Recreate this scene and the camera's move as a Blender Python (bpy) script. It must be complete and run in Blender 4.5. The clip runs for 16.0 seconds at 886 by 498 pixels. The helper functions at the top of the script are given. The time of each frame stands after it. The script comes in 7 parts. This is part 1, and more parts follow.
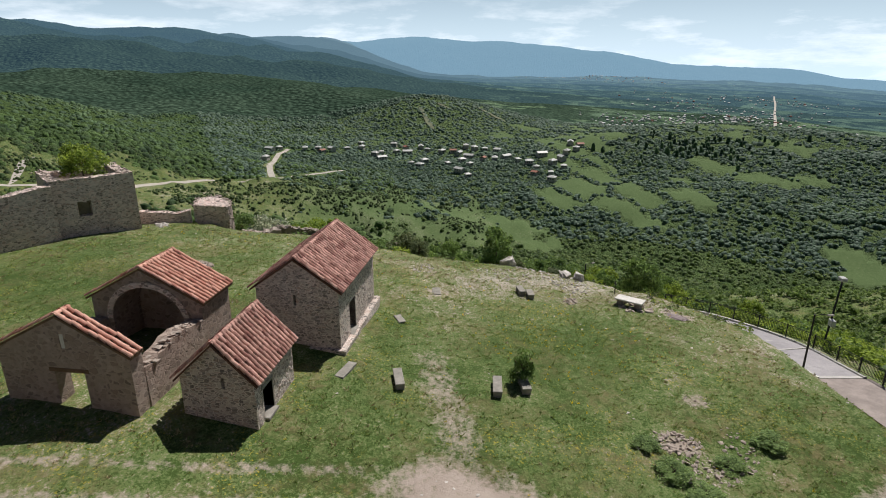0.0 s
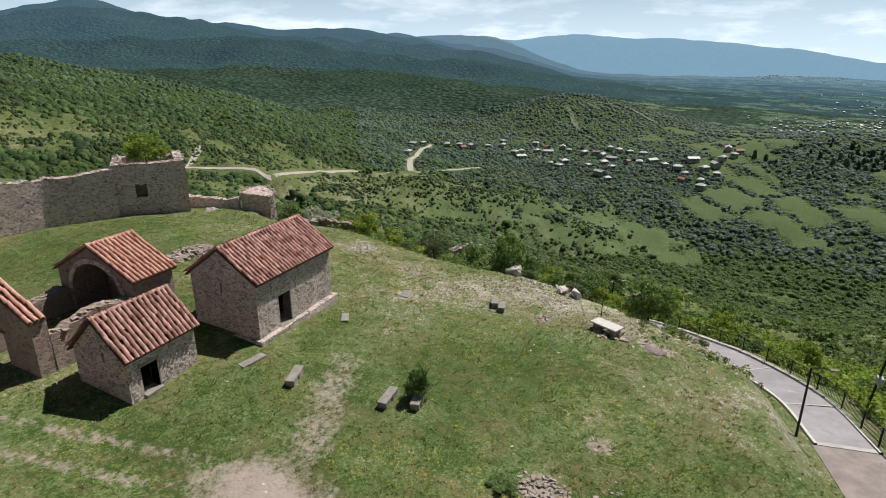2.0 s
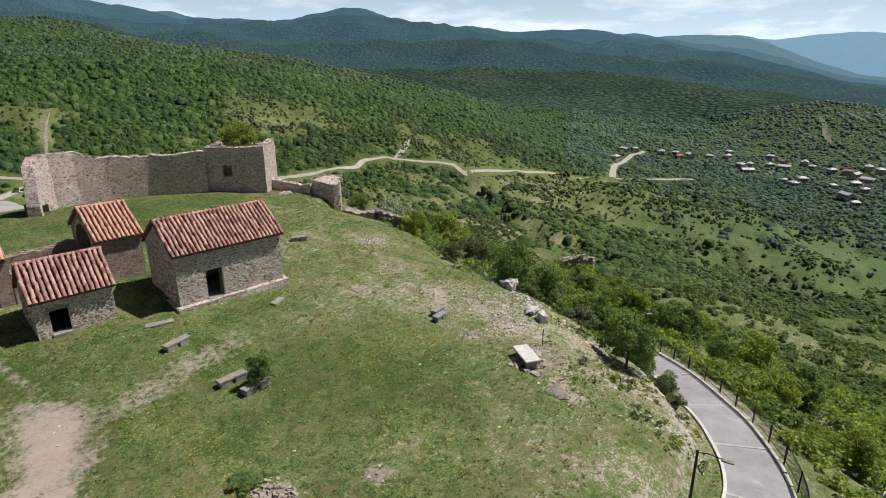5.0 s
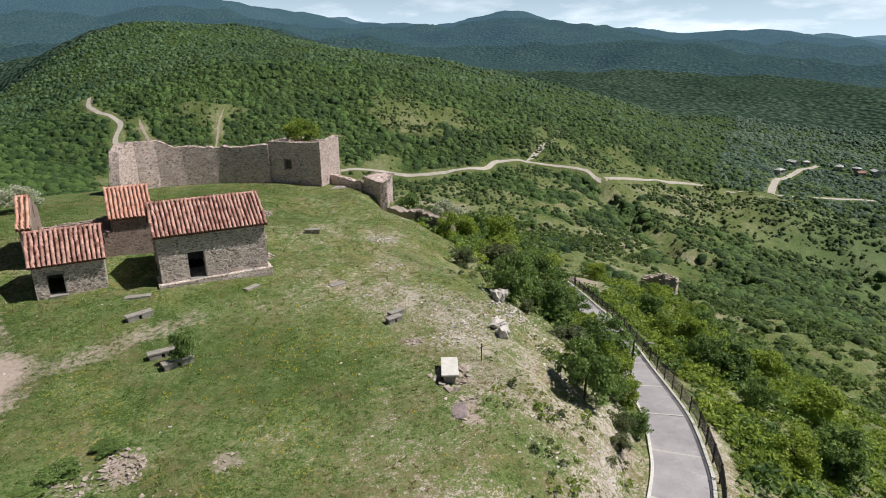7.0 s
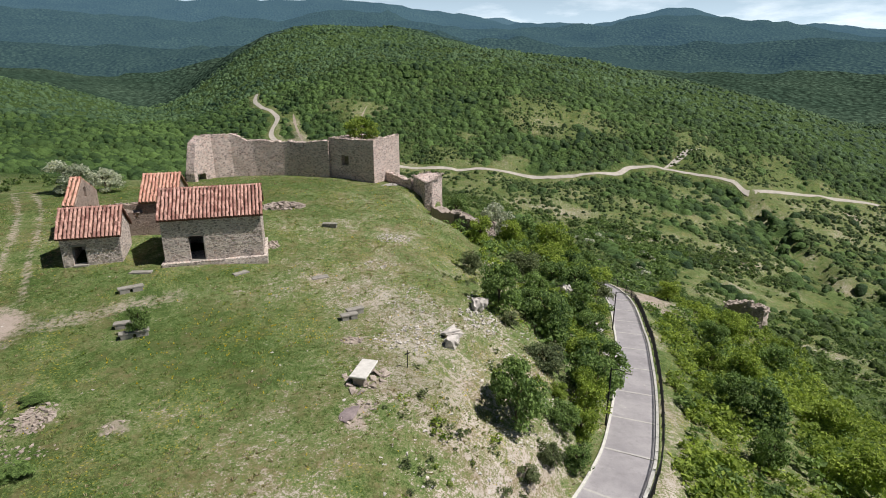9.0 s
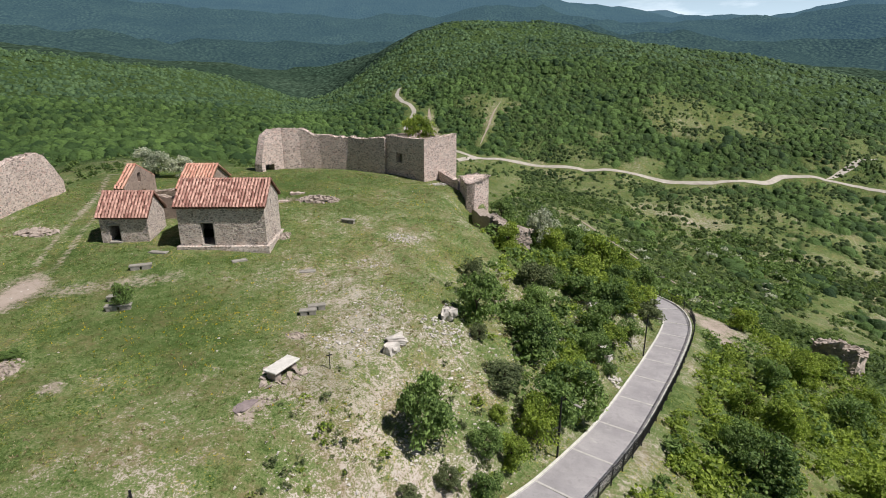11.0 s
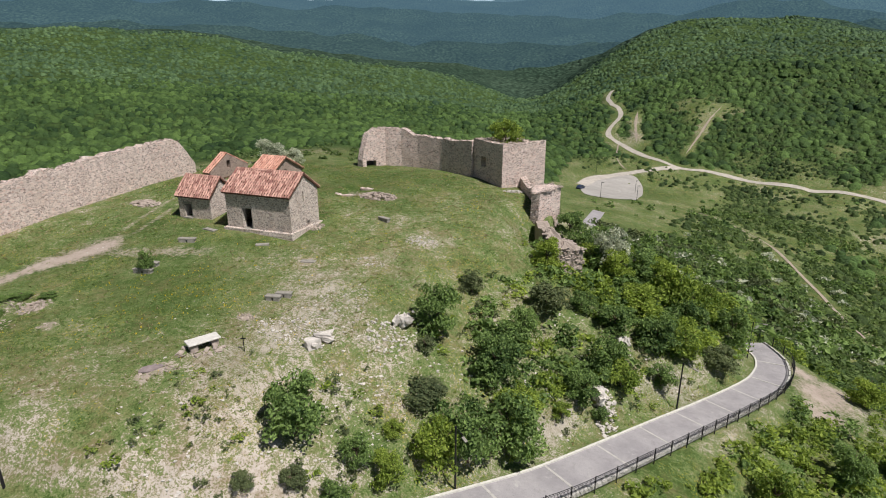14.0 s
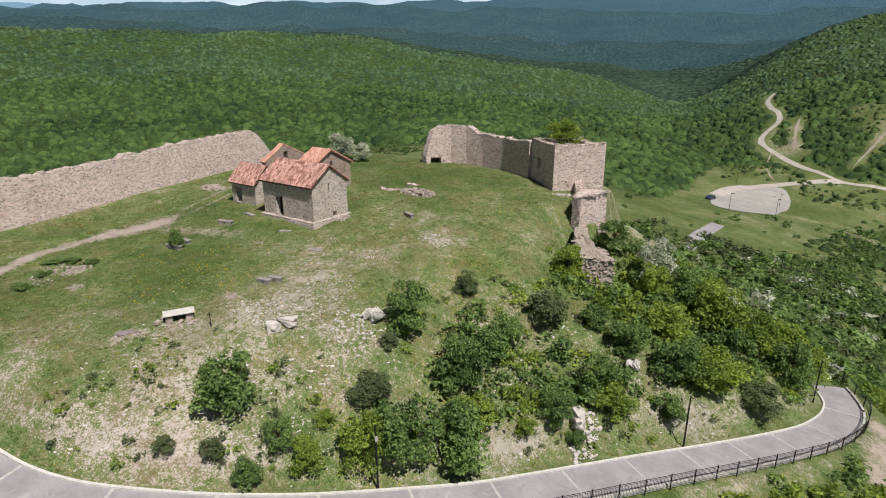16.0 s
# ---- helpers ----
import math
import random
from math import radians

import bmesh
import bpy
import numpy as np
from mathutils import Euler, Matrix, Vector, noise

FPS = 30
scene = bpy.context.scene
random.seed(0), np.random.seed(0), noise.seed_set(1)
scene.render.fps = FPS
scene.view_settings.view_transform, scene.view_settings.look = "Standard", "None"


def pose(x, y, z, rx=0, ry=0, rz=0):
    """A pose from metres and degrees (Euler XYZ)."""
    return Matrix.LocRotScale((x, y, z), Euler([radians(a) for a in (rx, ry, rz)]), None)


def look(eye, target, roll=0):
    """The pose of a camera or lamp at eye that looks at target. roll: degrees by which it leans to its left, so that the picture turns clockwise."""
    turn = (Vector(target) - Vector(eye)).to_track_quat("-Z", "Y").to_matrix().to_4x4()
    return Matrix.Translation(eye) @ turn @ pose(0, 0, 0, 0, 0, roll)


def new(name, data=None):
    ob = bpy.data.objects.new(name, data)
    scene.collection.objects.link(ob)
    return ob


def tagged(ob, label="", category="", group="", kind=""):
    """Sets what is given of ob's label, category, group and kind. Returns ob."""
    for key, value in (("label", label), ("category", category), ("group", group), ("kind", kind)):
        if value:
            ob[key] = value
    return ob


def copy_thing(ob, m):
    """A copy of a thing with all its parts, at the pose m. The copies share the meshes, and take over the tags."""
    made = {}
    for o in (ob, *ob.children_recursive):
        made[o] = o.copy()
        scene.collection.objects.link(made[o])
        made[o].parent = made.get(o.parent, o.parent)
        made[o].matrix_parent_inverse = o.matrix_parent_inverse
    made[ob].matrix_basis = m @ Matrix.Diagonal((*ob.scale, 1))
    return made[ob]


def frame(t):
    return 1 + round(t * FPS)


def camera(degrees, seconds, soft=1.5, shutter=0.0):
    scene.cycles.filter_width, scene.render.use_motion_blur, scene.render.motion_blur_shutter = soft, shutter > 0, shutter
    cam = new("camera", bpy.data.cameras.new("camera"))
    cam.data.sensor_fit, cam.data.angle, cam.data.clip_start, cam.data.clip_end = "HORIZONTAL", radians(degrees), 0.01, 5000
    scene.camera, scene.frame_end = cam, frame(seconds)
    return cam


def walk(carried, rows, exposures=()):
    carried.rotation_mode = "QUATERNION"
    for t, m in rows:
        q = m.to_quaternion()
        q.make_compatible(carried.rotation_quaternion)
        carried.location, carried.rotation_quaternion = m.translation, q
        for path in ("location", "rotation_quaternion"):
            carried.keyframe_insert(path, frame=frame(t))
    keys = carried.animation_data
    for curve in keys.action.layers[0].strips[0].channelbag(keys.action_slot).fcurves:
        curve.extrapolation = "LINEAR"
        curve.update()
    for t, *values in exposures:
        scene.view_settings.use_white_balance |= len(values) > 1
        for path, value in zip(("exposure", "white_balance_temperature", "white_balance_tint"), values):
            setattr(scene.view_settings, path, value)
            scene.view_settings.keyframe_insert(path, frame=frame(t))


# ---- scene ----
cam = camera(75.1, 16.0, soft=1.0)

PATH = [
    (0, (-25.819, -8.891, 14.512), (-23.939, -8.628, 13.883), -0.0),
    (0.5, (-25.077, -11.729, 14.492), (-23.218, -11.343, 13.863), 0.0),
    (1, (-24.147, -14.507, 14.512), (-22.318, -14.0, 13.881), 0.0),
    (1.5, (-23.01, -17.223, 14.548), (-21.219, -16.597, 13.916), -0.0),
    (2, (-21.741, -19.836, 14.555), (-19.994, -19.096, 13.921), -0.1),
    (2.5, (-20.339, -22.365, 14.552), (-18.644, -21.513, 13.917), -0.1),
    (3, (-18.807, -24.783, 14.55), (-17.17, -23.826, 13.915), -0.0),
    (3.5, (-17.121, -27.101, 14.498), (-15.548, -26.042, 13.864), -0.0),
    (4, (-15.26, -29.266, 14.395), (-13.757, -28.109, 13.762), 0.0),
    (6.5, (-4.235, -38.181, 13.957), (-3.173, -36.604, 13.337), -0.1),
    (7, (-1.712, -39.502, 13.96), (-0.755, -37.859, 13.34), -0.0),
    (7.5, (0.867, -40.693, 13.981), (1.716, -38.991, 13.362), 0.0),
    (8, (3.482, -41.699, 13.963), (4.218, -39.945, 13.345), 0.0),
    (8.5, (6.161, -42.536, 13.961), (6.786, -40.739, 13.342), 0.0),
    (9, (8.841, -43.249, 13.976), (9.354, -41.418, 13.357), 0.0),
    (11.5, (22.935, -44.113, 14.572), (22.853, -42.218, 13.936), 0.1),
    (12, (25.691, -43.7, 14.587), (25.487, -41.814, 13.954), 0.1),
    (12.5, (28.432, -43.129, 14.622), (28.109, -41.259, 13.99), 0.1),
    (13, (31.152, -42.419, 14.688), (30.711, -40.573, 14.056), 0.1),
    (13.5, (33.817, -41.509, 14.753), (33.26, -39.696, 14.121), 0.0),
    (14, (36.413, -40.428, 14.782), (35.743, -38.653, 14.149), -0.0),
    (14.5, (38.906, -39.188, 14.724), (38.126, -37.458, 14.092), -0.1),
    (15, (41.261, -37.813, 14.585), (40.374, -36.136, 13.952), -0.1),
    (15.5, (43.561, -36.302, 14.472), (42.57, -34.684, 13.839), -0.2),
    (16, (45.782, -34.673, 14.387), (44.691, -33.12, 13.756), -0.2),
]
walk(cam, [(t, look(eye, target, roll)) for t, eye, target, roll in PATH], [(0, 0.0), (2, 0.05), (4, 0.05), (6.5, 0.1), (9, 0.16), (12.5, 0.16), (16, 0.09)])

# ---- world, sun ----
SUN_WAY = Vector((0.57, -0.25, 1.0)).normalized()
world = bpy.data.worlds.new("sky")
scene.world = world
world.use_nodes = True
wn = world.node_tree
sky = wn.nodes.new("ShaderNodeTexSky")
sky.sky_type, sky.sun_disc = "NISHITA", False
sky.sun_elevation, sky.sun_rotation = math.asin(SUN_WAY.z), math.atan2(SUN_WAY.x, SUN_WAY.y)
sky.altitude, sky.air_density, sky.dust_density = 700, 1.0, 0.4
back = wn.nodes["Background"]
back.inputs[1].default_value = 0.03
# thin white cloud low over the hills
geo = wn.nodes.new("ShaderNodeTexCoord")
split = wn.nodes.new("ShaderNodeSeparateXYZ")
wn.links.new(geo.outputs["Generated"], split.inputs[0])
stretch = wn.nodes.new("ShaderNodeMapping")
stretch.inputs["Scale"].default_value = (5, 5, 22)
wn.links.new(geo.outputs["Generated"], stretch.inputs[0])
cloud = wn.nodes.new("ShaderNodeTexNoise")
cloud.inputs["Scale"].default_value, cloud.inputs["Detail"].default_value, cloud.inputs["Roughness"].default_value = 1.2, 8, 0.62
wn.links.new(stretch.outputs[0], cloud.inputs["Vector"])
ramp = wn.nodes.new("ShaderNodeValToRGB")
ramp.color_ramp.elements[0].position, ramp.color_ramp.elements[1].position = 0.48, 0.72
wn.links.new(cloud.outputs[0], ramp.inputs[0])
low = wn.nodes.new("ShaderNodeMapRange")
low.inputs["From Min"].default_value, low.inputs["From Max"].default_value = 0.13, 0.04
low.inputs["To Max"].default_value = 0.75
wn.links.new(split.outputs[2], low.inputs["Value"])
cover = wn.nodes.new("ShaderNodeMath")
cover.operation = "MULTIPLY"
wn.links.new(ramp.outputs[0], cover.inputs[0])
wn.links.new(low.outputs[0], cover.inputs[1])
pale = wn.nodes.new("ShaderNodeMapRange")
pale.inputs["From Min"].default_value, pale.inputs["From Max"].default_value = 0.22, -0.05
pale.inputs["To Max"].default_value = 0.8
wn.links.new(split.outputs[2], pale.inputs["Value"])
mist = wn.nodes.new("ShaderNodeMix")
mist.data_type = "RGBA"
mist.inputs["B"].default_value = (32.5, 41.5, 50.0, 1)
wn.links.new(pale.outputs[0], mist.inputs["Factor"])
wn.links.new(sky.outputs[0], mist.inputs["A"])
veil = wn.nodes.new("ShaderNodeMix")
veil.data_type = "RGBA"
veil.inputs["B"].default_value = (41.0, 43.0, 45.5, 1)
wn.links.new(cover.outputs[0], veil.inputs["Factor"])
wn.links.new(mist.outputs["Result"], veil.inputs["A"])
wn.links.new(veil.outputs["Result"], back.inputs[0])

sun = new("sun", bpy.data.lights.new("sun", "SUN"))
sun.data.energy, sun.data.angle, sun.data.color = 5.0, radians(0.53), (1.0, 0.955, 0.9)
sun.matrix_world = look(SUN_WAY * 100, (0, 0, 0))

# ---- materials ----


class Nodes:
    """A short way to write node trees: n("Type", input=value or socket) gives the node."""

    def __init__(self, name):
        self.mat = bpy.data.materials.new(name)
        self.mat.use_nodes = True
        self.tree = self.mat.node_tree
        self.tree.nodes.clear()

    def __call__(self, kind, **sockets):
        node = self.tree.nodes.new("ShaderNode" + kind)
        for key, value in sockets.items():
            socket = node.inputs[int(key[1:])] if key[0] == "_" else node.inputs[key.replace("__", " ")]
            self.put(socket, value)
        return node

    def put(self, socket, value):
        if isinstance(value, bpy.types.NodeSocket):
            self.tree.links.new(value, socket)
        else:
            socket.default_value = value

    def math(self, op, a, b=0.0, clamp=False):
        node = self("Math", _0=a, _1=b)
        node.operation, node.use_clamp = op, clamp
        return node.outputs[0]

    def mix(self, f, a, b, how="MIX"):
        node = self.tree.nodes.new("ShaderNodeMix")
        node.data_type, node.blend_type = "RGBA", how
        self.put(node.inputs[0], f), self.put(node.inputs[6], a), self.put(node.inputs[7], b)
        return node.outputs[2]

    def noise(self, where, size, detail=4.0, rough_=0.55, dist=0.0):
        node = self("TexNoise", Vector=where, Scale=1.0 / size, Detail=detail, Roughness=rough_, Distortion=dist)
        return node.outputs[0]

    def span(self, v, a, b, lo=0.0, hi=1.0):
        node = self("MapRange", Value=v)
        for key, q in (("From Min", a), ("From Max", b), ("To Min", lo), ("To Max", hi)):
            node.inputs[key].default_value = q
        return node.outputs[0]

    def place(self):
        return self("NewGeometry").outputs["Position"]

    def local(self):
        return self("TexCoord").outputs["Object"]

    def finish(self, colour, roughness=0.9, bump=None, strength=0.5, depth=0.05, metal=0.0, through_=0.0, spec=0.3):
        b = self("BsdfPrincipled", Base__Color=colour, Roughness=roughness, Metallic=metal)
        b.inputs["Specular IOR Level"].default_value = spec
        if bump is not None:
            n = self("Bump", Height=bump, Strength=strength, Distance=depth)
            self.tree.links.new(n.outputs[0], b.inputs["Normal"])
        shader = b.outputs[0]
        if through_:
            bright = self("VectorMath", _0=colour, _1=(1.7, 1.7, 1.4))
            bright.operation = "MULTIPLY"
            t = self("BsdfTranslucent", Color=bright.outputs[0])
            m = self("MixShader", _0=through_, _1=shader, _2=t.outputs[0])
            shader = m.outputs[0]
        o = self("OutputMaterial")
        self.tree.links.new(shader, o.inputs[0])
        return self.mat


def rgb(r, g, b):
    return (r, g, b, 1.0)


def masonry(name, stones, mortar, size=0.2, joint=0.05, flat=1.7, patch=0.3):
    """Rubble stonework: stones of mixed colours in lime mortar, partly smeared over."""
    n = Nodes(name)
    p = n.place()
    warp = n("TexNoise", Vector=p, Scale=3.0, Detail=2.0)
    q = n("VectorMath", _0=p, _1=n("VectorMath", _0=warp.outputs[1], _1=(0.16, 0.16, 0.16)).outputs[0])
    q.operation = "ADD"
    q.inputs[1].links[0].from_node.operation = "MULTIPLY"
    m = n("Mapping", Vector=q.outputs[0])
    m.inputs["Scale"].default_value = (1, 1, flat)
    cells = n("TexVoronoi", Vector=m.outputs[0], Scale=1.0 / size)
    edge = n("TexVoronoi", Vector=m.outputs[0], Scale=1.0 / size)
    edge.feature = "DISTANCE_TO_EDGE"
    ramp = n("ValToRGB", Fac=n("SeparateColor", Color=cells.outputs["Color"]).outputs[0])
    el = ramp.color_ramp.elements
    while len(el) < len(stones):
        el.new(0.5)
    for i, c in enumerate(stones):
        el[i].position, el[i].color = i / (len(stones) - 1), rgb(*c)
    fine = n.noise(p, 0.05, 5)
    colour = n.mix(n.span(fine, 0.35, 0.7, 0.0, 0.3), ramp.outputs[0], rgb(*[c * 0.5 for c in mortar]))
    smear = n.span(n.noise(p, 0.9, 5, 0.6), 0.42, 0.68, 0.0, patch * 0.5)
    gap = n.span(n.math("SUBTRACT", edge.outputs["Distance"], n.math("MULTIPLY", smear, 0.6)), joint * 0.7, joint * 1.5)
    lime = n.mix(n.span(n.noise(p, 0.25, 4), 0.3, 0.7), rgb(*mortar), rgb(*[c * 0.72 for c in mortar]))
    colour = n.mix(gap, lime, colour)
    stain = n.span(n.noise(p, 2.2, 5, 0.65), 0.45, 0.75, 0, 0.32)
    colour = n.mix(stain, colour, rgb(mortar[0] * 0.55, mortar[1] * 0.5, mortar[2] * 0.46))
    high = n.math("ADD", n.math("MULTIPLY", gap, 0.8), n.math("MULTIPLY", fine, 0.5))
    return n.finish(colour, 0.92, high, 0.85, 0.06)


def plain(name, colour, roughness=0.8, metal=0.0, vary=0.25, size=0.3, bump=0.25, spec=0.3, island=False):
    n = Nodes(name)
    p = n.place()
    a, b = n.noise(p, size, 5), n.noise(p, size / 9, 4)
    c = n.mix(n.span(a, 0.3, 0.7, 0, 1), rgb(*[v * (1 - vary) for v in colour]), rgb(*[v * (1 + vary * 0.6) for v in colour]))
    c = n.mix(n.span(b, 0.3, 0.75, 0, vary), c, rgb(*[v * 0.45 for v in colour]))
    if island:
        k = n("NewGeometry").outputs["Random Per Island"]
        o = n("ObjectInfo").outputs["Random"]
        k = n.math("FRACT", n.math("ADD", k, o))
        c = n.mix(n.span(k, 0, 1, 0, 0.6), c, rgb(*[v * 0.5 for v in colour]))
    return n.finish(c, roughness, b, bump, 0.02, metal, spec=spec)


def foliage(name, dark, light, yellow=0.0, through_=0.42, bump_size=0.0, patch_size=5.0):
    n = Nodes(name)
    p = n.place()
    k = n("NewGeometry").outputs["Random Per Island"]
    a = n.noise(p, patch_size, 3)
    f = n.math("ADD", n.math("MULTIPLY", n.math("POWER", k, 1.3), 0.7), n.span(a, 0.32, 0.68, -0.06, 0.38))
    c = n.mix(f, rgb(*dark), rgb(*light))
    bump = None
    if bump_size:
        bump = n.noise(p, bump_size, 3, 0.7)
        # hollows of the crown get their shade from a darker colour
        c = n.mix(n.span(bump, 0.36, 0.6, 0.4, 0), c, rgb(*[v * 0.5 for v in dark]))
    if yellow:
        c = n.mix(n.span(n.noise(p, 5, 3), 0.5, 0.62, 0, yellow), c, rgb(0.17, 0.2, 0.02))
    return n.finish(c, 0.62, bump, 1.0, 0.8, through_=through_, spec=0.22)


def worn_concrete():
    """Grey concrete with tyre-polished bands, pale scuffs and fine pitting."""
    n = Nodes("worn grey concrete")
    p = n.place()
    broad, mid, fine = n.noise(p, 2.4, 5, 0.65), n.noise(p, 0.5, 5, 0.7), n.noise(p, 0.05, 3, 0.7)
    c = n.mix(n.span(broad, 0.35, 0.65), rgb(0.27, 0.255, 0.268), rgb(0.37, 0.35, 0.36))
    c = n.mix(n.span(mid, 0.52, 0.72, 0, 0.55), c, rgb(0.21, 0.195, 0.205))
    c = n.mix(n.span(n.noise(p, 1.1, 6, 0.75), 0.6, 0.7, 0, 0.6), c, rgb(0.5, 0.48, 0.46))
    c = n.mix(n.span(fine, 0.5, 0.75, 0, 0.5), c, rgb(0.16, 0.15, 0.155))
    return n.finish(c, 0.88, fine, 0.3, 0.01)


STONE_WARM = masonry("rubble stone, warm grey", [(0.19, 0.155, 0.14), (0.56, 0.455, 0.405), (0.11, 0.098, 0.096), (0.5, 0.37, 0.31), (0.66, 0.57, 0.515), (0.2, 0.175, 0.17), (0.52, 0.44, 0.4)], (0.774, 0.675, 0.612), 0.22, 0.07, 2.0, 0.25)
STONE_FORT = masonry("fortress stone", [(0.26, 0.205, 0.185), (0.71, 0.59, 0.53), (0.14, 0.11, 0.105), (0.66, 0.46, 0.4), (0.82, 0.69, 0.64), (0.34, 0.265, 0.245), (0.6, 0.48, 0.44)], (0.84, 0.7, 0.645), 0.25, 0.05, 1.9, 0.22)
PLASTER = masonry("worn lime plaster over stone", [(0.27, 0.2, 0.165), (0.35, 0.27, 0.225), (0.19, 0.145, 0.125), (0.38, 0.3, 0.25)], (0.41, 0.325, 0.275), 0.34, 0.05, 1.6, 0.9)
RUBBLE = plain("broken stone", (0.46, 0.385, 0.335), 0.95, vary=0.35, size=0.25, bump=0.5, island=True)
ROCK = plain("pale limestone rock", (0.58, 0.535, 0.5), 0.95, vary=0.35, size=0.4, bump=0.7)
BENCH_STONE = plain("grey stone", (0.3, 0.28, 0.25), 0.9, vary=0.3, bump=0.4)
SLAB_STONE = plain("pale marble slab", (0.62, 0.595, 0.56), 0.7, vary=0.15, bump=0.2)
KERB = plain("weathered pale kerb", (0.62, 0.6, 0.56), 0.85, vary=0.2, bump=0.3)
CONCRETE = worn_concrete()
OLD_ASPHALT = plain("worn pinkish asphalt", (0.3, 0.255, 0.235), 0.92, vary=0.3, size=0.8, bump=0.35)
JOINT = plain("pale joint filler", (0.47, 0.45, 0.43), 0.9, vary=0.2)
IRON = plain("black painted iron", (0.02, 0.02, 0.022), 0.5, vary=0.2, metal=0.2)
WOOD = plain("weathered brown wood", (0.16, 0.1, 0.06), 0.85, vary=0.3, size=0.15)
# dark colour standing for shade on chapel floors and in the wall niche
DARK = plain("dark tone for unlit interiors", (0.12, 0.1, 0.09), 0.95)
BARK = plain("brown bark", (0.12, 0.085, 0.06), 0.95, vary=0.3, size=0.1, bump=0.6)
GRAVEL = plain("pale gravel", (0.45, 0.41, 0.365), 0.95, vary=0.25, size=2.0)
SHEET = plain("pale metal roofing", (0.5, 0.5, 0.49), 0.5, vary=0.3, size=3)
RUST = plain("rusty roofing", (0.3, 0.13, 0.09), 0.7, vary=0.3, size=3)
WHITEWASH = plain("whitewashed wall", (0.45, 0.42, 0.38), 0.9, vary=0.2, size=3)
GLASS_DARK = plain("dark window glass", (0.03, 0.035, 0.04), 0.15, vary=0.1, bump=0.0, spec=0.5)
CAR_PAINT = plain("dark blue car paint", (0.03, 0.04, 0.08), 0.25, vary=0.05, bump=0.0, spec=0.5)

LEAF = [foliage("deep green leaves", (0.036, 0.076, 0.024), (0.255, 0.36, 0.11), through_=0.34),
        foliage("yellow-green leaves", (0.062, 0.115, 0.02), (0.37, 0.45, 0.085), through_=0.38),
        foliage("grey-green leaves", (0.06, 0.085, 0.04), (0.18, 0.21, 0.095), through_=0.3),
        foliage("leaves with white blossom", (0.1, 0.14, 0.075), (0.74, 0.74, 0.64))]
# bluish tint puts the valley's haze into the leaf colour
FOREST_FAR = foliage("distant broadleaf forest, haze-tinted", (0.05, 0.095, 0.07), (0.175, 0.25, 0.175), through_=0.35, patch_size=60)
SCRUB_LEAF = foliage("hillside scrub leaves", (0.05, 0.09, 0.032), (0.2, 0.27, 0.088), patch_size=22)
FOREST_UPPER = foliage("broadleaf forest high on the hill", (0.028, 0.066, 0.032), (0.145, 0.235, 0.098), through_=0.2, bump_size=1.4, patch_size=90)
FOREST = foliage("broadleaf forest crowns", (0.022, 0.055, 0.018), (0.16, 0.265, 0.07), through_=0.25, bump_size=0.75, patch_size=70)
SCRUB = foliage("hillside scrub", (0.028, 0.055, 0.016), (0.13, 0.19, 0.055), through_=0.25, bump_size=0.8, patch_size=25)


def tiles(name, light, dark, moss):
    n = Nodes(name)
    p = n.place()
    k = n.math("FRACT", n.math("ADD", n("NewGeometry").outputs["Random Per Island"], n("ObjectInfo").outputs["Random"]))
    a, b = n.noise(p, 0.25, 5), n.noise(p, 0.03, 3)
    c = n.mix(n.math("POWER", k, 1.4), rgb(*light), rgb(*dark))
    c = n.mix(n.span(a, 0.4, 0.7, 0, moss), c, rgb(0.14, 0.085, 0.07))
    c = n.mix(n.span(n.noise(p, 0.12, 4), 0.55, 0.75, 0, moss * 0.6), c, rgb(0.56, 0.46, 0.39))
    c = n.mix(n.span(b, 0.35, 0.7, 0, 0.3), c, rgb(*[v * 0.5 for v in dark]))
    return n.finish(c, 0.85, b, 0.4, 0.01)


TILE_OLD = tiles("old clay roof tiles", (0.74, 0.44, 0.365), (0.27, 0.115, 0.095), 0.6)
TILE_NEW = tiles("orange clay roof tiles", (0.76, 0.44, 0.34), (0.48, 0.21, 0.155), 0.3)


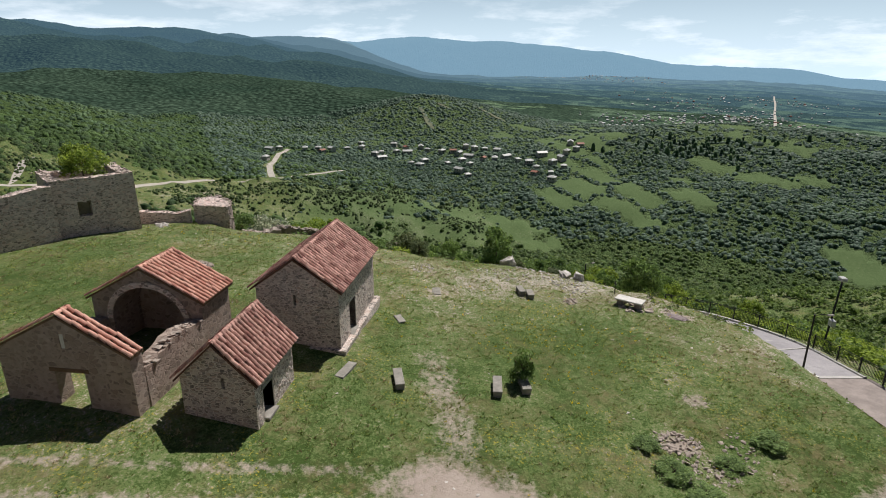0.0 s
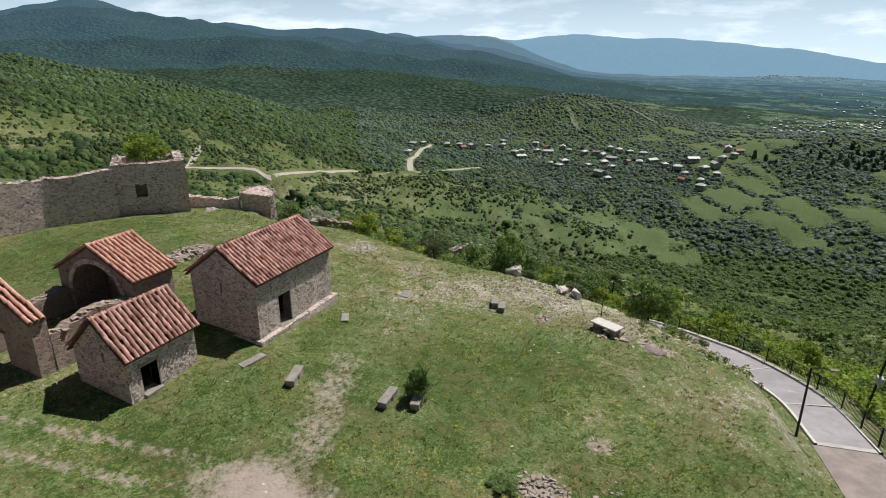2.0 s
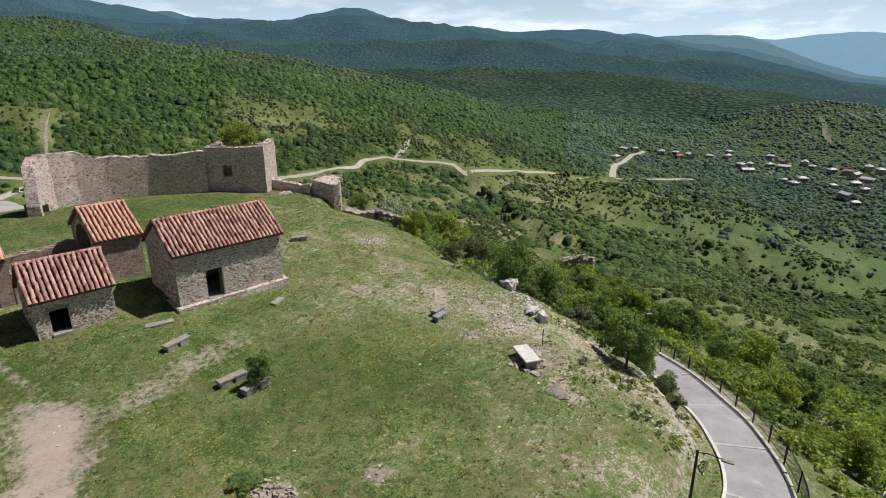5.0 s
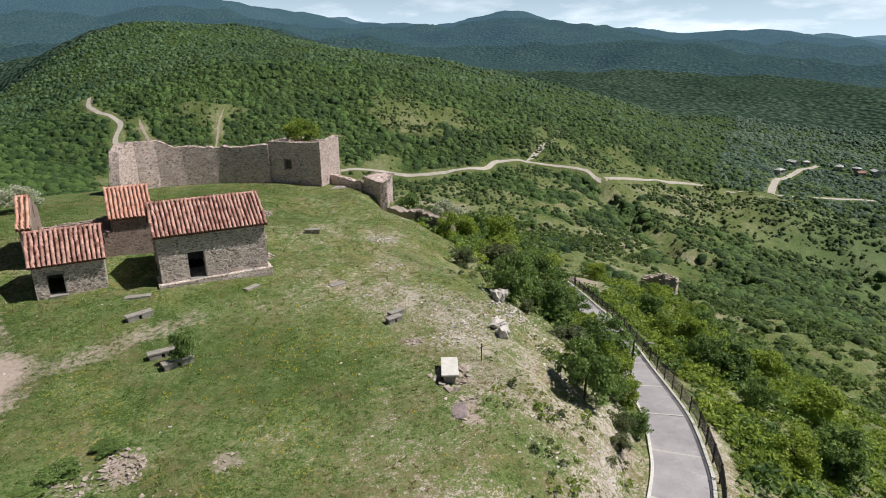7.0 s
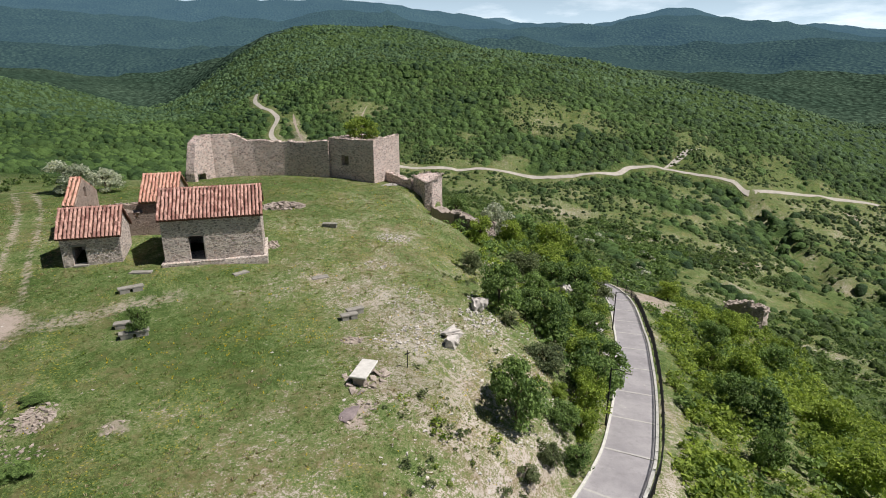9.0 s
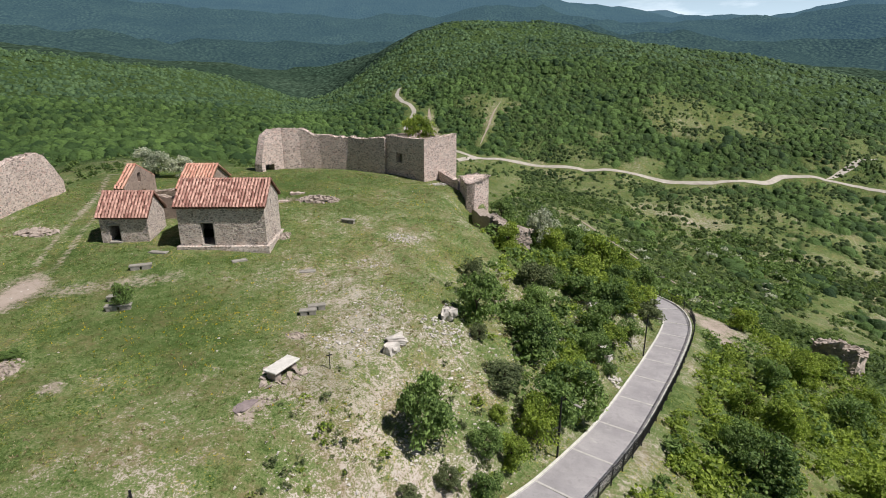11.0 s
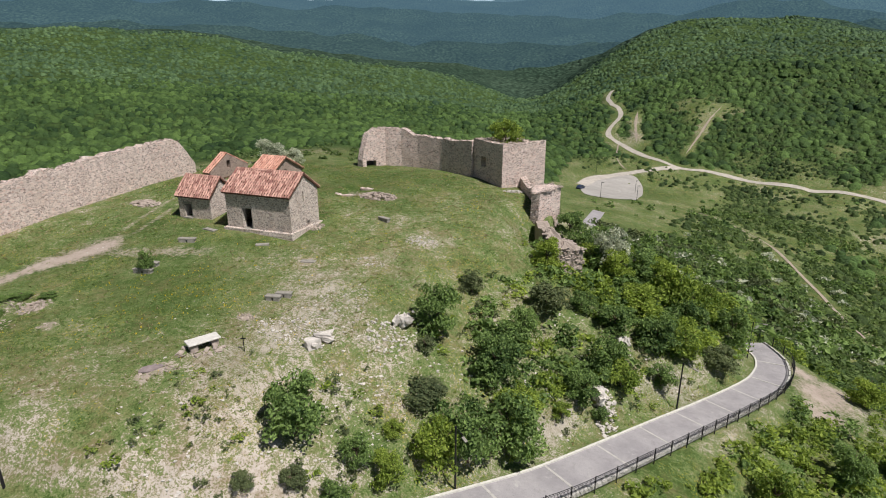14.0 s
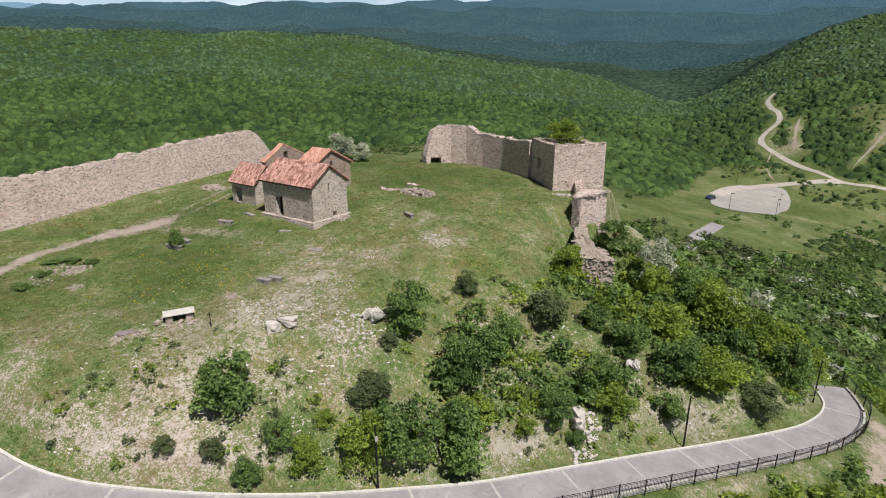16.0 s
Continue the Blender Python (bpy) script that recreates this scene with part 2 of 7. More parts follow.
def ground_material():
    n = Nodes("meadow, earth and forest floor")
    p = n.place()
    cover = n("Attribute")
    cover.attribute_name = "cover"
    part_ = n("SeparateColor", Color=cover.outputs["Color"])
    bare, dry, track = part_.outputs[0], part_.outputs[1], part_.outputs[2]
    wood = cover.outputs["Alpha"]
    away = n("Attribute")
    away.attribute_name = "pasture"
    pasture = away.outputs["Fac"]
    rank = n.math("SUBTRACT", 1.0, pasture)
    mid, fine, tiny = n.noise(p, 1.5, 9, 0.72), n.noise(p, 0.3, 6, 0.75), n.noise(p, 0.11, 4, 0.8)
    broad = n.noise(p, 9, 5, 0.65)
    v = n.math("ADD", n.math("ADD", dry, n.math("MULTIPLY", bare, 0.43)), n.math("MULTIPLY", n.math("SUBTRACT", mid, 0.5), 1.5))
    v = n.math("ADD", v, n.math("MULTIPLY", n.math("SUBTRACT", fine, 0.5), 2.2))
    v = n.math("ADD", v, n.math("MULTIPLY", n.math("SUBTRACT", tiny, 0.5), 3.4))
    for size, amount in ((0.34, 0.24), (0.95, 0.16)):
        bits = n("TexVoronoi", Vector=p, Scale=1 / size)
        v = n.math("ADD", v, n.math("MULTIPLY", n.math("SUBTRACT", n("SeparateColor", Color=bits.outputs["Color"]).outputs[0], 0.5), amount))
    ramp = n("ValToRGB", Fac=v)
    el = ramp.color_ramp.elements
    while len(el) < 6:
        el.new(0.5)
    for e, q, col in zip(el, (0.0, 0.27, 0.5, 0.72, 0.9, 1.05 / 1.05), ((0.04, 0.07, 0.014), (0.112, 0.164, 0.052), (0.15, 0.19, 0.07), (0.198, 0.203, 0.1), (0.275, 0.24, 0.17), (0.5, 0.435, 0.395))):
        e.position, e.color = q, rgb(*col)
    c = n.mix(n.span(broad, 0.38, 0.62, 0.3, 0), ramp.outputs[0], n.mix(0.5, ramp.outputs[0], rgb(0.05, 0.08, 0.018)))
    rusty = n.math("MULTIPLY", n.span(n.noise(p, 2.6, 6, 0.7), 0.46, 0.62), n.span(n.noise(p, 0.4, 3, 0.7), 0.35, 0.62))
    c = n.mix(n.math("MULTIPLY", n.math("MULTIPLY", rusty, rank), 0.68), c, rgb(0.185, 0.135, 0.075))
    c = n.mix(n.span(n.noise(p, 26, 5, 0.7), 0.42, 0.62, 0, 0.35), c, rgb(0.075, 0.115, 0.034))
    flowers = n.span(n.noise(p, 0.12, 2, 0.6), 0.6, 0.66)
    flowers = n.math("MULTIPLY", flowers, n.span(n.noise(p, 4.0, 3), 0.5, 0.6))
    flowers = n.math("MULTIPLY", flowers, n.math("MULTIPLY", rank, n.math("SUBTRACT", 1.0, wood)))
    c = n.mix(n.math("MULTIPLY", flowers, 0.55), c, rgb(0.45, 0.36, 0.04))
    c = n.mix(n.math("MULTIPLY", pasture, 0.7), c, n.mix(n.span(mid, 0.3, 0.7), rgb(0.075, 0.12, 0.046), rgb(0.112, 0.16, 0.07)))
    stony = n("TexVoronoi", Vector=p, Scale=5.5)
    pebbles = n.math("MULTIPLY", n.span(stony.outputs["Distance"], 0.12, 0.22, 1, 0), n.span(n("SeparateColor", Color=stony.outputs["Color"]).outputs[0], 0.55, 0.7))
    pebbles = n.math("MULTIPLY", pebbles, n.span(n.math("ADD", bare, n.math("MULTIPLY", n.math("SUBTRACT", mid, 0.5), 0.8)), 0.18, 0.4))
    c = n.mix(n.math("MULTIPLY", pebbles, 0.8), c, rgb(0.52, 0.475, 0.43))
    dirt = n.mix(n.span(mid, 0.3, 0.7), rgb(0.29, 0.235, 0.2), rgb(0.41, 0.345, 0.3))
    c = n.mix(n.span(n.math("ADD", track, n.math("ADD", n.math("MULTIPLY", n.math("SUBTRACT", fine, 0.5), 1.6), n.math("MULTIPLY", n.math("SUBTRACT", mid, 0.5), 1.0))), 0.3, 0.75), c, dirt)
    # canopy colour with painted shade: darker in the gaps between crowns
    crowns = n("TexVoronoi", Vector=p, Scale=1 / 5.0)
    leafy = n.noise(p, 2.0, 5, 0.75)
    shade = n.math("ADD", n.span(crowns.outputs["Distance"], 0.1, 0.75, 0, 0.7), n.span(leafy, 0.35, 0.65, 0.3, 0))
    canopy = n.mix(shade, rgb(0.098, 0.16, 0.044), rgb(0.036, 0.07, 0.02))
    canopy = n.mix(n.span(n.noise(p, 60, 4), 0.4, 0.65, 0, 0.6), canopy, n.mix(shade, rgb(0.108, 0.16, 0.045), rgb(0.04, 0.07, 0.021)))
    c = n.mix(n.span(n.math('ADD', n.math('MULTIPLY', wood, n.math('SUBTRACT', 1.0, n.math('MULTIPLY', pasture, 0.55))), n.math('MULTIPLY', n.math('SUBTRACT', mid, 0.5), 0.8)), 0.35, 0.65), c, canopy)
    high = n.math("ADD", n.math("MULTIPLY", fine, 0.6), n.math("MULTIPLY", tiny, 0.4))
    near_bump = n("Bump", Height=high, Strength=0.8, Distance=0.11)
    far = n.math("MULTIPLY", n.math("SUBTRACT", 1.0, shade), wood)
    far_bump = n("Bump", Height=far, Strength=1.0, Distance=3.0, Normal=near_bump.outputs[0])
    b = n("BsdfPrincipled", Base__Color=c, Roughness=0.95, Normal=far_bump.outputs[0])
    b.inputs["Specular IOR Level"].default_value = 0.15
    n.tree.links.new(b.outputs[0], n("OutputMaterial").inputs[0])
    return n.mat


GROUND = ground_material()


def blades(name, tones):
    n = Nodes(name)
    ramp = n("ValToRGB", Fac=n.math("ADD", n.math("MULTIPLY", n("NewGeometry").outputs["Random Per Island"], 0.75), n.span(n.noise(n.place(), 2.2, 4, 0.7), 0.35, 0.65, 0, 0.28)))
    el = ramp.color_ramp.elements
    while len(el) < len(tones):
        el.new(0.5)
    for i, c in enumerate(tones):
        el[i].position, el[i].color = i / (len(tones) - 1), rgb(*c)
    return n.finish(ramp.outputs[0], 0.8, through_=0.35, spec=0.15)


GRASS = blades("meadow grass blades", [(0.075, 0.125, 0.03), (0.14, 0.205, 0.055), (0.185, 0.24, 0.075), (0.225, 0.25, 0.098), (0.27, 0.23, 0.13)])
STRAW = blades("dry grass blades", [(0.1, 0.13, 0.045), (0.2, 0.19, 0.09), (0.3, 0.25, 0.15), (0.42, 0.36, 0.24), (0.22, 0.15, 0.09)])
YELLOW = blades("yellow meadow flowers", [(0.6, 0.42, 0.02), (0.7, 0.55, 0.05)])


def distance_material(name, dark, light, glow=None, fields=0.0):
    """Woods seen from far off; glow: haze painted as emission; fields: how much of the land is open plots between the
    trees.
    """
    n = Nodes(name)
    p = n.place()
    c = n.mix(n.span(n.noise(p, 160, 6, 0.65), 0.35, 0.65), rgb(*dark), rgb(*light))
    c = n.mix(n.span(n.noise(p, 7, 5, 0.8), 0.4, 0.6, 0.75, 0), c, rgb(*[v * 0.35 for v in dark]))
    # shade between crowns is painted on, deepest at each crown's edge
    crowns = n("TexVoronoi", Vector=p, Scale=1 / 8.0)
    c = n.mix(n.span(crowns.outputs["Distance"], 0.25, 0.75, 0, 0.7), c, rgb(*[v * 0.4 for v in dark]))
    if fields:
        plots = n("TexVoronoi", Vector=p, Scale=1 / 75.0)
        tone = n("SeparateColor", Color=plots.outputs["Color"])
        crop = n.mix(tone.outputs[1], rgb(*[v * 1.15 for v in light]), rgb(light[0] * 1.55, light[1] * 1.45, light[2] * 1.25))
        hedge = n.span(n.noise(p, 40, 5, 0.7), 0.46, 0.54)
        axes = n("SeparateXYZ", Vector=p)
        side = n.math("SUBTRACT", n.math("MULTIPLY", axes.outputs[0], 0.12), n.math("MULTIPLY", axes.outputs[1], 0.99))
        side = n.math("ADD", side, n.math("MULTIPLY", n.math("SUBTRACT", n.noise(p, 300, 4, 0.6), 0.5), 900))
        hedge = n.math("MULTIPLY", hedge, n.span(side, 20, 160))
        c = n.mix(n.math("MULTIPLY", n.span(tone.outputs[0], 1.0 - fields, 1.05 - fields), hedge), c, crop)
    mat = n.finish(c, 1.0, n.math("SUBTRACT", 1.0, crowns.outputs["Distance"]), 1.0, 5.0, spec=0.0)
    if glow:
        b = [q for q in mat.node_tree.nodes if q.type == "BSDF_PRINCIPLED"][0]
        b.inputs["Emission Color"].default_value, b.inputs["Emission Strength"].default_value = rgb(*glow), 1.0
    return mat


# ---- the land: a hilltop, its road bench, the valley and the hills round it ----
CENTRE = (12.0, -8.0)
ROAD_EDGE = [(-12, -29.2, -2.3), (-4, -28.9, -3.0), (2.6, -28.4, -3.8), (7.5, -27.9, -4.4), (10.5, -27.5, -4.85), (13.2, -27.05, -5.25), (15.2, -26.45, -5.6), (17.4, -25.35, -6.0),
             (20.3, -23.3, -6.5), (22.3, -21.5, -7.0), (24.2, -19.6, -7.45), (25.9, -17.7, -7.9), (28.4, -14.4, -8.7), (31, -10.8, -9.55), (33.1, -7.7, -10.05), (35.4, -4.1, -10.65),
             (38.1, 0.2, -11.4), (40.9, 5.0, -12.45), (44.0, 10.4, -13.55), (46.4, 15.0, -14.45), (47.6, 18.4, -14.95), (47.95, 20.6, -15.2), (47.8, 22.5, -15.4), (46.6, 26, -15.8), (44.5, 29.5, -16.2)]
HILL_FOOT = [(40, 36, -16), (32, 46, -14), (20, 52, -13), (6, 53, -11), (-12, 46, -8), (-26, 32, -6), (-31, 10, -6), (-31, -8, -5), (-25, -22, -3.2)]
ROAD_WIDTH = 3.15
AZIMUTHS = [-75, -60, -45, -30, -20, -10, 0, 10, 20, 30, 37, 43, 50, 57, 65, 72, 80, 95, 110, 125]
NEAR_RADII = [90, 160, 280, 420, 600]
NEAR_RELIEF = [(-14, -22, -22, -8, 15), (-13, -20, -22, -10, 15), (-10, -15, -20, -10, 8), (-9, -13, -22, -18, -5),
               (-11, -18, -30, -28, -20), (-15, -24, -36, -34, -36), (-19, -29, -40, -18, 18), (-22, -32, -40, 1, 32),
               (-24, -36, -40, -1, 25), (-28, -41, -42, -7, 14), (-31, -45, -45, -20, 0), (-32, -49, -50, -30, -12),
               (-33, -53, -59, -44, -32), (-33, -56, -67, -64, -55), (-33, -56, -74, -70, -70), (-33, -57, -82, -78, -74),
               (-32, -58, -92, -82, -76), (-34, -62, -96, -78, -62), (-34, -62, -95, -72, -48), (-28, -55, -90, -70, -50)]
SPUR = [(900, 420), (830, 260), (790, 150), (780, 40), (775, -40)]
FAR_RADII = [800, 1100, 1700, 2600, 4700]
FAR_RELIEF = [(44, 30, 95, 165, 200), (47, 30, 110, 212, 250), (47, 30, 122, 222, 260), (17, 20, 105, 240, 280),
              (0, 10, 70, 240, 280), (-30, 0, 56, 240, 280), (52, 45, 82, 240, 260), (58, 50, 118, 220, 240),
              (34, 25, 95, 184, 210), (-2, 5, 80, 162, 180), (-25, 0, 85, 214, 190), (-40, 0, 75, 155, 160),
              (-50, 0, 62, 118, 150), (-52, -5, 55, 114, 150), (-62, -8, 35, 70, 140), (-68, -30, 2, 15, 130),
              (-70, -58, -45, -75, -60), (-72, -75, -78, -95, -100), (-78, -85, -95, -110, -115), (-80, -90, -100, -120, -130)]


def spline(points, per=12, closed=False):
    """Catmull-Rom through the points, evenly many samples per span."""
    p = np.array(points, float)
    n = len(p)
    out = []
    for i in range(n if closed else n - 1):
        if closed:
            a, b, c, d = p[(i - 1) % n], p[i], p[(i + 1) % n], p[(i + 2) % n]
        else:
            a, b, c, d = p[max(i - 1, 0)], p[i], p[i + 1], p[min(i + 2, n - 1)]
        t = np.linspace(0, 1, per, endpoint=False)[:, None]
        out.append(0.5 * (2 * b + (c - a) * t + (2 * a - 5 * b + 4 * c - d) * t**2 + (3 * b - a - 3 * c + d) * t**3))
    if not closed:
        out.append(p[-1:])
    return np.concatenate(out)


LATTICE = np.random.RandomState(7).rand(256, 256)


def grain(x, y, size, seed=0):
    """Smooth noise from 0 to 1 with cells of the given size."""
    u, v = np.asarray(x, float) / size + 17.3 * seed, np.asarray(y, float) / size + 9.7 * seed
    i, j = np.floor(u).astype(int), np.floor(v).astype(int)
    a, b = u - i, v - j
    a, b = a * a * (3 - 2 * a), b * b * (3 - 2 * b)
    g = lambda p, q: LATTICE[(i + p) % 256, (j + q) % 256]
    return (g(0, 0) * (1 - a) + g(1, 0) * a) * (1 - b) + (g(0, 1) * (1 - a) + g(1, 1) * a) * b


def rough(x, y, size, seed=0, octaves=4):
    """Noise of several sizes, about -1 to 1."""
    return sum((grain(x, y, size / 2**k, seed + k) - 0.5) * 0.6**k for k in range(octaves)) * 1.6


def ease(a, b, v):
    t = np.clip((v - a) / (b - a), 0, 1)
    return t * t * (3 - 2 * t)


FOOT = spline(ROAD_EDGE + HILL_FOOT, 14, closed=True)
FOOT_ANGLE = np.arctan2(FOOT[:, 0] - CENTRE[0], FOOT[:, 1] - CENTRE[1])
FOOT_REACH = np.hypot(FOOT[:, 0] - CENTRE[0], FOOT[:, 1] - CENTRE[1])
ORDER = np.argsort(FOOT_ANGLE)


def foot_of(x, y):
    """Distance to the hill's foot line (positive uphill of it) and its height there."""
    x, y = np.ravel(np.asarray(x, float)), np.ravel(np.asarray(y, float))
    gap, level = np.empty(len(x)), np.empty(len(x))
    a, b = FOOT, np.roll(FOOT, -1, 0)
    ab = b[:, :2] - a[:, :2]
    for s in range(0, len(x), 4000):
        e = min(s + 4000, len(x))
        p = np.stack([x[s:e], y[s:e]], -1)[:, None]
        t = np.clip(((p - a[None, :, :2]) * ab).sum(-1) / (ab**2).sum(-1), 0, 1)
        d = np.hypot(*np.moveaxis(p - a[None, :, :2] - t[..., None] * ab, -1, 0))
        k = d.argmin(1)
        w = t[np.arange(e - s), k]
        gap[s:e], level[s:e] = d[np.arange(e - s), k], a[k, 2] * (1 - w) + b[k, 2] * w
    angle, reach = np.arctan2(x - CENTRE[0], y - CENTRE[1]), np.hypot(x - CENTRE[0], y - CENTRE[1])
    limit = np.interp(angle, FOOT_ANGLE[ORDER], FOOT_REACH[ORDER], period=2 * math.pi)
    return np.where(reach < limit, gap, -gap), level


def plateau(x, y):
    u, v = x / 10, y / 10
    top = (-0.403 - 0.078 * u + 0.892 * v + 0.008 * u * u - 0.039 * u * v - 0.022 * v * v - 0.056 * v**3 - 0.013 * u * u * v
           + 0.018 * u * v * v - 0.063 * u**3)
    return top + 0.33 * np.exp(-((x - 0.5) ** 2 + (y - 3) ** 2) / 40) + 0.5 * np.exp(-((x + 5.5) ** 2 + (y - 9.5) ** 2) / 28)


def cubic(t, a, b, c, d):
    return b + 0.5 * t * (c - a + t * (2 * a - 5 * b + 4 * c - d + t * (3 * (b - c) + d - a)))


def relief(x, y):
    """Valley and hills, by direction and distance from the hilltop."""
    az = np.degrees(np.arctan2(x - CENTRE[0], y - CENTRE[1]))
    r = np.hypot(x - CENTRE[0], y - CENTRE[1])
    angles = np.array([-235 + 0, -150] + AZIMUTHS + [160, 210], float)
    table = np.concatenate([np.array(NEAR_RELIEF, float), np.array(FAR_RELIEF, float)], 1)
    rear = np.array([[-10, -18, -20, -15, 0, 20, 30, 80, 140, 200]], float)
    table = np.concatenate([rear, rear, table, rear, rear])
    radii = np.log(np.array(NEAR_RADII + FAR_RADII, float))
    v = np.clip(np.log(np.maximum(r, 1)), radii[0], radii[-1] - 1e-6)
    j = np.clip(np.searchsorted(radii, v, side="right") - 1, 0, len(radii) - 2)
    i = np.clip(np.searchsorted(angles, az, side="right") - 1, 0, len(angles) - 2)
    s, t = (az - angles[i]) / (angles[i + 1] - angles[i]), (v - radii[j]) / (radii[j + 1] - radii[j])
    row = lambda k: cubic(s, *(table[np.clip(i + q, 0, len(angles) - 1), np.clip(j + k, 0, len(radii) - 1)] for q in (-1, 0, 1, 2)))
    z = cubic(t, row(-1), row(0), row(1), row(2))
    bumps = rough(x, y, 90, 3) * ease(90, 300, r) * 5 + rough(x, y, 420, 5) * ease(400, 1500, r) * 20 + rough(x, y, 900, 9) * ease(1500, 4000, r) * 22 + (0.2 - np.abs(rough(x, y, 520, 15))) * ease(900, 1500, r) * (1 - 0.6 * ease(2000, 2600, r)) * 46
    spur = ease(62, 80, az) * (1 - ease(80, 95, az)) * 36 * np.exp(-((line_gap(x, y, SPUR) / 125) ** 2))
    flat = ease(66, 88, az) * ease(500, 700, r) * (1 - ease(3000, 4500, r))
    return z + spur + bumps * (1 - 0.85 * flat)


GULLY = [(250, 209), (241, 192), (226, 168), (217, 148), (212, 125), (204, 98), (198, 78)]
CREST = [(334, 138), (346, 100), (348, 72), (342, 50), (330, 28)]
TERRACE = [(185, 2), (214, -3), (237, -9), (236, -30), (228, -46)]
CLIFFS = [(303, 92), (298, 68), (297, 50), (290, 30)]


def line_gap(x, y, line):
    """Distance to a line of plan points."""
    line = np.array(line, float)
    out = np.full(np.shape(x), 1e9)
    for a, b in zip(line[:-1], line[1:]):
        ab = b[:2] - a[:2]
        t = np.clip(((x - a[0]) * ab[0] + (y - a[1]) * ab[1]) / (ab @ ab), 0, 1)
        out = np.minimum(out, np.hypot(x - a[0] - t * ab[0], y - a[1] - t * ab[1]))
    return out


def erosion(x, y):
    """0 to 1 in the washed-out gullies of the valley side."""
    wander = rough(x, y, 16, 91) * 7
    return np.maximum(np.exp(-(((line_gap(x, y, GULLY) + wander) / 7.5) ** 2)), 0.8 * np.exp(-(((line_gap(x, y, CLIFFS) + wander) / 7) ** 2)))


def height(x, y):
    x, y = np.asarray(x, float), np.asarray(y, float)
    shape = x.shape
    x, y = x.ravel(), y.ravel()
    r = np.hypot(x - CENTRE[0], y - CENTRE[1])
    z = relief(x, y)
    away = (r > 95) & (r < 420) & (x > 100)
    if away.any():
        z[away] -= 7.5 * erosion(x[away], y[away]) + 1.5 * rough(x[away], y[away], 22, 93)
        crest = line_gap(x[away], y[away], CREST)
        z[away] += 5 * np.exp(-((crest / 20) ** 2)) - 3.5 * np.abs(rough(x[away], y[away], 13, 95)) * np.exp(-(((crest - 38) / 24) ** 2))
    near = r < 125
    if near.any():
        px, py = x[near], y[near]
        d, level = foot_of(px, py)
        up = np.maximum(d, 0)
        bank = level + 0.12 * np.minimum(up, 0.7) + 1.15 * np.clip(up - 0.7, 0, 1.9) + (0.56 + 0.34 * ease(14, 28, py) * (1 - ease(25.6, 27.4, px + 0.2 * (py - 18)))) * np.maximum(up - 2.6, 0)
        bank += rough(px, py, 4, 11) * 0.5 * ease(1, 5, up)
        top = plateau(px, py) + rough(px, py, 7, 2) * 0.09 + rough(px, py, 1.6, 4, 2) * 0.025
        k = 0.9
        inside = -k * np.log(np.exp(-np.clip(bank - top, -20, 20) / k) + 1) + top + (k * math.log(2)) * np.exp(-np.abs(bank - top) / k) * 0.3
        inside -= 2.9 * ease(25.9, 27.4, px + 0.12 * (py - 18)) * np.exp(-((px - 29) ** 2) / 14 - ((py - 16.6) ** 2) / 15)
        inside -= 0.75 * np.exp(-((px - 24.4) ** 2 + (py - 17.4) ** 2) / 2.6) + 0.8 * np.exp(-((px - 28.9) ** 2 + (py - 11.4) ** 2) / 5) + 0.8 * np.exp(-((px - 24.6) ** 2) / 5 - ((py - 15.8) ** 2) / 9) + 0.7 * np.exp(-((px - 5.0) ** 2 + (py - 14.7) ** 2) / 1.5)
        inside -= 2.6 * np.exp(-((px - 26.0) ** 2) / 5 - ((py - 17.0) ** 2) / 6)
        down = np.maximum(-d, 0)
        past = np.maximum(down - ROAD_WIDTH - 0.6, 0)
        outside = level - 0.14 * ease(0, 0.3, down) - 0.41 * past + 3.6 * np.exp(-((px - 66) ** 2 + (py - 12) ** 2) / 70) + rough(px, py, 9, 6) * 0.8 * ease(0.5, 6, past)
        hill = np.where(d > 0, inside, outside)
        w = ease(48, 105, r[near])
        z[near] = hill * (1 - w) + z[near] * w
    return z.reshape(shape)


def ground_at(x, y):
    return float(height(np.array([x]), np.array([y]))[0])


# ---- helpers for meshes ----
def mesh_of(name, verts, faces, material, smooth=False):
    me = bpy.data.meshes.new(name)
    verts, faces = np.asarray(verts, np.float32).reshape(-1, 3), np.asarray(faces, np.int32)
    k = faces.shape[1]
    me.vertices.add(len(verts)), me.loops.add(faces.size), me.polygons.add(len(faces))
    me.vertices.foreach_set("co", verts.ravel())
    me.loops.foreach_set("vertex_index", faces.ravel())
    me.polygons.foreach_set("loop_start", np.arange(0, faces.size, k, dtype=np.int32))
    me.polygons.foreach_set("use_smooth", np.full(len(faces), smooth))
    me.update(calc_edges=True)
    me.materials.append(material)
    return me


def part(name, bm, material, parent=None, label="", smooth=False):
    """One mesh object from a bmesh (or a mesh), under a thing or a part."""
    if isinstance(bm, bmesh.types.BMesh):
        me = bpy.data.meshes.new(name)
        bmesh.ops.recalc_face_normals(bm, faces=bm.faces)
        bm.to_mesh(me)
        bm.free()
        me.materials.append(material)
        for f in me.polygons:
            f.use_smooth = smooth
    else:
        me = bm
    ob = new(name, me)
    ob.parent = parent
    return tagged(ob, label) if label else ob


def thing(name, label, category, at=(0, 0, 0), turn=0.0, group="", kind=""):
    ob = new(name)
    ob.matrix_basis = pose(*at, 0, 0, turn)
    ob.empty_display_size = 0.1
    return tagged(ob, label, category, group, kind)


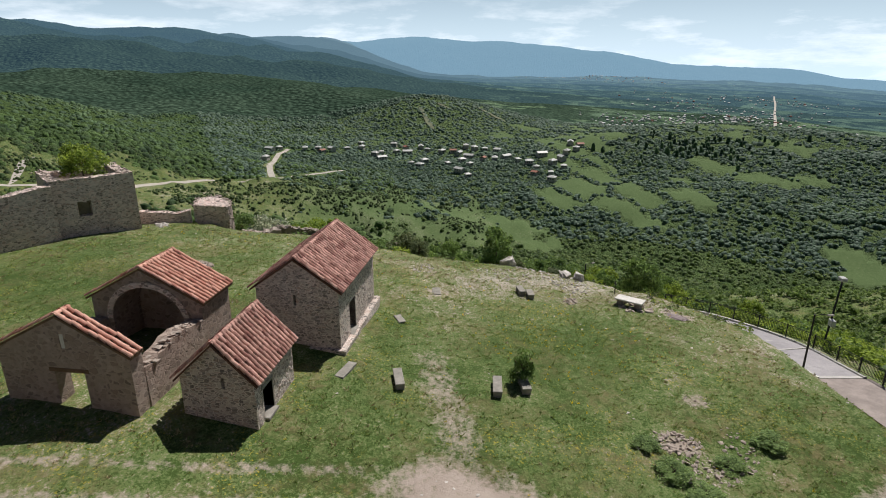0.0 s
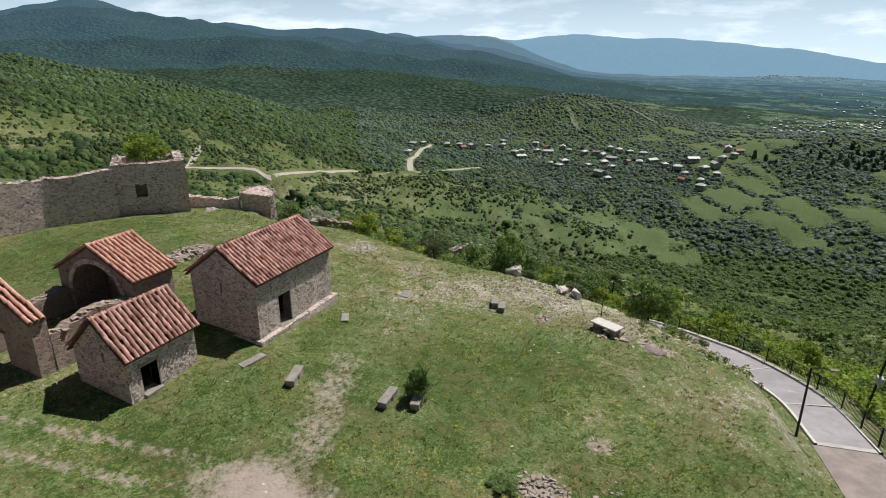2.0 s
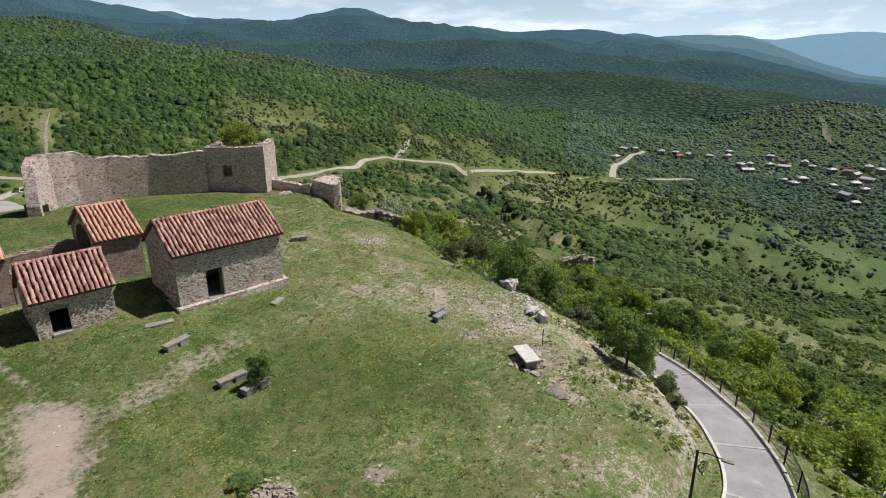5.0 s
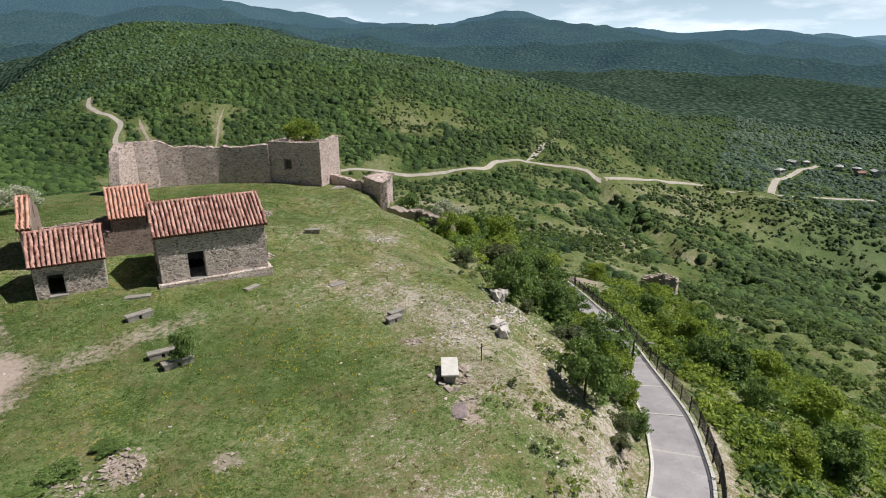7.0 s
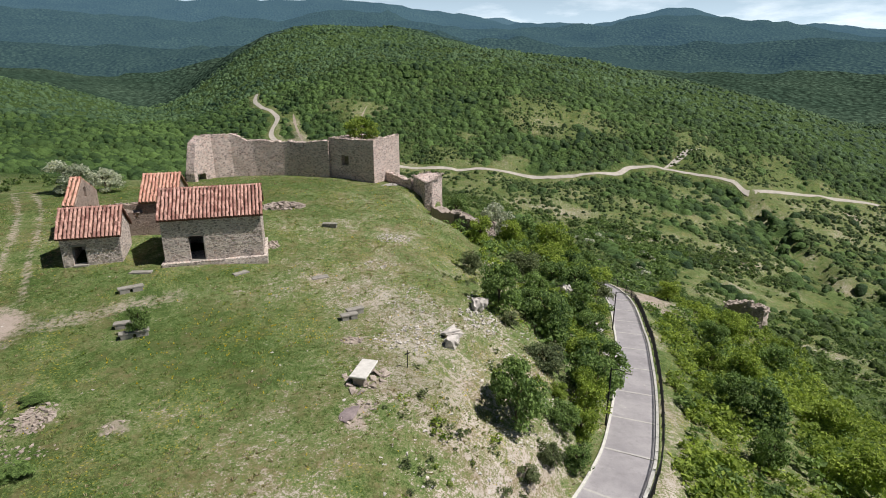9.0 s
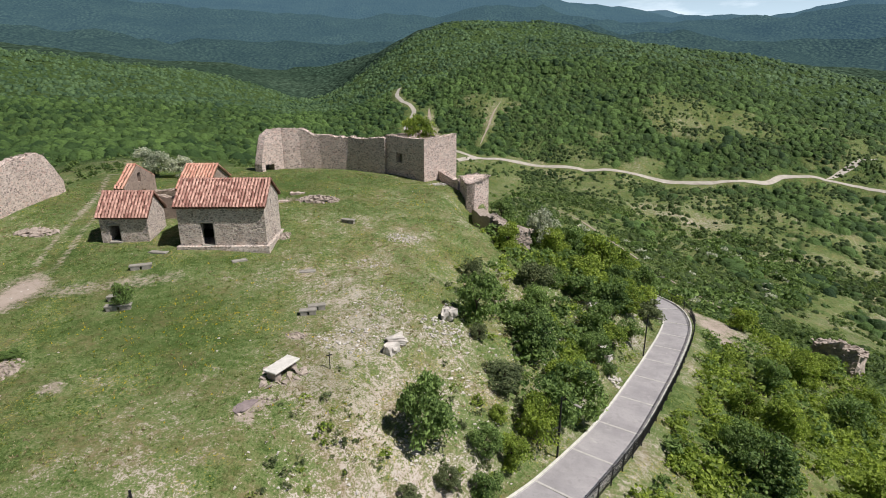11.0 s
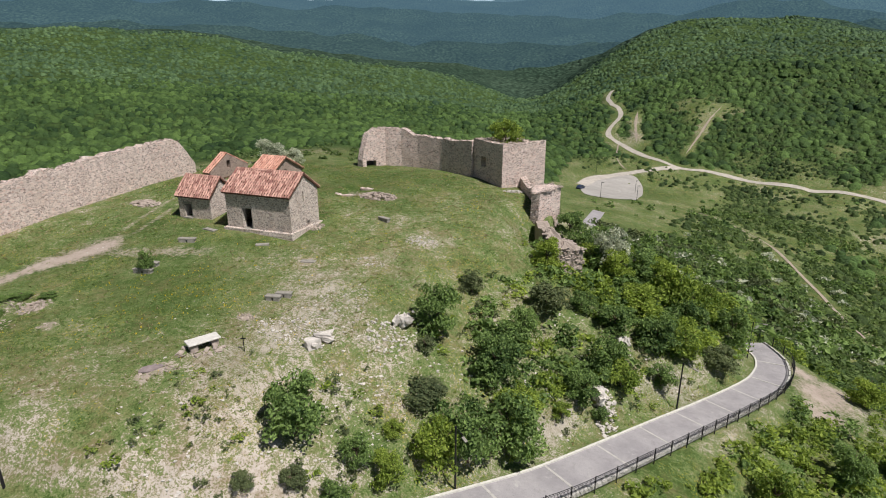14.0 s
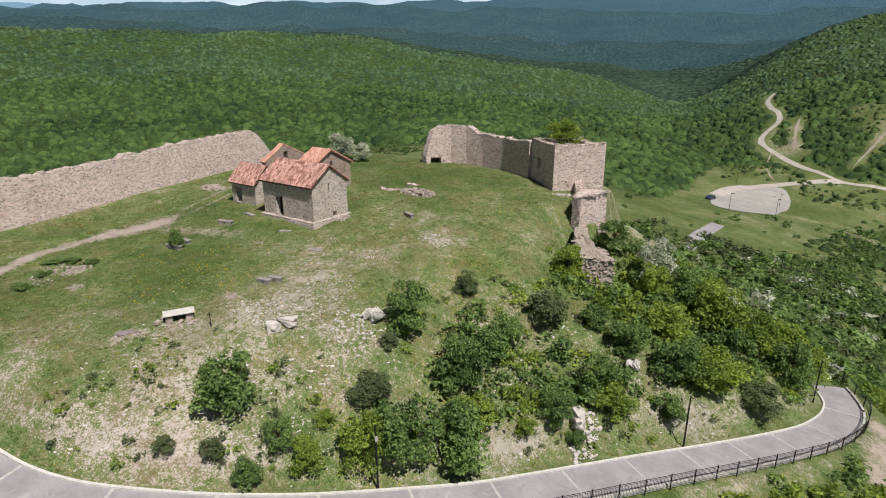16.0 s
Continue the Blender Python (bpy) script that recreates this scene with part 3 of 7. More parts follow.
def box(bm, x0, x1, y0, y1, z0, z1, bevel=0.0):
    m = Matrix.LocRotScale(((x0 + x1) / 2, (y0 + y1) / 2, (z0 + z1) / 2), None, (abs(x1 - x0), abs(y1 - y0), abs(z1 - z0)))
    made = bmesh.ops.create_cube(bm, size=1, matrix=m)["verts"]
    if bevel:
        edges = {e for v in made for e in v.link_edges}
        bmesh.ops.bevel(bm, geom=list(edges), offset=bevel, segments=1, affect="EDGES")
    return made


def prism(bm, outline, axis, a, b):
    """An outline of (u, z) pushed from a to b along x or y."""
    rows = []
    for v in (a, b):
        rows.append([bm.verts.new((v, u, z) if axis == "x" else (u, v, z)) for u, z in outline])
    bm.faces.new(rows[0]), bm.faces.new(rows[1][::-1])
    for i in range(len(outline)):
        j = (i + 1) % len(outline)
        bm.faces.new((rows[0][j], rows[0][i], rows[1][i], rows[1][j]))


def roughen(bm, amount, size, seed=0):
    for v in bm.verts:
        v.co += noise.noise_vector(v.co / size + Vector((seed * 3.1, 0, 0))) * amount


def hull(seed, count):
    """An angular broken block: the hull of points thrown at the faces of a box."""
    rnd = random.Random(seed)
    bm = bmesh.new()
    for k in range(count):
        co = [rnd.uniform(-0.5, 0.5) for _ in range(3)]
        co[k % 3] = rnd.choice((-1, 1)) * rnd.uniform(0.36, 0.5)
        bm.verts.new(co)
    bmesh.ops.convex_hull(bm, input=list(bm.verts))
    bmesh.ops.delete(bm, geom=[v for v in bm.verts if not v.link_faces], context="VERTS")
    bmesh.ops.recalc_face_normals(bm, faces=list(bm.faces))
    return bm


def stone_mesh(seed, flat=0.6, cuts=1):
    bm = hull(seed, 10 if cuts == 1 else 18)
    for v in bm.verts:
        v.co.z *= flat
    me = bpy.data.meshes.new("stone")
    bm.to_mesh(me)
    bm.free()
    return me


def as_arrays(me):
    v = np.empty(len(me.vertices) * 3, np.float32)
    me.vertices.foreach_get("co", v)
    me.calc_loop_triangles()
    t = np.empty(len(me.loop_triangles) * 3, np.int32)
    me.loop_triangles.foreach_get("vertices", t)
    return v.reshape(-1, 3), t.reshape(-1, 3)


def scatter(templates, which, places, sizes, turns, material, name, smooth=False):
    """Many copies of a few (verts, tris) templates joined in one mesh. sizes: rows of three."""
    vs, ts, off = [], [], 0
    for k, (v, t) in enumerate(templates):
        pick = np.where(which == k)[0]
        if not len(pick):
            continue
        c, s = np.cos(turns[pick])[:, None], np.sin(turns[pick])[:, None]
        q = v[None] * sizes[pick][:, None]
        w = np.stack([q[..., 0] * c - q[..., 1] * s, q[..., 0] * s + q[..., 1] * c, q[..., 2]], -1) + places[pick][:, None]
        vs.append(w.reshape(-1, 3))
        ts.append((t[None] + (np.arange(len(pick)) * len(v))[:, None, None]).reshape(-1, 3) + off)
        off += len(pick) * len(v)
    return mesh_of(name, np.concatenate(vs), np.concatenate(ts), material, smooth)


# ---- ground: one sheet to the horizon ----
def polyline_gap(x, y, line):
    line = np.array(line, float)
    out = np.full(len(x), 1e9)
    for a, b in zip(line[:-1], line[1:]):
        ab = b[:2] - a[:2]
        t = np.clip(((x - a[0]) * ab[0] + (y - a[1]) * ab[1]) / (ab @ ab), 0, 1)
        out = np.minimum(out, np.hypot(x - a[0] - t * ab[0], y - a[1] - t * ab[1]))
    return out


TRACK = spline([(-3, -27.5), (-6, -23), (-8.6, -19), (-9.9, -15), (-9.3, -10.5), (-8.2, -7), (-8.9, -3), (-9.6, 0), (-10.5, 3.5), (-11.2, 7), (-12.2, 11), (-14, 17), (-17, 24)], 8)
FAINT = spline([(-8, -7.5), (-4.9, -6.6), (-2, -5.6), (1, -4.6)], 8)


VALLEY_ROAD = [(-6, 462), (-7, 440), (4, 402), (8.4, 370), (3.9, 341), (18, 311), (32, 290), (44, 280), (63, 275), (77, 271.5), (102, 261), (131, 249), (161, 239), (186, 237.5), (203, 246), (221, 242), (235, 231),
               (246, 218), (253, 207), (283, 206), (320, 203), (340, 198), (357, 187), (368, 171), (400, 157), (440, 140)]
HILL_TRACKS = [[(22.6, 318), (19.6, 349), (19, 376)], [(49, 296), (55, 317), (60, 336), (69, 361)], [(44, 190), (53.5, 172.6), (62.5, 154), (70, 140), (73, 106), (73.5, 89), (76, 69), (79.4, 50)]]
VILLAGE_LANE = [(368, 171), (400, 188), (440, 203), (480, 215), (520, 222)]


def clear_of_roads(x, y):
    """0 on roads, tracks and the car park, 1 away from them."""
    gap = polyline_gap(x, y, spline([(*p, 0) for p in VALLEY_ROAD], 5)) - 3.5
    gap = np.minimum(gap, polyline_gap(x, y, spline([(*p, 0) for p in VILLAGE_LANE], 4)) - 3)
    for line in HILL_TRACKS:
        gap = np.minimum(gap, polyline_gap(x, y, spline([(*p, 0) for p in line], 4)) - 1.5)
    gap = np.minimum(gap, np.hypot((x - 20) / 14, (y - 206) / 52) * 14 - 14)
    return ease(0.5, 3.5, gap)


def open_field(x, y):
    """1 in small hedged plots of the valley, and each plot's own random number."""
    c, s = math.cos(0.45), math.sin(0.45)
    x, y = x + 9 * rough(x, y, 60, 24), y + 9 * rough(x, y, 60, 25)
    v = (-x * s + y * c) / 24
    u = (x * c + y * s) / 52 + LATTICE[np.floor(v).astype(int) % 256, 3] * 7
    i, j = np.floor(u).astype(int), np.floor(v).astype(int)
    pick, tone = LATTICE[i % 256, j % 256], LATTICE[(i + 91) % 256, (j + 37) % 256]
    rim = np.minimum(np.minimum(u - i, 1 - u + i) * 52, np.minimum(v - j, 1 - v + j) * 24)
    return (pick < 0.26 + 0.3 * rough(x, y, 160, 26)) * ease(1.0, 3.0, rim), tone


def wooded(x, y):
    """How densely trees and scrub cover the land (0 to 1)."""
    az = np.degrees(np.arctan2(x - CENTRE[0], y - CENTRE[1]))
    r = np.hypot(x - CENTRE[0], y - CENTRE[1])
    w = 0.86 + 0.3 * rough(x, y, 120, 21)
    meadow = ease(-8, -2, az) * (1 - ease(26, 40, az)) * ease(36, 56, r) * (1 - ease(270, 360, r))
    w = w * (1 - meadow) + meadow * (0.06 + 0.14 * ease(0.2, 0.8, rough(x, y, 40, 22) + 0.3))
    scrubby = ease(18, 30, az) * (1 - ease(64, 76, az)) * ease(66, 90, r) * (1 - ease(360, 440, r))
    w = w * (1 - scrubby) + scrubby * (0.3 + 0.45 * rough(x, y, 45, 27) + 0.4 * rough(x, y, 11, 29))
    slope = ease(-4, 3, az) * (1 - ease(26, 36, az)) * ease(270, 310, r) * (1 - ease(340, 420, r))
    w = w * (1 - slope) + slope * (0.36 + 0.6 * rough(x, y, 38, 28))
    valley = ease(66, 76, az) * ease(90, 150, r) * (1 - ease(560, 680, r) * (1 - ease(84, 92, az)))
    w = w * (1 - valley) + valley * (1 - 0.95 * open_field(x, y)[0])
    grassy = np.maximum(np.exp(-((line_gap(x, y, CREST) / 50) ** 4)), np.exp(-(((line_gap(x, y, TERRACE) + 6 * rough(x, y, 20, 23)) / 12) ** 2)))
    w = w * (1 - grassy * (0.84 - 0.4 * ease(0.1, 0.5, rough(x, y, 17, 20))))
    return np.clip(w * ease(20, 45, r), 0, 1) * clear_of_roads(x, y)


GRID = {}


def on_ground(x, y):
    """Height of the built ground sheet itself."""
    r, a = np.hypot(x - CENTRE[0], y - CENTRE[1]), np.arctan2(x - CENTRE[0], y - CENTRE[1]) % (2 * math.pi)
    rings, spokes, z = GRID["rings"], GRID["spokes"], GRID["z"]
    u = a / (2 * math.pi) * spokes
    i, j = np.clip(np.searchsorted(rings, r) - 1, 0, len(rings) - 2), u.astype(int) % spokes
    s, t = (r - rings[i]) / (rings[i + 1] - rings[i]), u % 1
    k = (j + 1) % spokes
    return (z[i, j] * (1 - t) + z[i, k] * t) * (1 - s) + (z[i + 1, j] * (1 - t) + z[i + 1, k] * t) * s


def build_ground():
    spokes = 540
    rings = [0.005] + list(np.arange(0.4, 64, 0.44))
    while rings[-1] < 4750:
        rings.append(rings[-1] * 1.028)
    rings = np.array(rings)
    a = np.linspace(0, 2 * math.pi, spokes, endpoint=False)
    x = (CENTRE[0] + rings[:, None] * np.sin(a)).ravel()
    y = (CENTRE[1] + rings[:, None] * np.cos(a)).ravel()
    z = height(x, y)
    i, j = np.meshgrid(np.arange(len(rings) - 1), np.arange(spokes), indexing="ij")
    k = (j + 1) % spokes
    faces = np.stack([i * spokes + j, i * spokes + k, (i + 1) * spokes + k, (i + 1) * spokes + j], -1).reshape(-1, 4)
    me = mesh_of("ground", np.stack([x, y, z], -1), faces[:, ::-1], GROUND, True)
    # cover: bare earth, dry grass, dirt track, woodland floor
    r = np.hypot(x - CENTRE[0], y - CENTRE[1])
    near = r < 130
    d, up = np.full(len(x), -60.0), np.zeros(len(x))
    d[near], up[near] = foot_of(x[near], y[near])
    strip = ease(0.8, 1.4, d) * (1 - ease(1.7, 3.4, d)) * np.clip(0.75 + 0.95 * rough(x, y, 4, 30), 0.12, 1) * (1 - 0.35 * ease(-4, 16, y))
    upper = ease(0.8, 1.4, d) * (1 - ease(9, 14, d)) * np.clip(0.8 * rough(x, y, 3.0, 31), 0, 0.5) * (1 - 0.6 * ease(-6, 12, y)) * (1 - 0.6 * ease(24, 28, x))
    bare = np.maximum(strip, upper) * ease(0, 7, x)
    for cx, cy, rad, amount in ((16.4, -9.5, 2.2, 0.55), (15.5, -1.5, 1.5, 0.62), (18, 4.5, 1.7, 0.66), (16.6, 1.6, 1.0, 0.6), (14.8, -6.4, 1.2, 0.6), (13, -5.3, 0.8, 0.5), (24, 9, 4, 0.25), (10.5, -3.3, 0.7, 0.4),
                                (0.6, -17.9, 0.9, 0.7), (-4, -17, 2.0, 0.25), (11.4, -19.5, 0.8, 0.8), (11.0, -20.3, 0.7, 0.8), (12.0, -12.6, 0.9, 0.6), (14, 8.5, 1.6, 0.32), (28, 12, 4, 0.25), (53.2, 15.5, 4.6, 1.0), (52.2, 20.5, 3.0, 0.9)):
        bare = np.maximum(bare, amount * np.exp(-((x - cx) ** 2 + (y - cy) ** 2) / rad**2))
    out = np.where(d < -ROAD_WIDTH, ease(ROAD_WIDTH, ROAD_WIDTH + 0.5, -d) * (1 - ease(ROAD_WIDTH + 0.8, ROAD_WIDTH + 2.2, -d)) * np.clip(0.6 + 0.8 * rough(x, y, 5, 34), 0.1, 1), 0)
    bare = np.maximum(bare, out)
    az = np.degrees(np.arctan2(x - CENTRE[0], y - CENTRE[1]))
    eroded = ease(24, 32, az) * (1 - ease(50, 62, az)) * ease(120, 180, r) * (1 - ease(330, 420, r))
    eroded = np.maximum(eroded, ease(6, 12, az) * (1 - ease(30, 40, az)) * ease(260, 300, r) * (1 - ease(360, 420, r)))
    bare = np.maximum(bare, eroded * np.clip(1.6 * rough(x, y, 24, 33) - 0.35, 0, 0.6))
    rills = np.exp(-(((line_gap(x, y, CREST) - 34) / 26) ** 2)) * ease(40, 90, az)
    bare = np.maximum(bare, rills * np.clip(2.2 * rough(x, y, 12, 35) - 0.05, 0, 0.75))
    mid_slope = (r > 95) & (r < 420)
    washed = np.zeros(len(x))
    washed[mid_slope] = erosion(x[mid_slope], y[mid_slope])
    bare = np.maximum(bare, 1.6 * washed * (1 - washed) * np.clip(1.3 + rough(x, y, 12, 37) * 2, 0, 2))
    for cx, cy, rad in ((267, 189, 9), (298, 180, 7), (343, 159, 9), (344, 84, 6), (188, 222, 8)):
        bare = np.maximum(bare, 0.8 * np.exp(-((x - cx) ** 2 + (y - cy) ** 2) / rad**2) * (0.9 + rough(x, y, 8, 38)))
    for line in HILL_TRACKS[:2]:
        bare = np.maximum(bare, 0.75 * np.exp(-((polyline_gap(x, y, line) / 8) ** 2)) * np.clip(0.6 + 1.6 * rough(x, y, 9, 40), 0, 1.2))
    dry = 0.29 + 0.34 * rough(x, y, 11, 32) + 0.2 * rough(x, y, 4, 36)
    dry += np.where(d > 0, 0.2 * (1 - ease(4, 17, d)) * ease(7, 16, x) + 0.04, 0)
    dry -= 0.1 * ease(8, 16, y) * (d > 0) * (1 - ease(10, 16, x))
    dry += np.where((d < 0) & (r > 60), 0.16 * rough(x, y, 30, 39) - 0.03, 0)
    dry -= 0.1 * (1 - ease(4, 12, x)) * (d > 0)
    dry += 0.12 * ease(3, 12, x) * ease(-22, -10, y) * (d > 0)
    ring = np.hypot(x - 7, y + 11.5)
    dry += np.where(d > 0, 0.16 * np.exp(-(((ring - 7.5) / 2.6) ** 2)) * np.clip(0.6 + 1.4 * rough(x, y, 5, 41), 0, 1.3) - 0.1 * np.exp(-((ring / 4.5) ** 2)), 0)
    plot, tone = open_field(x, y)
    dry = np.where((r > 150) & (az > 66) & (plot > 0.5), 0.22 * tone - 0.14, dry)
    dry = np.clip(dry, 0, 1)
    gap = polyline_gap(x, y, TRACK)
    broad = 0.95 + 1.0 * ease(-3, -6, y) * ease(-13, -8, y)
    ruts = np.exp(-((gap - 0.85) / 0.32) ** 2) * 0.62
    track = np.where(gap < 8, np.maximum(0.85 * np.exp(-((gap / broad) ** 2)) * ease(-2, -6, y), ruts * ease(-6, -2, y)), 0)
    track = np.maximum(track, 0.5 * np.exp(-((polyline_gap(x, y, FAINT) / 1.3) ** 2)))
    for cx, cy, rad in ((5.0, 14.7, 1.0), (53.4, 16.4, 3.2), (55.0, 18.4, 2.3), (52.4, 20.0, 1.8), (52.6, 12.6, 2.0), (11.5, -19.2, 0.62), (11.1, -20.2, 0.6), (12.0, -12.6, 0.7), (0.6, -17.9, 0.75), (10.8, -3.3, 0.5), (-3.2, -16.4, 0.9)):
        track = np.maximum(track, 0.85 * np.exp(-((x - cx) ** 2 + (y - cy) ** 2) / rad**2))
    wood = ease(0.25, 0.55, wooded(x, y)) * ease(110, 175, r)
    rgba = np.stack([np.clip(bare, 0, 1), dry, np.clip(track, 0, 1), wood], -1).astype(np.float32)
    layer = me.color_attributes.new("cover", "FLOAT_COLOR", "POINT")
    layer.data.foreach_set("color", rgba.ravel())
    layer = me.attributes.new("pasture", "FLOAT", "POINT")
    layer.data.foreach_set("value", (ease(200, 340, r) * ease(60, 72, az)).astype(np.float32))
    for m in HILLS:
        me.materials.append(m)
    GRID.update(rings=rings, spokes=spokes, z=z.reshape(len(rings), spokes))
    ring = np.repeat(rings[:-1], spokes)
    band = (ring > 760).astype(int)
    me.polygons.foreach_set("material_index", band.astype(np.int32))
    # beyond a kilometre the land is a backdrop of its own, with haze as glow
    first = int(np.searchsorted(rings, 1150))
    quads = faces[:, ::-1]
    tag = np.repeat(np.arange(len(rings) - 1), spokes) >= first
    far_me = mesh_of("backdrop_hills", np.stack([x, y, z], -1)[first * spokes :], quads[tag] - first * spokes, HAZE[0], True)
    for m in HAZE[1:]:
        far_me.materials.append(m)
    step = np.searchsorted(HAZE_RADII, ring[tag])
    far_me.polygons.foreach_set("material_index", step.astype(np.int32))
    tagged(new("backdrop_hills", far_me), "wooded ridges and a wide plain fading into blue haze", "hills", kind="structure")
    bm = bmesh.new()
    bm.from_mesh(me)
    bm.verts.ensure_lookup_table()
    bmesh.ops.delete(bm, geom=bm.verts[(first + 1) * spokes :], context="VERTS")
    bm.to_mesh(me)
    bm.free()
    ob = new("ground", me)
    return tagged(ob, "green hilltop meadow with dry patches, dirt track and wooded valley", "ground", kind="structure")


# no glow here: the middle distance's haze is mixed into the base colour
HILLS = [distance_material("wooded hills beyond the valley, haze-tinted", (0.044, 0.08, 0.056), (0.092, 0.142, 0.096), fields=0.5)]
# painted haze: farther bands emit more blue
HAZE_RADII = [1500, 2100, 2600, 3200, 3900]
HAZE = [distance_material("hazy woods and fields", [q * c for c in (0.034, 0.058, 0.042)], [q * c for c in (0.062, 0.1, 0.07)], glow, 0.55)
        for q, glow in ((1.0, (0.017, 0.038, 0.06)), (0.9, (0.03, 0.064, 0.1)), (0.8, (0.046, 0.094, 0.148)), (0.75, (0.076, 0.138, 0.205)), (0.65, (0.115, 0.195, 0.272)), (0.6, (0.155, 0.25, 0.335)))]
build_ground()


# ---- far hills: a backdrop behind everything, its haze painted as blue glow ----
def far_range(name, radius, heights, material, label, seed, amp):
    az = np.linspace(-95, 140, 470)
    crest = np.interp(az, [h[0] for h in heights], [h[1] for h in heights])
    crest = np.array([c + amp * noise.fractal(Vector((q * 0.12 + seed, seed, 0)), 0.7, 2.1, 5) for q, c in zip(az, crest)])
    rows = []
    for k, (push, share) in enumerate(((0.8, 0.0), (0.88, 0.45), (0.94, 0.78), (1.0, 1.0), (1.03, 0.9))):
        rr = radius * push
        wob = np.array([noise.fractal(Vector((q * 0.2 + seed, 3.0 * k, 1)), 0.7, 2.1, 4) for q in az]) * amp * (0.8 if 0 < k < 3 else 0)
        base = -140.0
        rows.append(np.stack([CENTRE[0] + rr * np.sin(np.radians(az)), CENTRE[1] + rr * np.cos(np.radians(az)), base + (crest - base) * share + wob], -1))
    v = np.concatenate(rows)
    m = len(az)
    i, j = np.meshgrid(np.arange(len(rows) - 1), np.arange(m - 1), indexing="ij")
    f = np.stack([i * m + j, i * m + j + 1, (i + 1) * m + j + 1, (i + 1) * m + j], -1).reshape(-1, 4)
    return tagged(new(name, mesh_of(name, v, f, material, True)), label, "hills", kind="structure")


def rise(pairs, radius):
    return [(a, 14.5 + radius * math.tan(radians(e))) for a, e in pairs]


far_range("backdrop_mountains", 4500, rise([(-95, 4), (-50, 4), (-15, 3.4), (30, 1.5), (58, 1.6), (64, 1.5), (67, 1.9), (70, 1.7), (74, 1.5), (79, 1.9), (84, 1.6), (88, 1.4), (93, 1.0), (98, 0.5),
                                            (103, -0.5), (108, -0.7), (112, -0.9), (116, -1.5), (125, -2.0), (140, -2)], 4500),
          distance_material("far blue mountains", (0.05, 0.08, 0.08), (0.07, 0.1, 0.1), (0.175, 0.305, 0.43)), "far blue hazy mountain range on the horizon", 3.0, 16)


# ---- road with kerbs, joints, fence ----
def offset_line(line, gap):
    """A line pushed sideways (to its right) by gap."""
    d = np.gradient(line[:, :2], axis=0)
    d /= np.linalg.norm(d, axis=1)[:, None]
    out = line.copy()
    out[:, 0] += d[:, 1] * gap
    out[:, 1] -= d[:, 0] * gap
    return out


def ribbon(line, a, b, z0, z1, wide=1):
    """A closed strip from offset a to b beside a line, between heights z0 and z1 over it."""
    rows = [offset_line(line, q) + (0, 0, h) for q, h in ((a, z0), (a, z1), (b, z1), (b, z0))]
    n = len(line)
    v = np.concatenate(rows)
    f = []
    for k in range(4):
        q = (k + 1) % 4
        for i in range(n - 1):
            f.append((k * n + i, k * n + i + 1, q * n + i + 1, q * n + i))
    return v, np.array(f)[:, ::-1]


EDGE = spline(ROAD_EDGE, 16)
seg = np.r_[0, np.cumsum(np.hypot(*np.diff(EDGE[:, :2], axis=0).T))]
stations = np.arange(0, seg[-1], 0.5)
EDGE = np.stack([np.interp(stations, seg, EDGE[:, k]) for k in range(3)], -1)

road = thing("road", "grey concrete service road with pale kerbs winding round the hill", "road", kind="structure")
SLAB = 10  # half metres in one slab
OLD_ROAD = 42  # the first stretch is older and has no kerbs
for s in range(2, OLD_ROAD - 8, 20):
    v, f = ribbon(EDGE[s : min(s + 21, OLD_ROAD + 1)], -0.1, ROAD_WIDTH + 0.2, -0.3, 0.0)
    part("worn_surface", mesh_of("worn_surface", v, f, OLD_ASPHALT), None, road, "worn pinkish-grey road surface")
for s in range(OLD_ROAD, len(EDGE) - SLAB, SLAB):
    line = EDGE[s : s + SLAB + 1]
    v, f = ribbon(line, 0.16, ROAD_WIDTH - 0.16, -0.25, 0.02)
    part("slab", mesh_of("slab", v, f, CONCRETE), None, road)
    line = EDGE[s : s + 2].copy()
    line[1] = line[0] + (line[1] - line[0]) * (0.8 if s == OLD_ROAD else 0.36)
    v, f = ribbon(line, 0.17, ROAD_WIDTH - 0.17, -0.2, 0.026)
    part("joint", mesh_of("joint", v, f, JOINT), None, road)
    for k in range(s, s + SLAB, 2):
        for a, b in ((0.0, 0.16), (ROAD_WIDTH - 0.18, ROAD_WIDTH)):
            v, f = ribbon(EDGE[k : k + 3], a, b, -0.3, 0.12)
            part("kerb", mesh_of("kerb", v, f, KERB), None, road)

# railing on the valley side
RAIL = offset_line(EDGE, ROAD_WIDTH + 0.22)


def tube_run(bm, pts, radius):
    last = None
    for i, p in enumerate(pts):
        d = (Vector(pts[min(i + 1, len(pts) - 1)]) - Vector(pts[max(i - 1, 0)])).normalized()
        side = d.cross(Vector((0, 0, 1))).normalized() * radius
        up = side.cross(d).normalized() * radius
        ring = [bm.verts.new(Vector(p) + q) for q in (side, up, -side, -up)]
        if last:
            for k in range(4):
                bm.faces.new((last[k], last[(k + 1) % 4], ring[(k + 1) % 4], ring[k]))
        last = ring


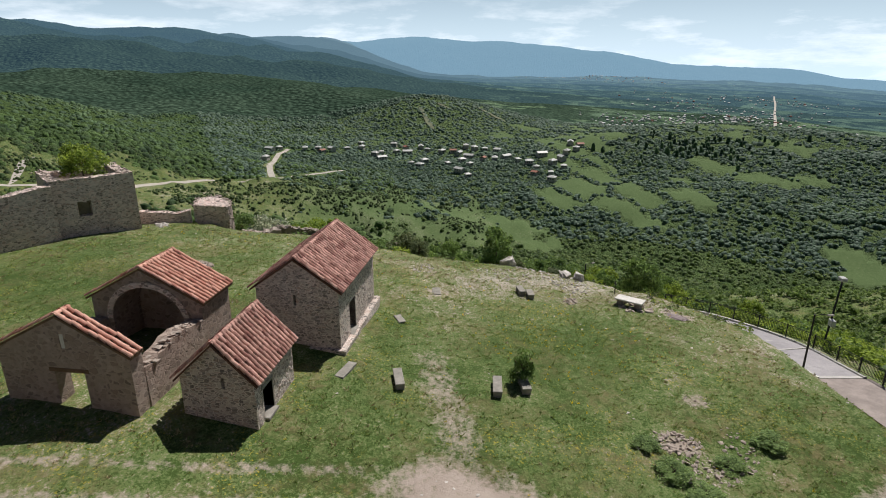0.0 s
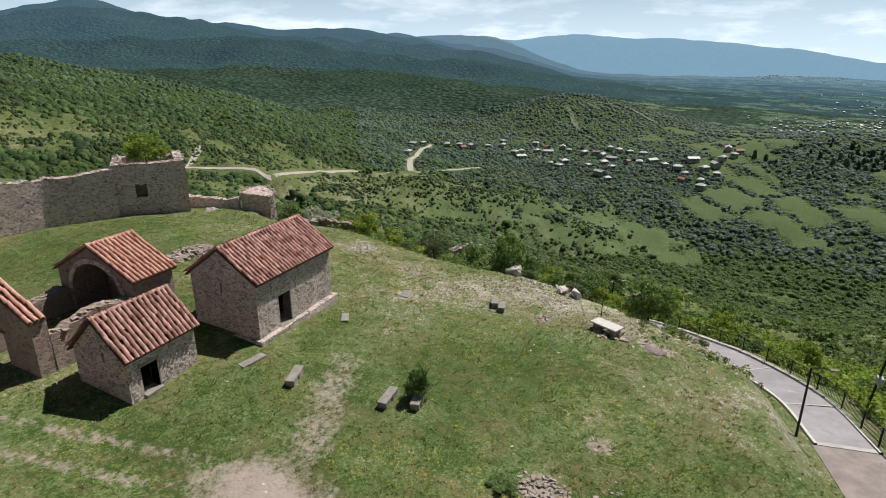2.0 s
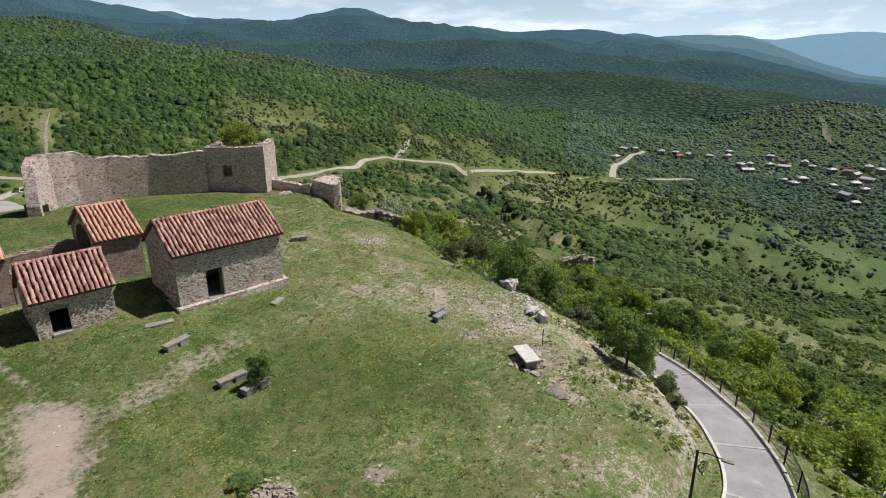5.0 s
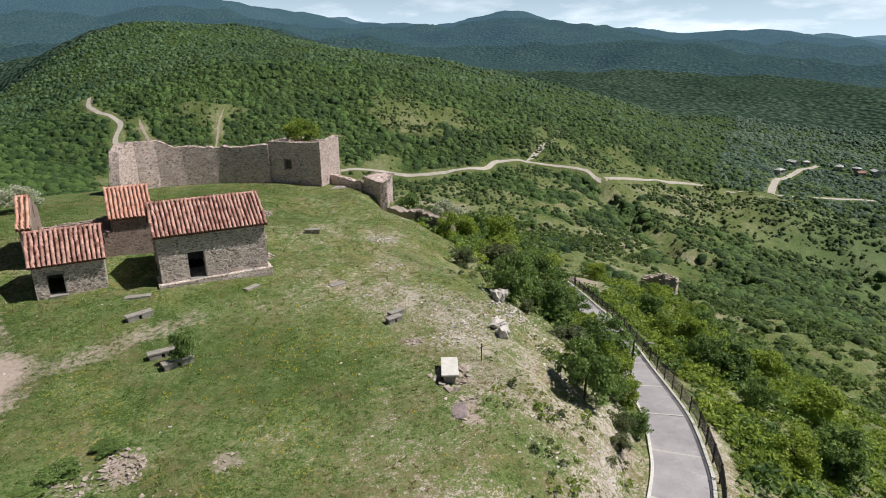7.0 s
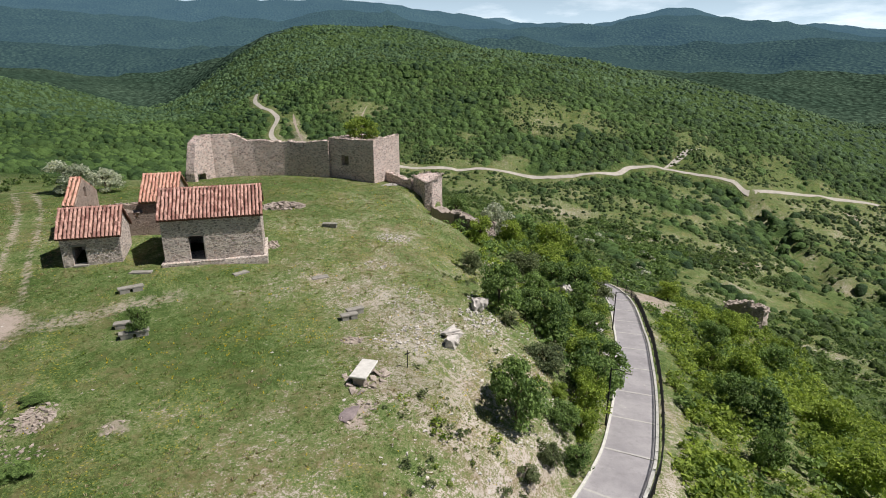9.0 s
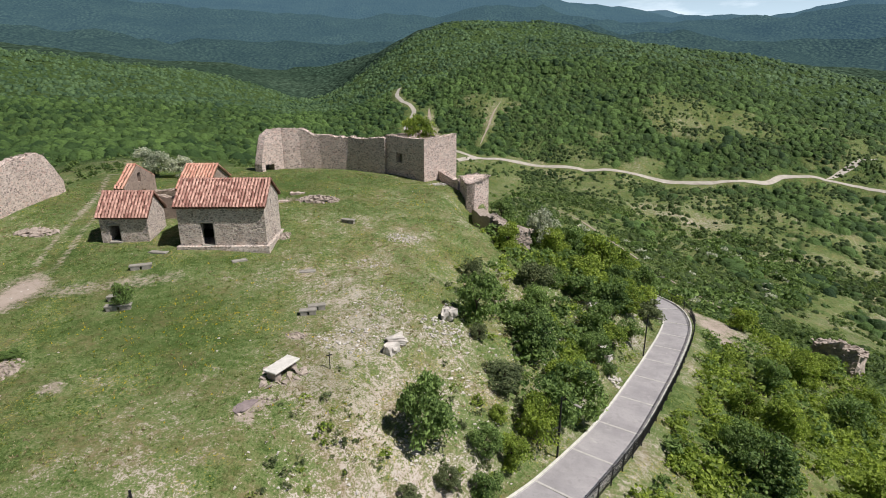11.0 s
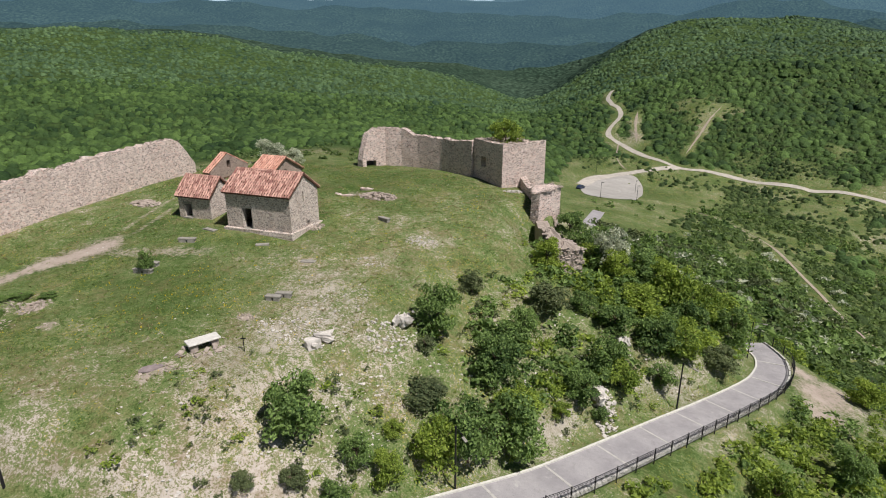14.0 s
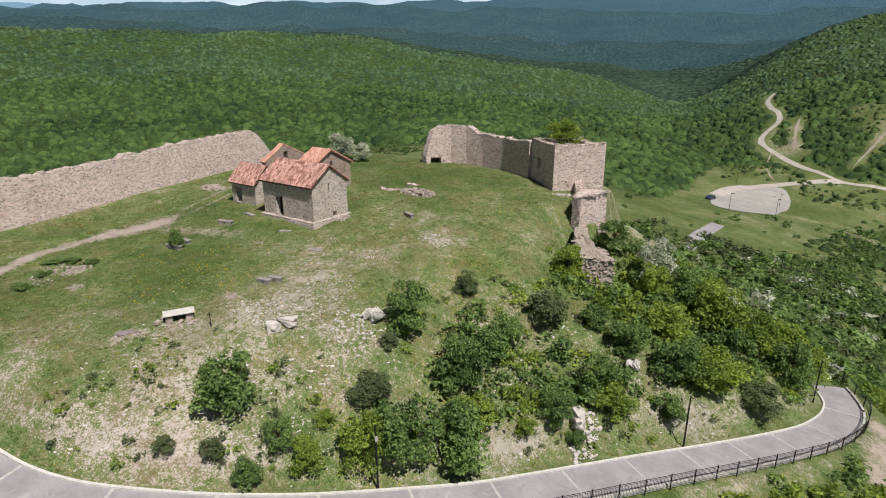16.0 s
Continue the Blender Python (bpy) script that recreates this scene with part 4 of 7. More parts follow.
bm = bmesh.new()
box(bm, -0.009, 0.009, -0.009, 0.009, 0.14, 0.92)
BALUSTER = bpy.data.meshes.new("baluster")
bm.to_mesh(BALUSTER)
bm.free()
BALUSTER.materials.append(IRON)
fence = thing("railing", "black iron railing with thin uprights along the road's valley edge", "railing", kind="")
for s in range(28, len(RAIL) - 4, 4):
    piece = RAIL[s : s + 5]
    bm = bmesh.new()
    tube_run(bm, piece + (0, 0, 0.92), 0.016)
    panel = part("panel", bm, IRON, fence)
    rest = bmesh.new()
    for q in np.linspace(0, 4, 19)[1:-1]:
        x, y, z = [np.interp(q, range(5), piece[:, k]) for k in range(3)]
        if 40 <= s < 108:
            stave = new("baluster", BALUSTER)
            stave.parent, stave.matrix_basis = panel, pose(x, y, z)
        else:
            box(rest, x - 0.009, x + 0.009, y - 0.009, y + 0.009, z + 0.14, z + 0.92)
    if not 40 <= s < 108:
        tagged(part("baluster_row", rest, IRON, panel), kind="stuff")
    for name, h, q in (("top_rail", 1.02, 0.028), ("bottom_rail", 0.14, 0.022)):
        bm = bmesh.new()
        tube_run(bm, piece + (0, 0, h), q)
        part(name, bm, IRON, panel)
    bm = bmesh.new()
    x, y, z = piece[0]
    box(bm, x - 0.035, x + 0.035, y - 0.035, y + 0.035, z - 0.25, z + 1.1)
    part("post", bm, IRON, panel)


# ---- ruined walls ----
def ruin_wall(path, thick, tops, sink=0.6, step=0.34, ragged=0.16, seed=0, hole=None, bury=None):
    """A thick rubble wall along a plan line. tops: (share of length, height). hole: (along, along, z, z)."""
    line = np.array(path, float)
    run = np.r_[0, np.cumsum(np.hypot(*np.diff(line, axis=0).T))]
    n = max(int(run[-1] / step), 3)
    cuts = np.linspace(0, run[-1], n + 1)
    if hole:
        for h in hole[:2]:
            cuts[np.abs(cuts - h).argmin()] = h
    mid = np.stack([np.interp(cuts, run, line[:, k]) for k in range(2)], -1)
    d = np.gradient(mid, axis=0)
    d /= np.linalg.norm(d, axis=1)[:, None]
    side = np.stack([d[:, 1], -d[:, 0]], -1) * thick / 2
    foot = np.array([ground_at(*p) for p in mid]) - sink if bury is None else np.full(n + 1, bury)
    crest = np.interp(cuts / run[-1], [t[0] for t in tops], [t[1] for t in tops])
    rnd = random.Random(seed)
    crest = crest + np.array([rnd.uniform(-ragged, ragged) * 0.6 + ragged * noise.noise(Vector((c * 0.9, seed, 0))) for c in cuts])
    rows = max(int((crest - foot).max() / step), 3)
    shares = np.linspace(0, 1, rows + 1)
    bm = bmesh.new()

    def vert(i, j, s):
        z = foot[i] + (crest[i] - foot[i]) * shares[j]
        if hole:
            for h in hole[2:]:
                if abs(z - h) < (crest[i] - foot[i]) / rows / 2:
                    z = h
        lean = 1 + 0.12 * (1 - shares[j])
        p = Vector((mid[i, 0] + side[i, 0] * s * lean, mid[i, 1] + side[i, 1] * s * lean, z))
        return bm.verts.new(p + noise.noise_vector(p * 0.7) * 0.035 + noise.noise_vector(p * 4.0) * 0.018)

    grid = {(i, j, s): vert(i, j, s) for i in range(n + 1) for j in range(rows + 1) for s in (-1, 1)}

    def gone(i, j):
        if not hole or not (0 <= i < n and 0 <= j < rows):
            return False
        c = (cuts[i] + cuts[i + 1]) / 2
        z = foot[i] + (crest[i] - foot[i]) * (shares[j] + shares[j + 1]) / 2
        return hole[0] < c < hole[1] and hole[2] < z < hole[3]

    for i in range(n):
        for j in range(rows):
            if gone(i, j):
                for a, b, g in (((i, j), (i + 1, j), (i, j - 1)), ((i, j + 1), (i + 1, j + 1), (i, j + 1)), ((i, j), (i, j + 1), (i - 1, j)), ((i + 1, j), (i + 1, j + 1), (i + 1, j))):
                    if not gone(*g):
                        bm.faces.new((grid[(*a, -1)], grid[(*b, -1)], grid[(*b, 1)], grid[(*a, 1)]))
                continue
            for s in (-1, 1):
                q = [grid[(i, j, s)], grid[(i + 1, j, s)], grid[(i + 1, j + 1, s)], grid[(i, j + 1, s)]]
                bm.faces.new(q if s < 0 else q[::-1])
        bm.faces.new((grid[(i, rows, -1)], grid[(i + 1, rows, -1)], grid[(i + 1, rows, 1)], grid[(i, rows, 1)]))
    for i in (0, n):
        for j in range(rows):
            bm.faces.new((grid[(i, j, -1)], grid[(i, j, 1)], grid[(i, j + 1, 1)], grid[(i, j + 1, -1)]))
    return bm, mid, crest


STONES = [stone_mesh(k) for k in range(6)]
STONE_T = [as_arrays(m) for m in STONES]


def coping(name, mid, crest, thick, parent, seed, size=0.22, spread=0.5):
    """Loose stones bedded along a broken wall top."""
    rnd = np.random.RandomState(seed)
    m = int(len(mid) * 3.2)
    at = rnd.rand(m) * (len(mid) - 1.001)
    i, w = at.astype(int), (at % 1)[:, None]
    p = mid[i] * (1 - w) + mid[i + 1] * w + (rnd.rand(m, 2) - 0.5) * thick * spread * 2
    z = crest[i] * (1 - w[:, 0]) + crest[i + 1] * w[:, 0] + 0.02
    s = size * (0.5 + rnd.rand(m, 1) * 0.8) * np.array([[1, 0.8, 0.6]])
    me = scatter(STONE_T, rnd.randint(0, 6, m), np.c_[p, z], s, rnd.rand(m) * 6.3, RUBBLE, name)
    return tagged(part(name, me, None, parent), kind="stuff")


def add_ruin(name, label, path, thick, tops, seed, material=STONE_FORT, hole=None, ragged=0.16, sink=0.6, kind="structure"):
    bm, mid, crest = ruin_wall(path, thick, tops, seed=seed, hole=hole, ragged=ragged, sink=sink)
    ob = part(name, bm, material)
    tagged(ob, label, "wall", kind=kind)
    coping("coping_stones", mid, crest, thick, ob, seed)
    return ob


add_ruin("wall_curtain", "ruined rubble-stone curtain wall with a stepped broken top", [(-1.5, 28.3), (-0.9, 30.0), (0.6, 31.7), (3.0, 32.3), (5.8, 32.1), (9.6, 31.1), (14.6, 28.6)], 1.0,
         [(0, 1.6), (0.03, 3.4), (0.07, 5.0), (0.12, 5.6), (0.38, 5.55), (0.42, 5.0), (0.46, 4.75), (0.8, 4.55), (0.97, 4.75), (1, 4.9)], 3, hole=(0.7, 2.5, 0.15, 1.3))
CA, CB, CC, CD = np.array([19.3, 24.5]), np.array([23.35, 29.3]), np.array([18.5, 33.2]), np.array([14.5, 28.5])
tower = thing("tower", "hollow square ruined stone tower without a roof, a bush inside", "tower")
for k, (a, b, hole) in enumerate(((CD, CA, (1.75, 2.75, 2.0, 3.25)), (CA, CB, None), (CB, CC, None), (CC, CD, None))):
    d = (b - a) / np.linalg.norm(b - a)
    inn = np.array([-d[1], d[0]]) * 0.4
    bm, mid, crest = ruin_wall([a + inn, b + inn], 0.8, [(0, 5.15), (0.5, 5.1), (1, 5.2)] if k != 2 else [(0, 5.2), (0.3, 4.7), (1, 5.1)], seed=20 + k, hole=hole, ragged=0.08, bury=-3.5)
    side_wall = part("tower_wall", bm, STONE_FORT, tower)
    coping("coping_stones", mid, crest, 0.8, side_wall, 30 + k, 0.26)
fill = bmesh.new()
prism(fill, [(-2.42, -3.0), (2.42, -3.0), (2.42, 3.7), (-2.42, 3.7)], "x", -2.42, 2.42)
core = part("earth_fill", fill, plain("earth and rubble fill", (0.22, 0.19, 0.13), 0.95), tower)
core.matrix_basis = pose(*((CA + CB + CC + CD) / 4), 0, 0, 0, math.degrees(math.atan2(4.8, 4.05)))


def ruin_block(name, label, corners, top, low, seed, material=STONE_FORT, rag=0.06, step=0.3, stones=0.26, crown=0.1):
    """A solid lump of masonry over a plan polygon; top gives the height at each corner."""
    bm, rnd = bmesh.new(), random.Random(seed)
    ring, crest = [], []
    for k, (a, b) in enumerate(zip(corners, corners[1:] + corners[:1])):
        ta, tb = top[k], top[(k + 1) % len(top)]
        n = max(2, int(math.dist(a, b) / step))
        for i in range(n):
            w = i / n
            ring.append((a[0] + (b[0] - a[0]) * w, a[1] + (b[1] - a[1]) * w))
            crest.append(ta + (tb - ta) * w + rnd.uniform(-rag, rag))
    cx, cy = [sum(p[q] for p in ring) / len(ring) for q in (0, 1)]
    rows = max(3, int((max(crest) - low) / step))
    grid = []
    for j in range(rows + 1):
        line = []
        for (x, y), c in zip(ring, crest):
            s = j / rows
            lean = 1 + 0.06 * (1 - s)
            p = Vector((cx + (x - cx) * lean, cy + (y - cy) * lean, low + (c - low) * s))
            line.append(bm.verts.new(p + noise.noise_vector(p * 3.5 + Vector((seed, 0, 0))) * rag * 0.8))
        grid.append(line)
    m = len(ring)
    for share in (0.66, 0.33):
        grid.append([bm.verts.new((cx + (x - cx) * share, cy + (y - cy) * share, sum(crest) / m * (1 - share) + c * share + crown * (1 - share) + rnd.uniform(-rag, rag))) for (x, y), c in zip(ring, crest)])
    hub = bm.verts.new((cx, cy, sum(crest) / m + crown))
    for u, v in zip(grid[:-1], grid[1:]):
        for i in range(m):
            bm.faces.new((u[i], u[(i + 1) % m], v[(i + 1) % m], v[i]))
    for i in range(m):
        bm.faces.new((grid[-1][i], grid[-1][(i + 1) % m], hub))
    ob = tagged(part(name, bm, material), label, "wall", kind="structure")
    coping("coping_stones", np.array(ring + ring[:1]), np.array(crest + crest[:1]), 0.5, ob, seed, stones)
    return ob


def stone_face(parent, a, b, z0, z1, seed, size=0.22, out=0.05):
    """Rough stones standing out of a broken wall end between plan points a and b."""
    rnd = np.random.RandomState(seed)
    long = math.dist(a, b)
    m = int(long * (z1 - z0) / (size * size) * 1.3)
    w, z = rnd.rand(m), z0 + (z1 - z0) * rnd.rand(m)
    p = np.array(a)[None] * (1 - w[:, None]) + np.array(b)[None] * w[:, None]
    s = size * (0.6 + 0.7 * rnd.rand(m, 1)) * np.array([[1, 0.9, 0.75]])
    me = scatter(STONE_T, rnd.randint(0, 6, m), np.c_[p, z], s, rnd.rand(m) * 6.3, RUBBLE, "facing_stones")
    return tagged(part("facing_stones", me, None, parent), kind="stuff")


# dark slab added behind the wall's hole so that it looks unlit
niche = bmesh.new()
box(niche, -1.3, 1.3, -0.15, 0.15, -0.5, 1.7)
ob = part("niche_back", niche, DARK)
ob.matrix_basis = pose(-1.55, 29.95, 0, 0, 0, 70.5)
tagged(ob, "dark slab added behind a low opening in the curtain wall, for its shade", "wall", kind="structure")
add_ruin("wall_low", "low remnant of stone wall between tower and bastion", [(21.3, 26.9), (22.3, 24.8), (23.6, 22.3)], 0.8, [(0, 1.2), (0.25, 0.95), (0.8, 0.6), (1, 0.9)], 41, ragged=0.12, sink=3)
bastion = ruin_block("wall_bastion", "tall broken stump of a stone bastion wall", [(24.1, 18.8), (24.98, 18.8), (26.75, 21.15), (25.6, 22.6), (23.5, 21.9)], [1.05, 1.2, 1.5, 1.45, 1.3], -7.0, 42, rag=0.04)
stone_face(bastion, (24.08, 18.75), (24.95, 18.75), -2.6, 1.0, 46)
foot = ruin_block("wall_bastion_foot", "collapsed rubble foot of the bastion wall", [(26.7, 13.3), (28.4, 11.3), (30.5, 13.4), (28.4, 15.6), (26.9, 15.0)], [-1.5, -2.3, -2.8, -2.6, -1.5], -6.5, 43, RUBBLE, rag=0.14, stones=0.34)
stone_face(foot, (26.7, 13.2), (28.45, 11.2), -4.3, -2.0, 47, 0.28)
stone_face(foot, (28.4, 11.2), (30.6, 13.4), -5.0, -2.5, 48, 0.28)
add_ruin("wall_fallen", "low rubble spill between bastion and its foot", [(25.3, 18.6), (26.0, 16.8), (26.9, 14.9)], 1.3, [(0, -1.7), (0.5, -1.9), (1, -1.6)], 49, RUBBLE, ragged=0.25, sink=2.0)
overgrown = ruin_block("wall_overgrown", "dark overgrown stump of a ruin among bushes below the road", [(64.6, 15.4), (64.9, 12.6), (66.6, 10.8), (68.4, 11.8), (67.2, 15.0)], [-17.0, -15.7, -15.9, -17.0, -16.8], -22, 50, RUBBLE, rag=0.45, step=0.6, stones=0.6)
stone_face(overgrown, (64.5, 15.5), (64.8, 12.5), -19.0, -16.6, 53, 0.4)
stone_face(overgrown, (64.8, 12.5), (66.6, 10.6), -19.5, -16.2, 54, 0.4)
add_ruin("wall_west", "long tall ruined rubble-stone perimeter wall, top broken in steps", [(-18.9, 16.2), (-19.1, 10), (-19.2, 0), (-19.3, -12), (-19.3, -34)], 1.1,
         [(0, 2.2), (0.02, 3.6), (0.045, 5.2), (0.06, 5.45), (0.17, 5.15), (0.29, 4.75), (0.345, 4.3), (0.36, 4.5), (0.385, 4.5), (0.4, 4.1), (0.47, 3.9), (0.53, 3.7), (0.6, 3.6), (0.62, 3.9), (0.66, 3.6), (1, 3.3)], 45)


# ---- tiled stone buildings ----
def tile_mesh(width, length, lift):
    """One curved clay tile, wider at its lower end, with thickness."""
    n, bm = 5, bmesh.new()
    rings = []
    for y, w, h in ((0.0, width, lift), (length, width * 0.76, lift * 0.72)):
        for t in (0.0, 0.026):
            rings.append([bm.verts.new((math.cos(math.pi * (1 - k / n)) * (w / 2 - t), y, math.sin(math.pi * k / n) * (h - t))) for k in range(n + 1)])
    a, ai, b, bi = rings
    for k in range(n):
        bm.faces.new((a[k], a[k + 1], b[k + 1], b[k]))
        bm.faces.new((ai[k], a[k], a[k + 1], ai[k + 1])[::-1])
    me = bpy.data.meshes.new("tile")
    bmesh.ops.recalc_face_normals(bm, faces=bm.faces)
    bm.to_mesh(me)
    bm.free()
    return me


def tile_slope(parent, material, x0, x1, eave, ridge, seed, single=True, col=0.262, course=0.38):
    """Rows of tiles between x0 and x1 from the eave (y, z) up to the ridge (y, z)."""
    rnd = random.Random(seed)
    me = tile_mesh(col * 0.8, course * 1.18, 0.11)
    me.materials.append(material)
    e, r = Vector((0, *eave)), Vector((0, *ridge))
    up = (r - e).normalized()
    across = Vector((1, 0, 0)) if eave[0] < ridge[0] else Vector((-1, 0, 0))
    out = across.cross(up)
    base = Matrix((across, up, out)).transposed().to_4x4()
    cols, rows = round((x1 - x0) / col), math.ceil((r - e).length / course)
    places = []
    for i in range(cols):
        for j in range(rows):
            p = e + up * (j * (r - e).length / rows) + Vector((x0 + (i + 0.5) * (x1 - x0) / cols, 0, 0))
            m = Matrix.Translation(p + out * (0.035 + rnd.uniform(-0.008, 0.016)) + across * rnd.uniform(-0.012, 0.012)) @ base
            m = m @ Euler((radians(6.0 + rnd.uniform(-3, 3)), radians(rnd.uniform(-6, 6)), radians(rnd.uniform(-6, 6)))).to_matrix().to_4x4()
            places.append(m)
    if single:
        for m in places:
            ob = new("tile", me)
            ob.parent, ob.matrix_basis = parent, m
        return
    v, t = as_arrays(me)
    v = np.c_[v, np.ones(len(v))]
    allv = np.concatenate([(np.array(m) @ v.T).T[:, :3] for m in places])
    allt = np.concatenate([t + k * len(v) for k in range(len(places))])
    ob = part("tiles", mesh_of("tiles", allv, allt, material), None, parent)
    tagged(ob, kind="stuff")


def ridge_row(parent, material, x0, x1, y, z, seed):
    rnd = random.Random(seed)
    me = tile_mesh(0.27, 0.42, 0.11)
    me.materials.append(material)
    n = round((x1 - x0) / 0.36)
    for i in range(n):
        ob = new("ridge_tile", me)
        ob.parent = parent
        ob.matrix_basis = pose(x0 + i * (x1 - x0) / n, y, z + rnd.uniform(0, 0.02), rnd.uniform(1, 4), rnd.uniform(-3, 3), -90 + rnd.uniform(-3, 3))


def wall_with_openings(bm, along, a, b, at, thick, z0, z1, openings=()):
    """Wall boxes from a to b along x or y round rectangular openings (from, to, low, high)."""
    def put(p, q, lo, hi):
        if q - p > 1e-3 and hi - lo > 1e-3:
            if along == "x":
                box(bm, p, q, at, at + thick, lo, hi)
            else:
                box(bm, at, at + thick, p, q, lo, hi)
    last = a
    for p, q, lo, hi in sorted(openings):
        put(last, p, z0, z1), put(p, q, z0, lo), put(p, q, hi, z1)
        last = q
    put(last, b, z0, z1)


def gable(bm, x0, x1, ya, yb, z_eave, y_ridge, z_ridge):
    prism(bm, [(ya, z_eave), (yb, z_eave), (y_ridge, z_ridge)], "x", x0, x1)


def pierced_gable(bm, x0, x1, ya, yb, z_low, y_ridge, z_ridge, wa, wb, wz0, wz1, z_eave=None):
    """A gable end with one narrow window hole."""
    z_eave = z_low if z_eave is None else z_eave
    edge_a = z_eave + (z_ridge - z_eave) * (wa - ya) / (y_ridge - ya)
    edge_b = z_eave + (z_ridge - z_eave) * (yb - wb) / (yb - y_ridge)
    left, right = [(ya, z_low), (wa, z_low), (wa, edge_a), (ya, z_eave)], [(wb, z_low), (yb, z_low), (yb, z_eave), (wb, edge_b)]
    for outline in (left, right):
        prism(bm, [p for i, p in enumerate(outline) if p != outline[i - 1]], "x", x0, x1)
    prism(bm, [(wa, z_low), (wb, z_low), (wb, wz0), (wa, wz0)], "x", x0, x1)
    prism(bm, [(wa, wz1), (wb, wz1), (wb, edge_b), (y_ridge, z_ridge), (wa, edge_a)], "x", x0, x1)


def roof_deck(bm, x0, x1, ya, yb, z_eave, y_ridge, z_ridge, over, thick=0.1):
    slope_a, slope_b = (z_ridge - z_eave) / (y_ridge - ya), (z_ridge - z_eave) / (yb - y_ridge)
    lo_a, lo_b = z_eave - slope_a * over, z_eave - slope_b * over
    prism(bm, [(ya - over, lo_a), (y_ridge, z_ridge), (yb + over, lo_b), (yb + over, lo_b - thick), (y_ridge, z_ridge - thick), (ya - over, lo_a - thick)], "x", x0, x1)
    return lo_a, lo_b


def face_stones(parent, material, axis, at, out, u0, u1, z0, z1, count, seed, skip=(), size=(0.12, 0.27), gable_top=None):
    """Larger stones standing a little proud of a wall face."""
    rnd = random.Random(seed)
    made, taken = 0, []
    for _ in range(count * 12):
        if made == count:
            break
        w, h = rnd.uniform(*size), rnd.uniform(size[0] * 0.6, size[1] * 0.55)
        u, z = rnd.uniform(u0 + w / 2, u1 - w / 2), rnd.uniform(z0, z1)
        if gable_top and z + h / 2 > gable_top(u) - 0.1:
            continue
        if any(p - w / 2 - 0.03 < u < q + w / 2 + 0.03 and lo - h / 2 < z < hi + h / 2 for p, q, lo, hi in skip):
            continue
        if any(abs(u - a) < (w + b) / 2 * 0.9 and abs(z - c) < (h + e) / 2 * 0.9 for a, b, c, e in taken):
            continue
        taken.append((u, w, z, h))
        ob = new("stone", FACE_STONES[rnd.randrange(len(FACE_STONES))])
        ob.parent = parent
        place = (at, u, z) if axis == "x" else (u, at, z)
        ob.matrix_basis = Matrix.LocRotScale(place, Euler((0, radians(rnd.uniform(-8, 8)) if axis == "y" else 0, radians(90 if axis == "x" else 0))), (w * 1.2, 0.06, h * 1.3))
        made += 1


def face_stone_mesh(seed):
    rnd = random.Random(seed)
    bm = bmesh.new()
    n = 8
    front, rim = [], []
    for k in range(n):
        a = 2 * math.pi * (k + rnd.uniform(-0.2, 0.2)) / n
        q = 1 / max(abs(math.cos(a)), abs(math.sin(a))) ** 0.65 * rnd.uniform(0.85, 1.0) * 0.5
        rim.append((math.cos(a) * q, math.sin(a) * q))
    back = [bm.verts.new((u, 0.5, z)) for u, z in rim]
    front = [bm.verts.new((u * 0.86, -0.3 + rnd.uniform(-0.1, 0.1), z * 0.86)) for u, z in rim]
    top = bm.verts.new((0, -0.42, 0))
    for k in range(n):
        j = (k + 1) % n
        bm.faces.new((back[k], back[j], front[j], front[k]))
        bm.faces.new((front[k], front[j], top))
    bmesh.ops.recalc_face_normals(bm, faces=bm.faces)
    me = bpy.data.meshes.new("stone")
    bm.to_mesh(me)
    bm.free()
    me.materials.append(FACE_STONE)
    return me


def face_stone_material():
    n = Nodes("mixed wall stones")
    p = n.place()
    ramp = n("ValToRGB", Fac=n("ObjectInfo").outputs["Random"])
    el = ramp.color_ramp.elements
    for q in (0.25, 0.5, 0.75):
        el.new(q)
    for e, c in zip(el, ((0.24, 0.21, 0.2), (0.45, 0.385, 0.35), (0.56, 0.46, 0.405), (0.36, 0.3, 0.275), (0.62, 0.53, 0.47))):
        e.color = rgb(*c)
    b = n.noise(p, 0.06, 5)
    c = n.mix(n.span(b, 0.3, 0.7, 0, 0.5), ramp.outputs[0], rgb(0.2, 0.165, 0.15))
    return n.finish(c, 0.92, b, 0.6, 0.02)


FACE_STONE = face_stone_material()
FACE_STONES = [face_stone_mesh(k) for k in range(8)]


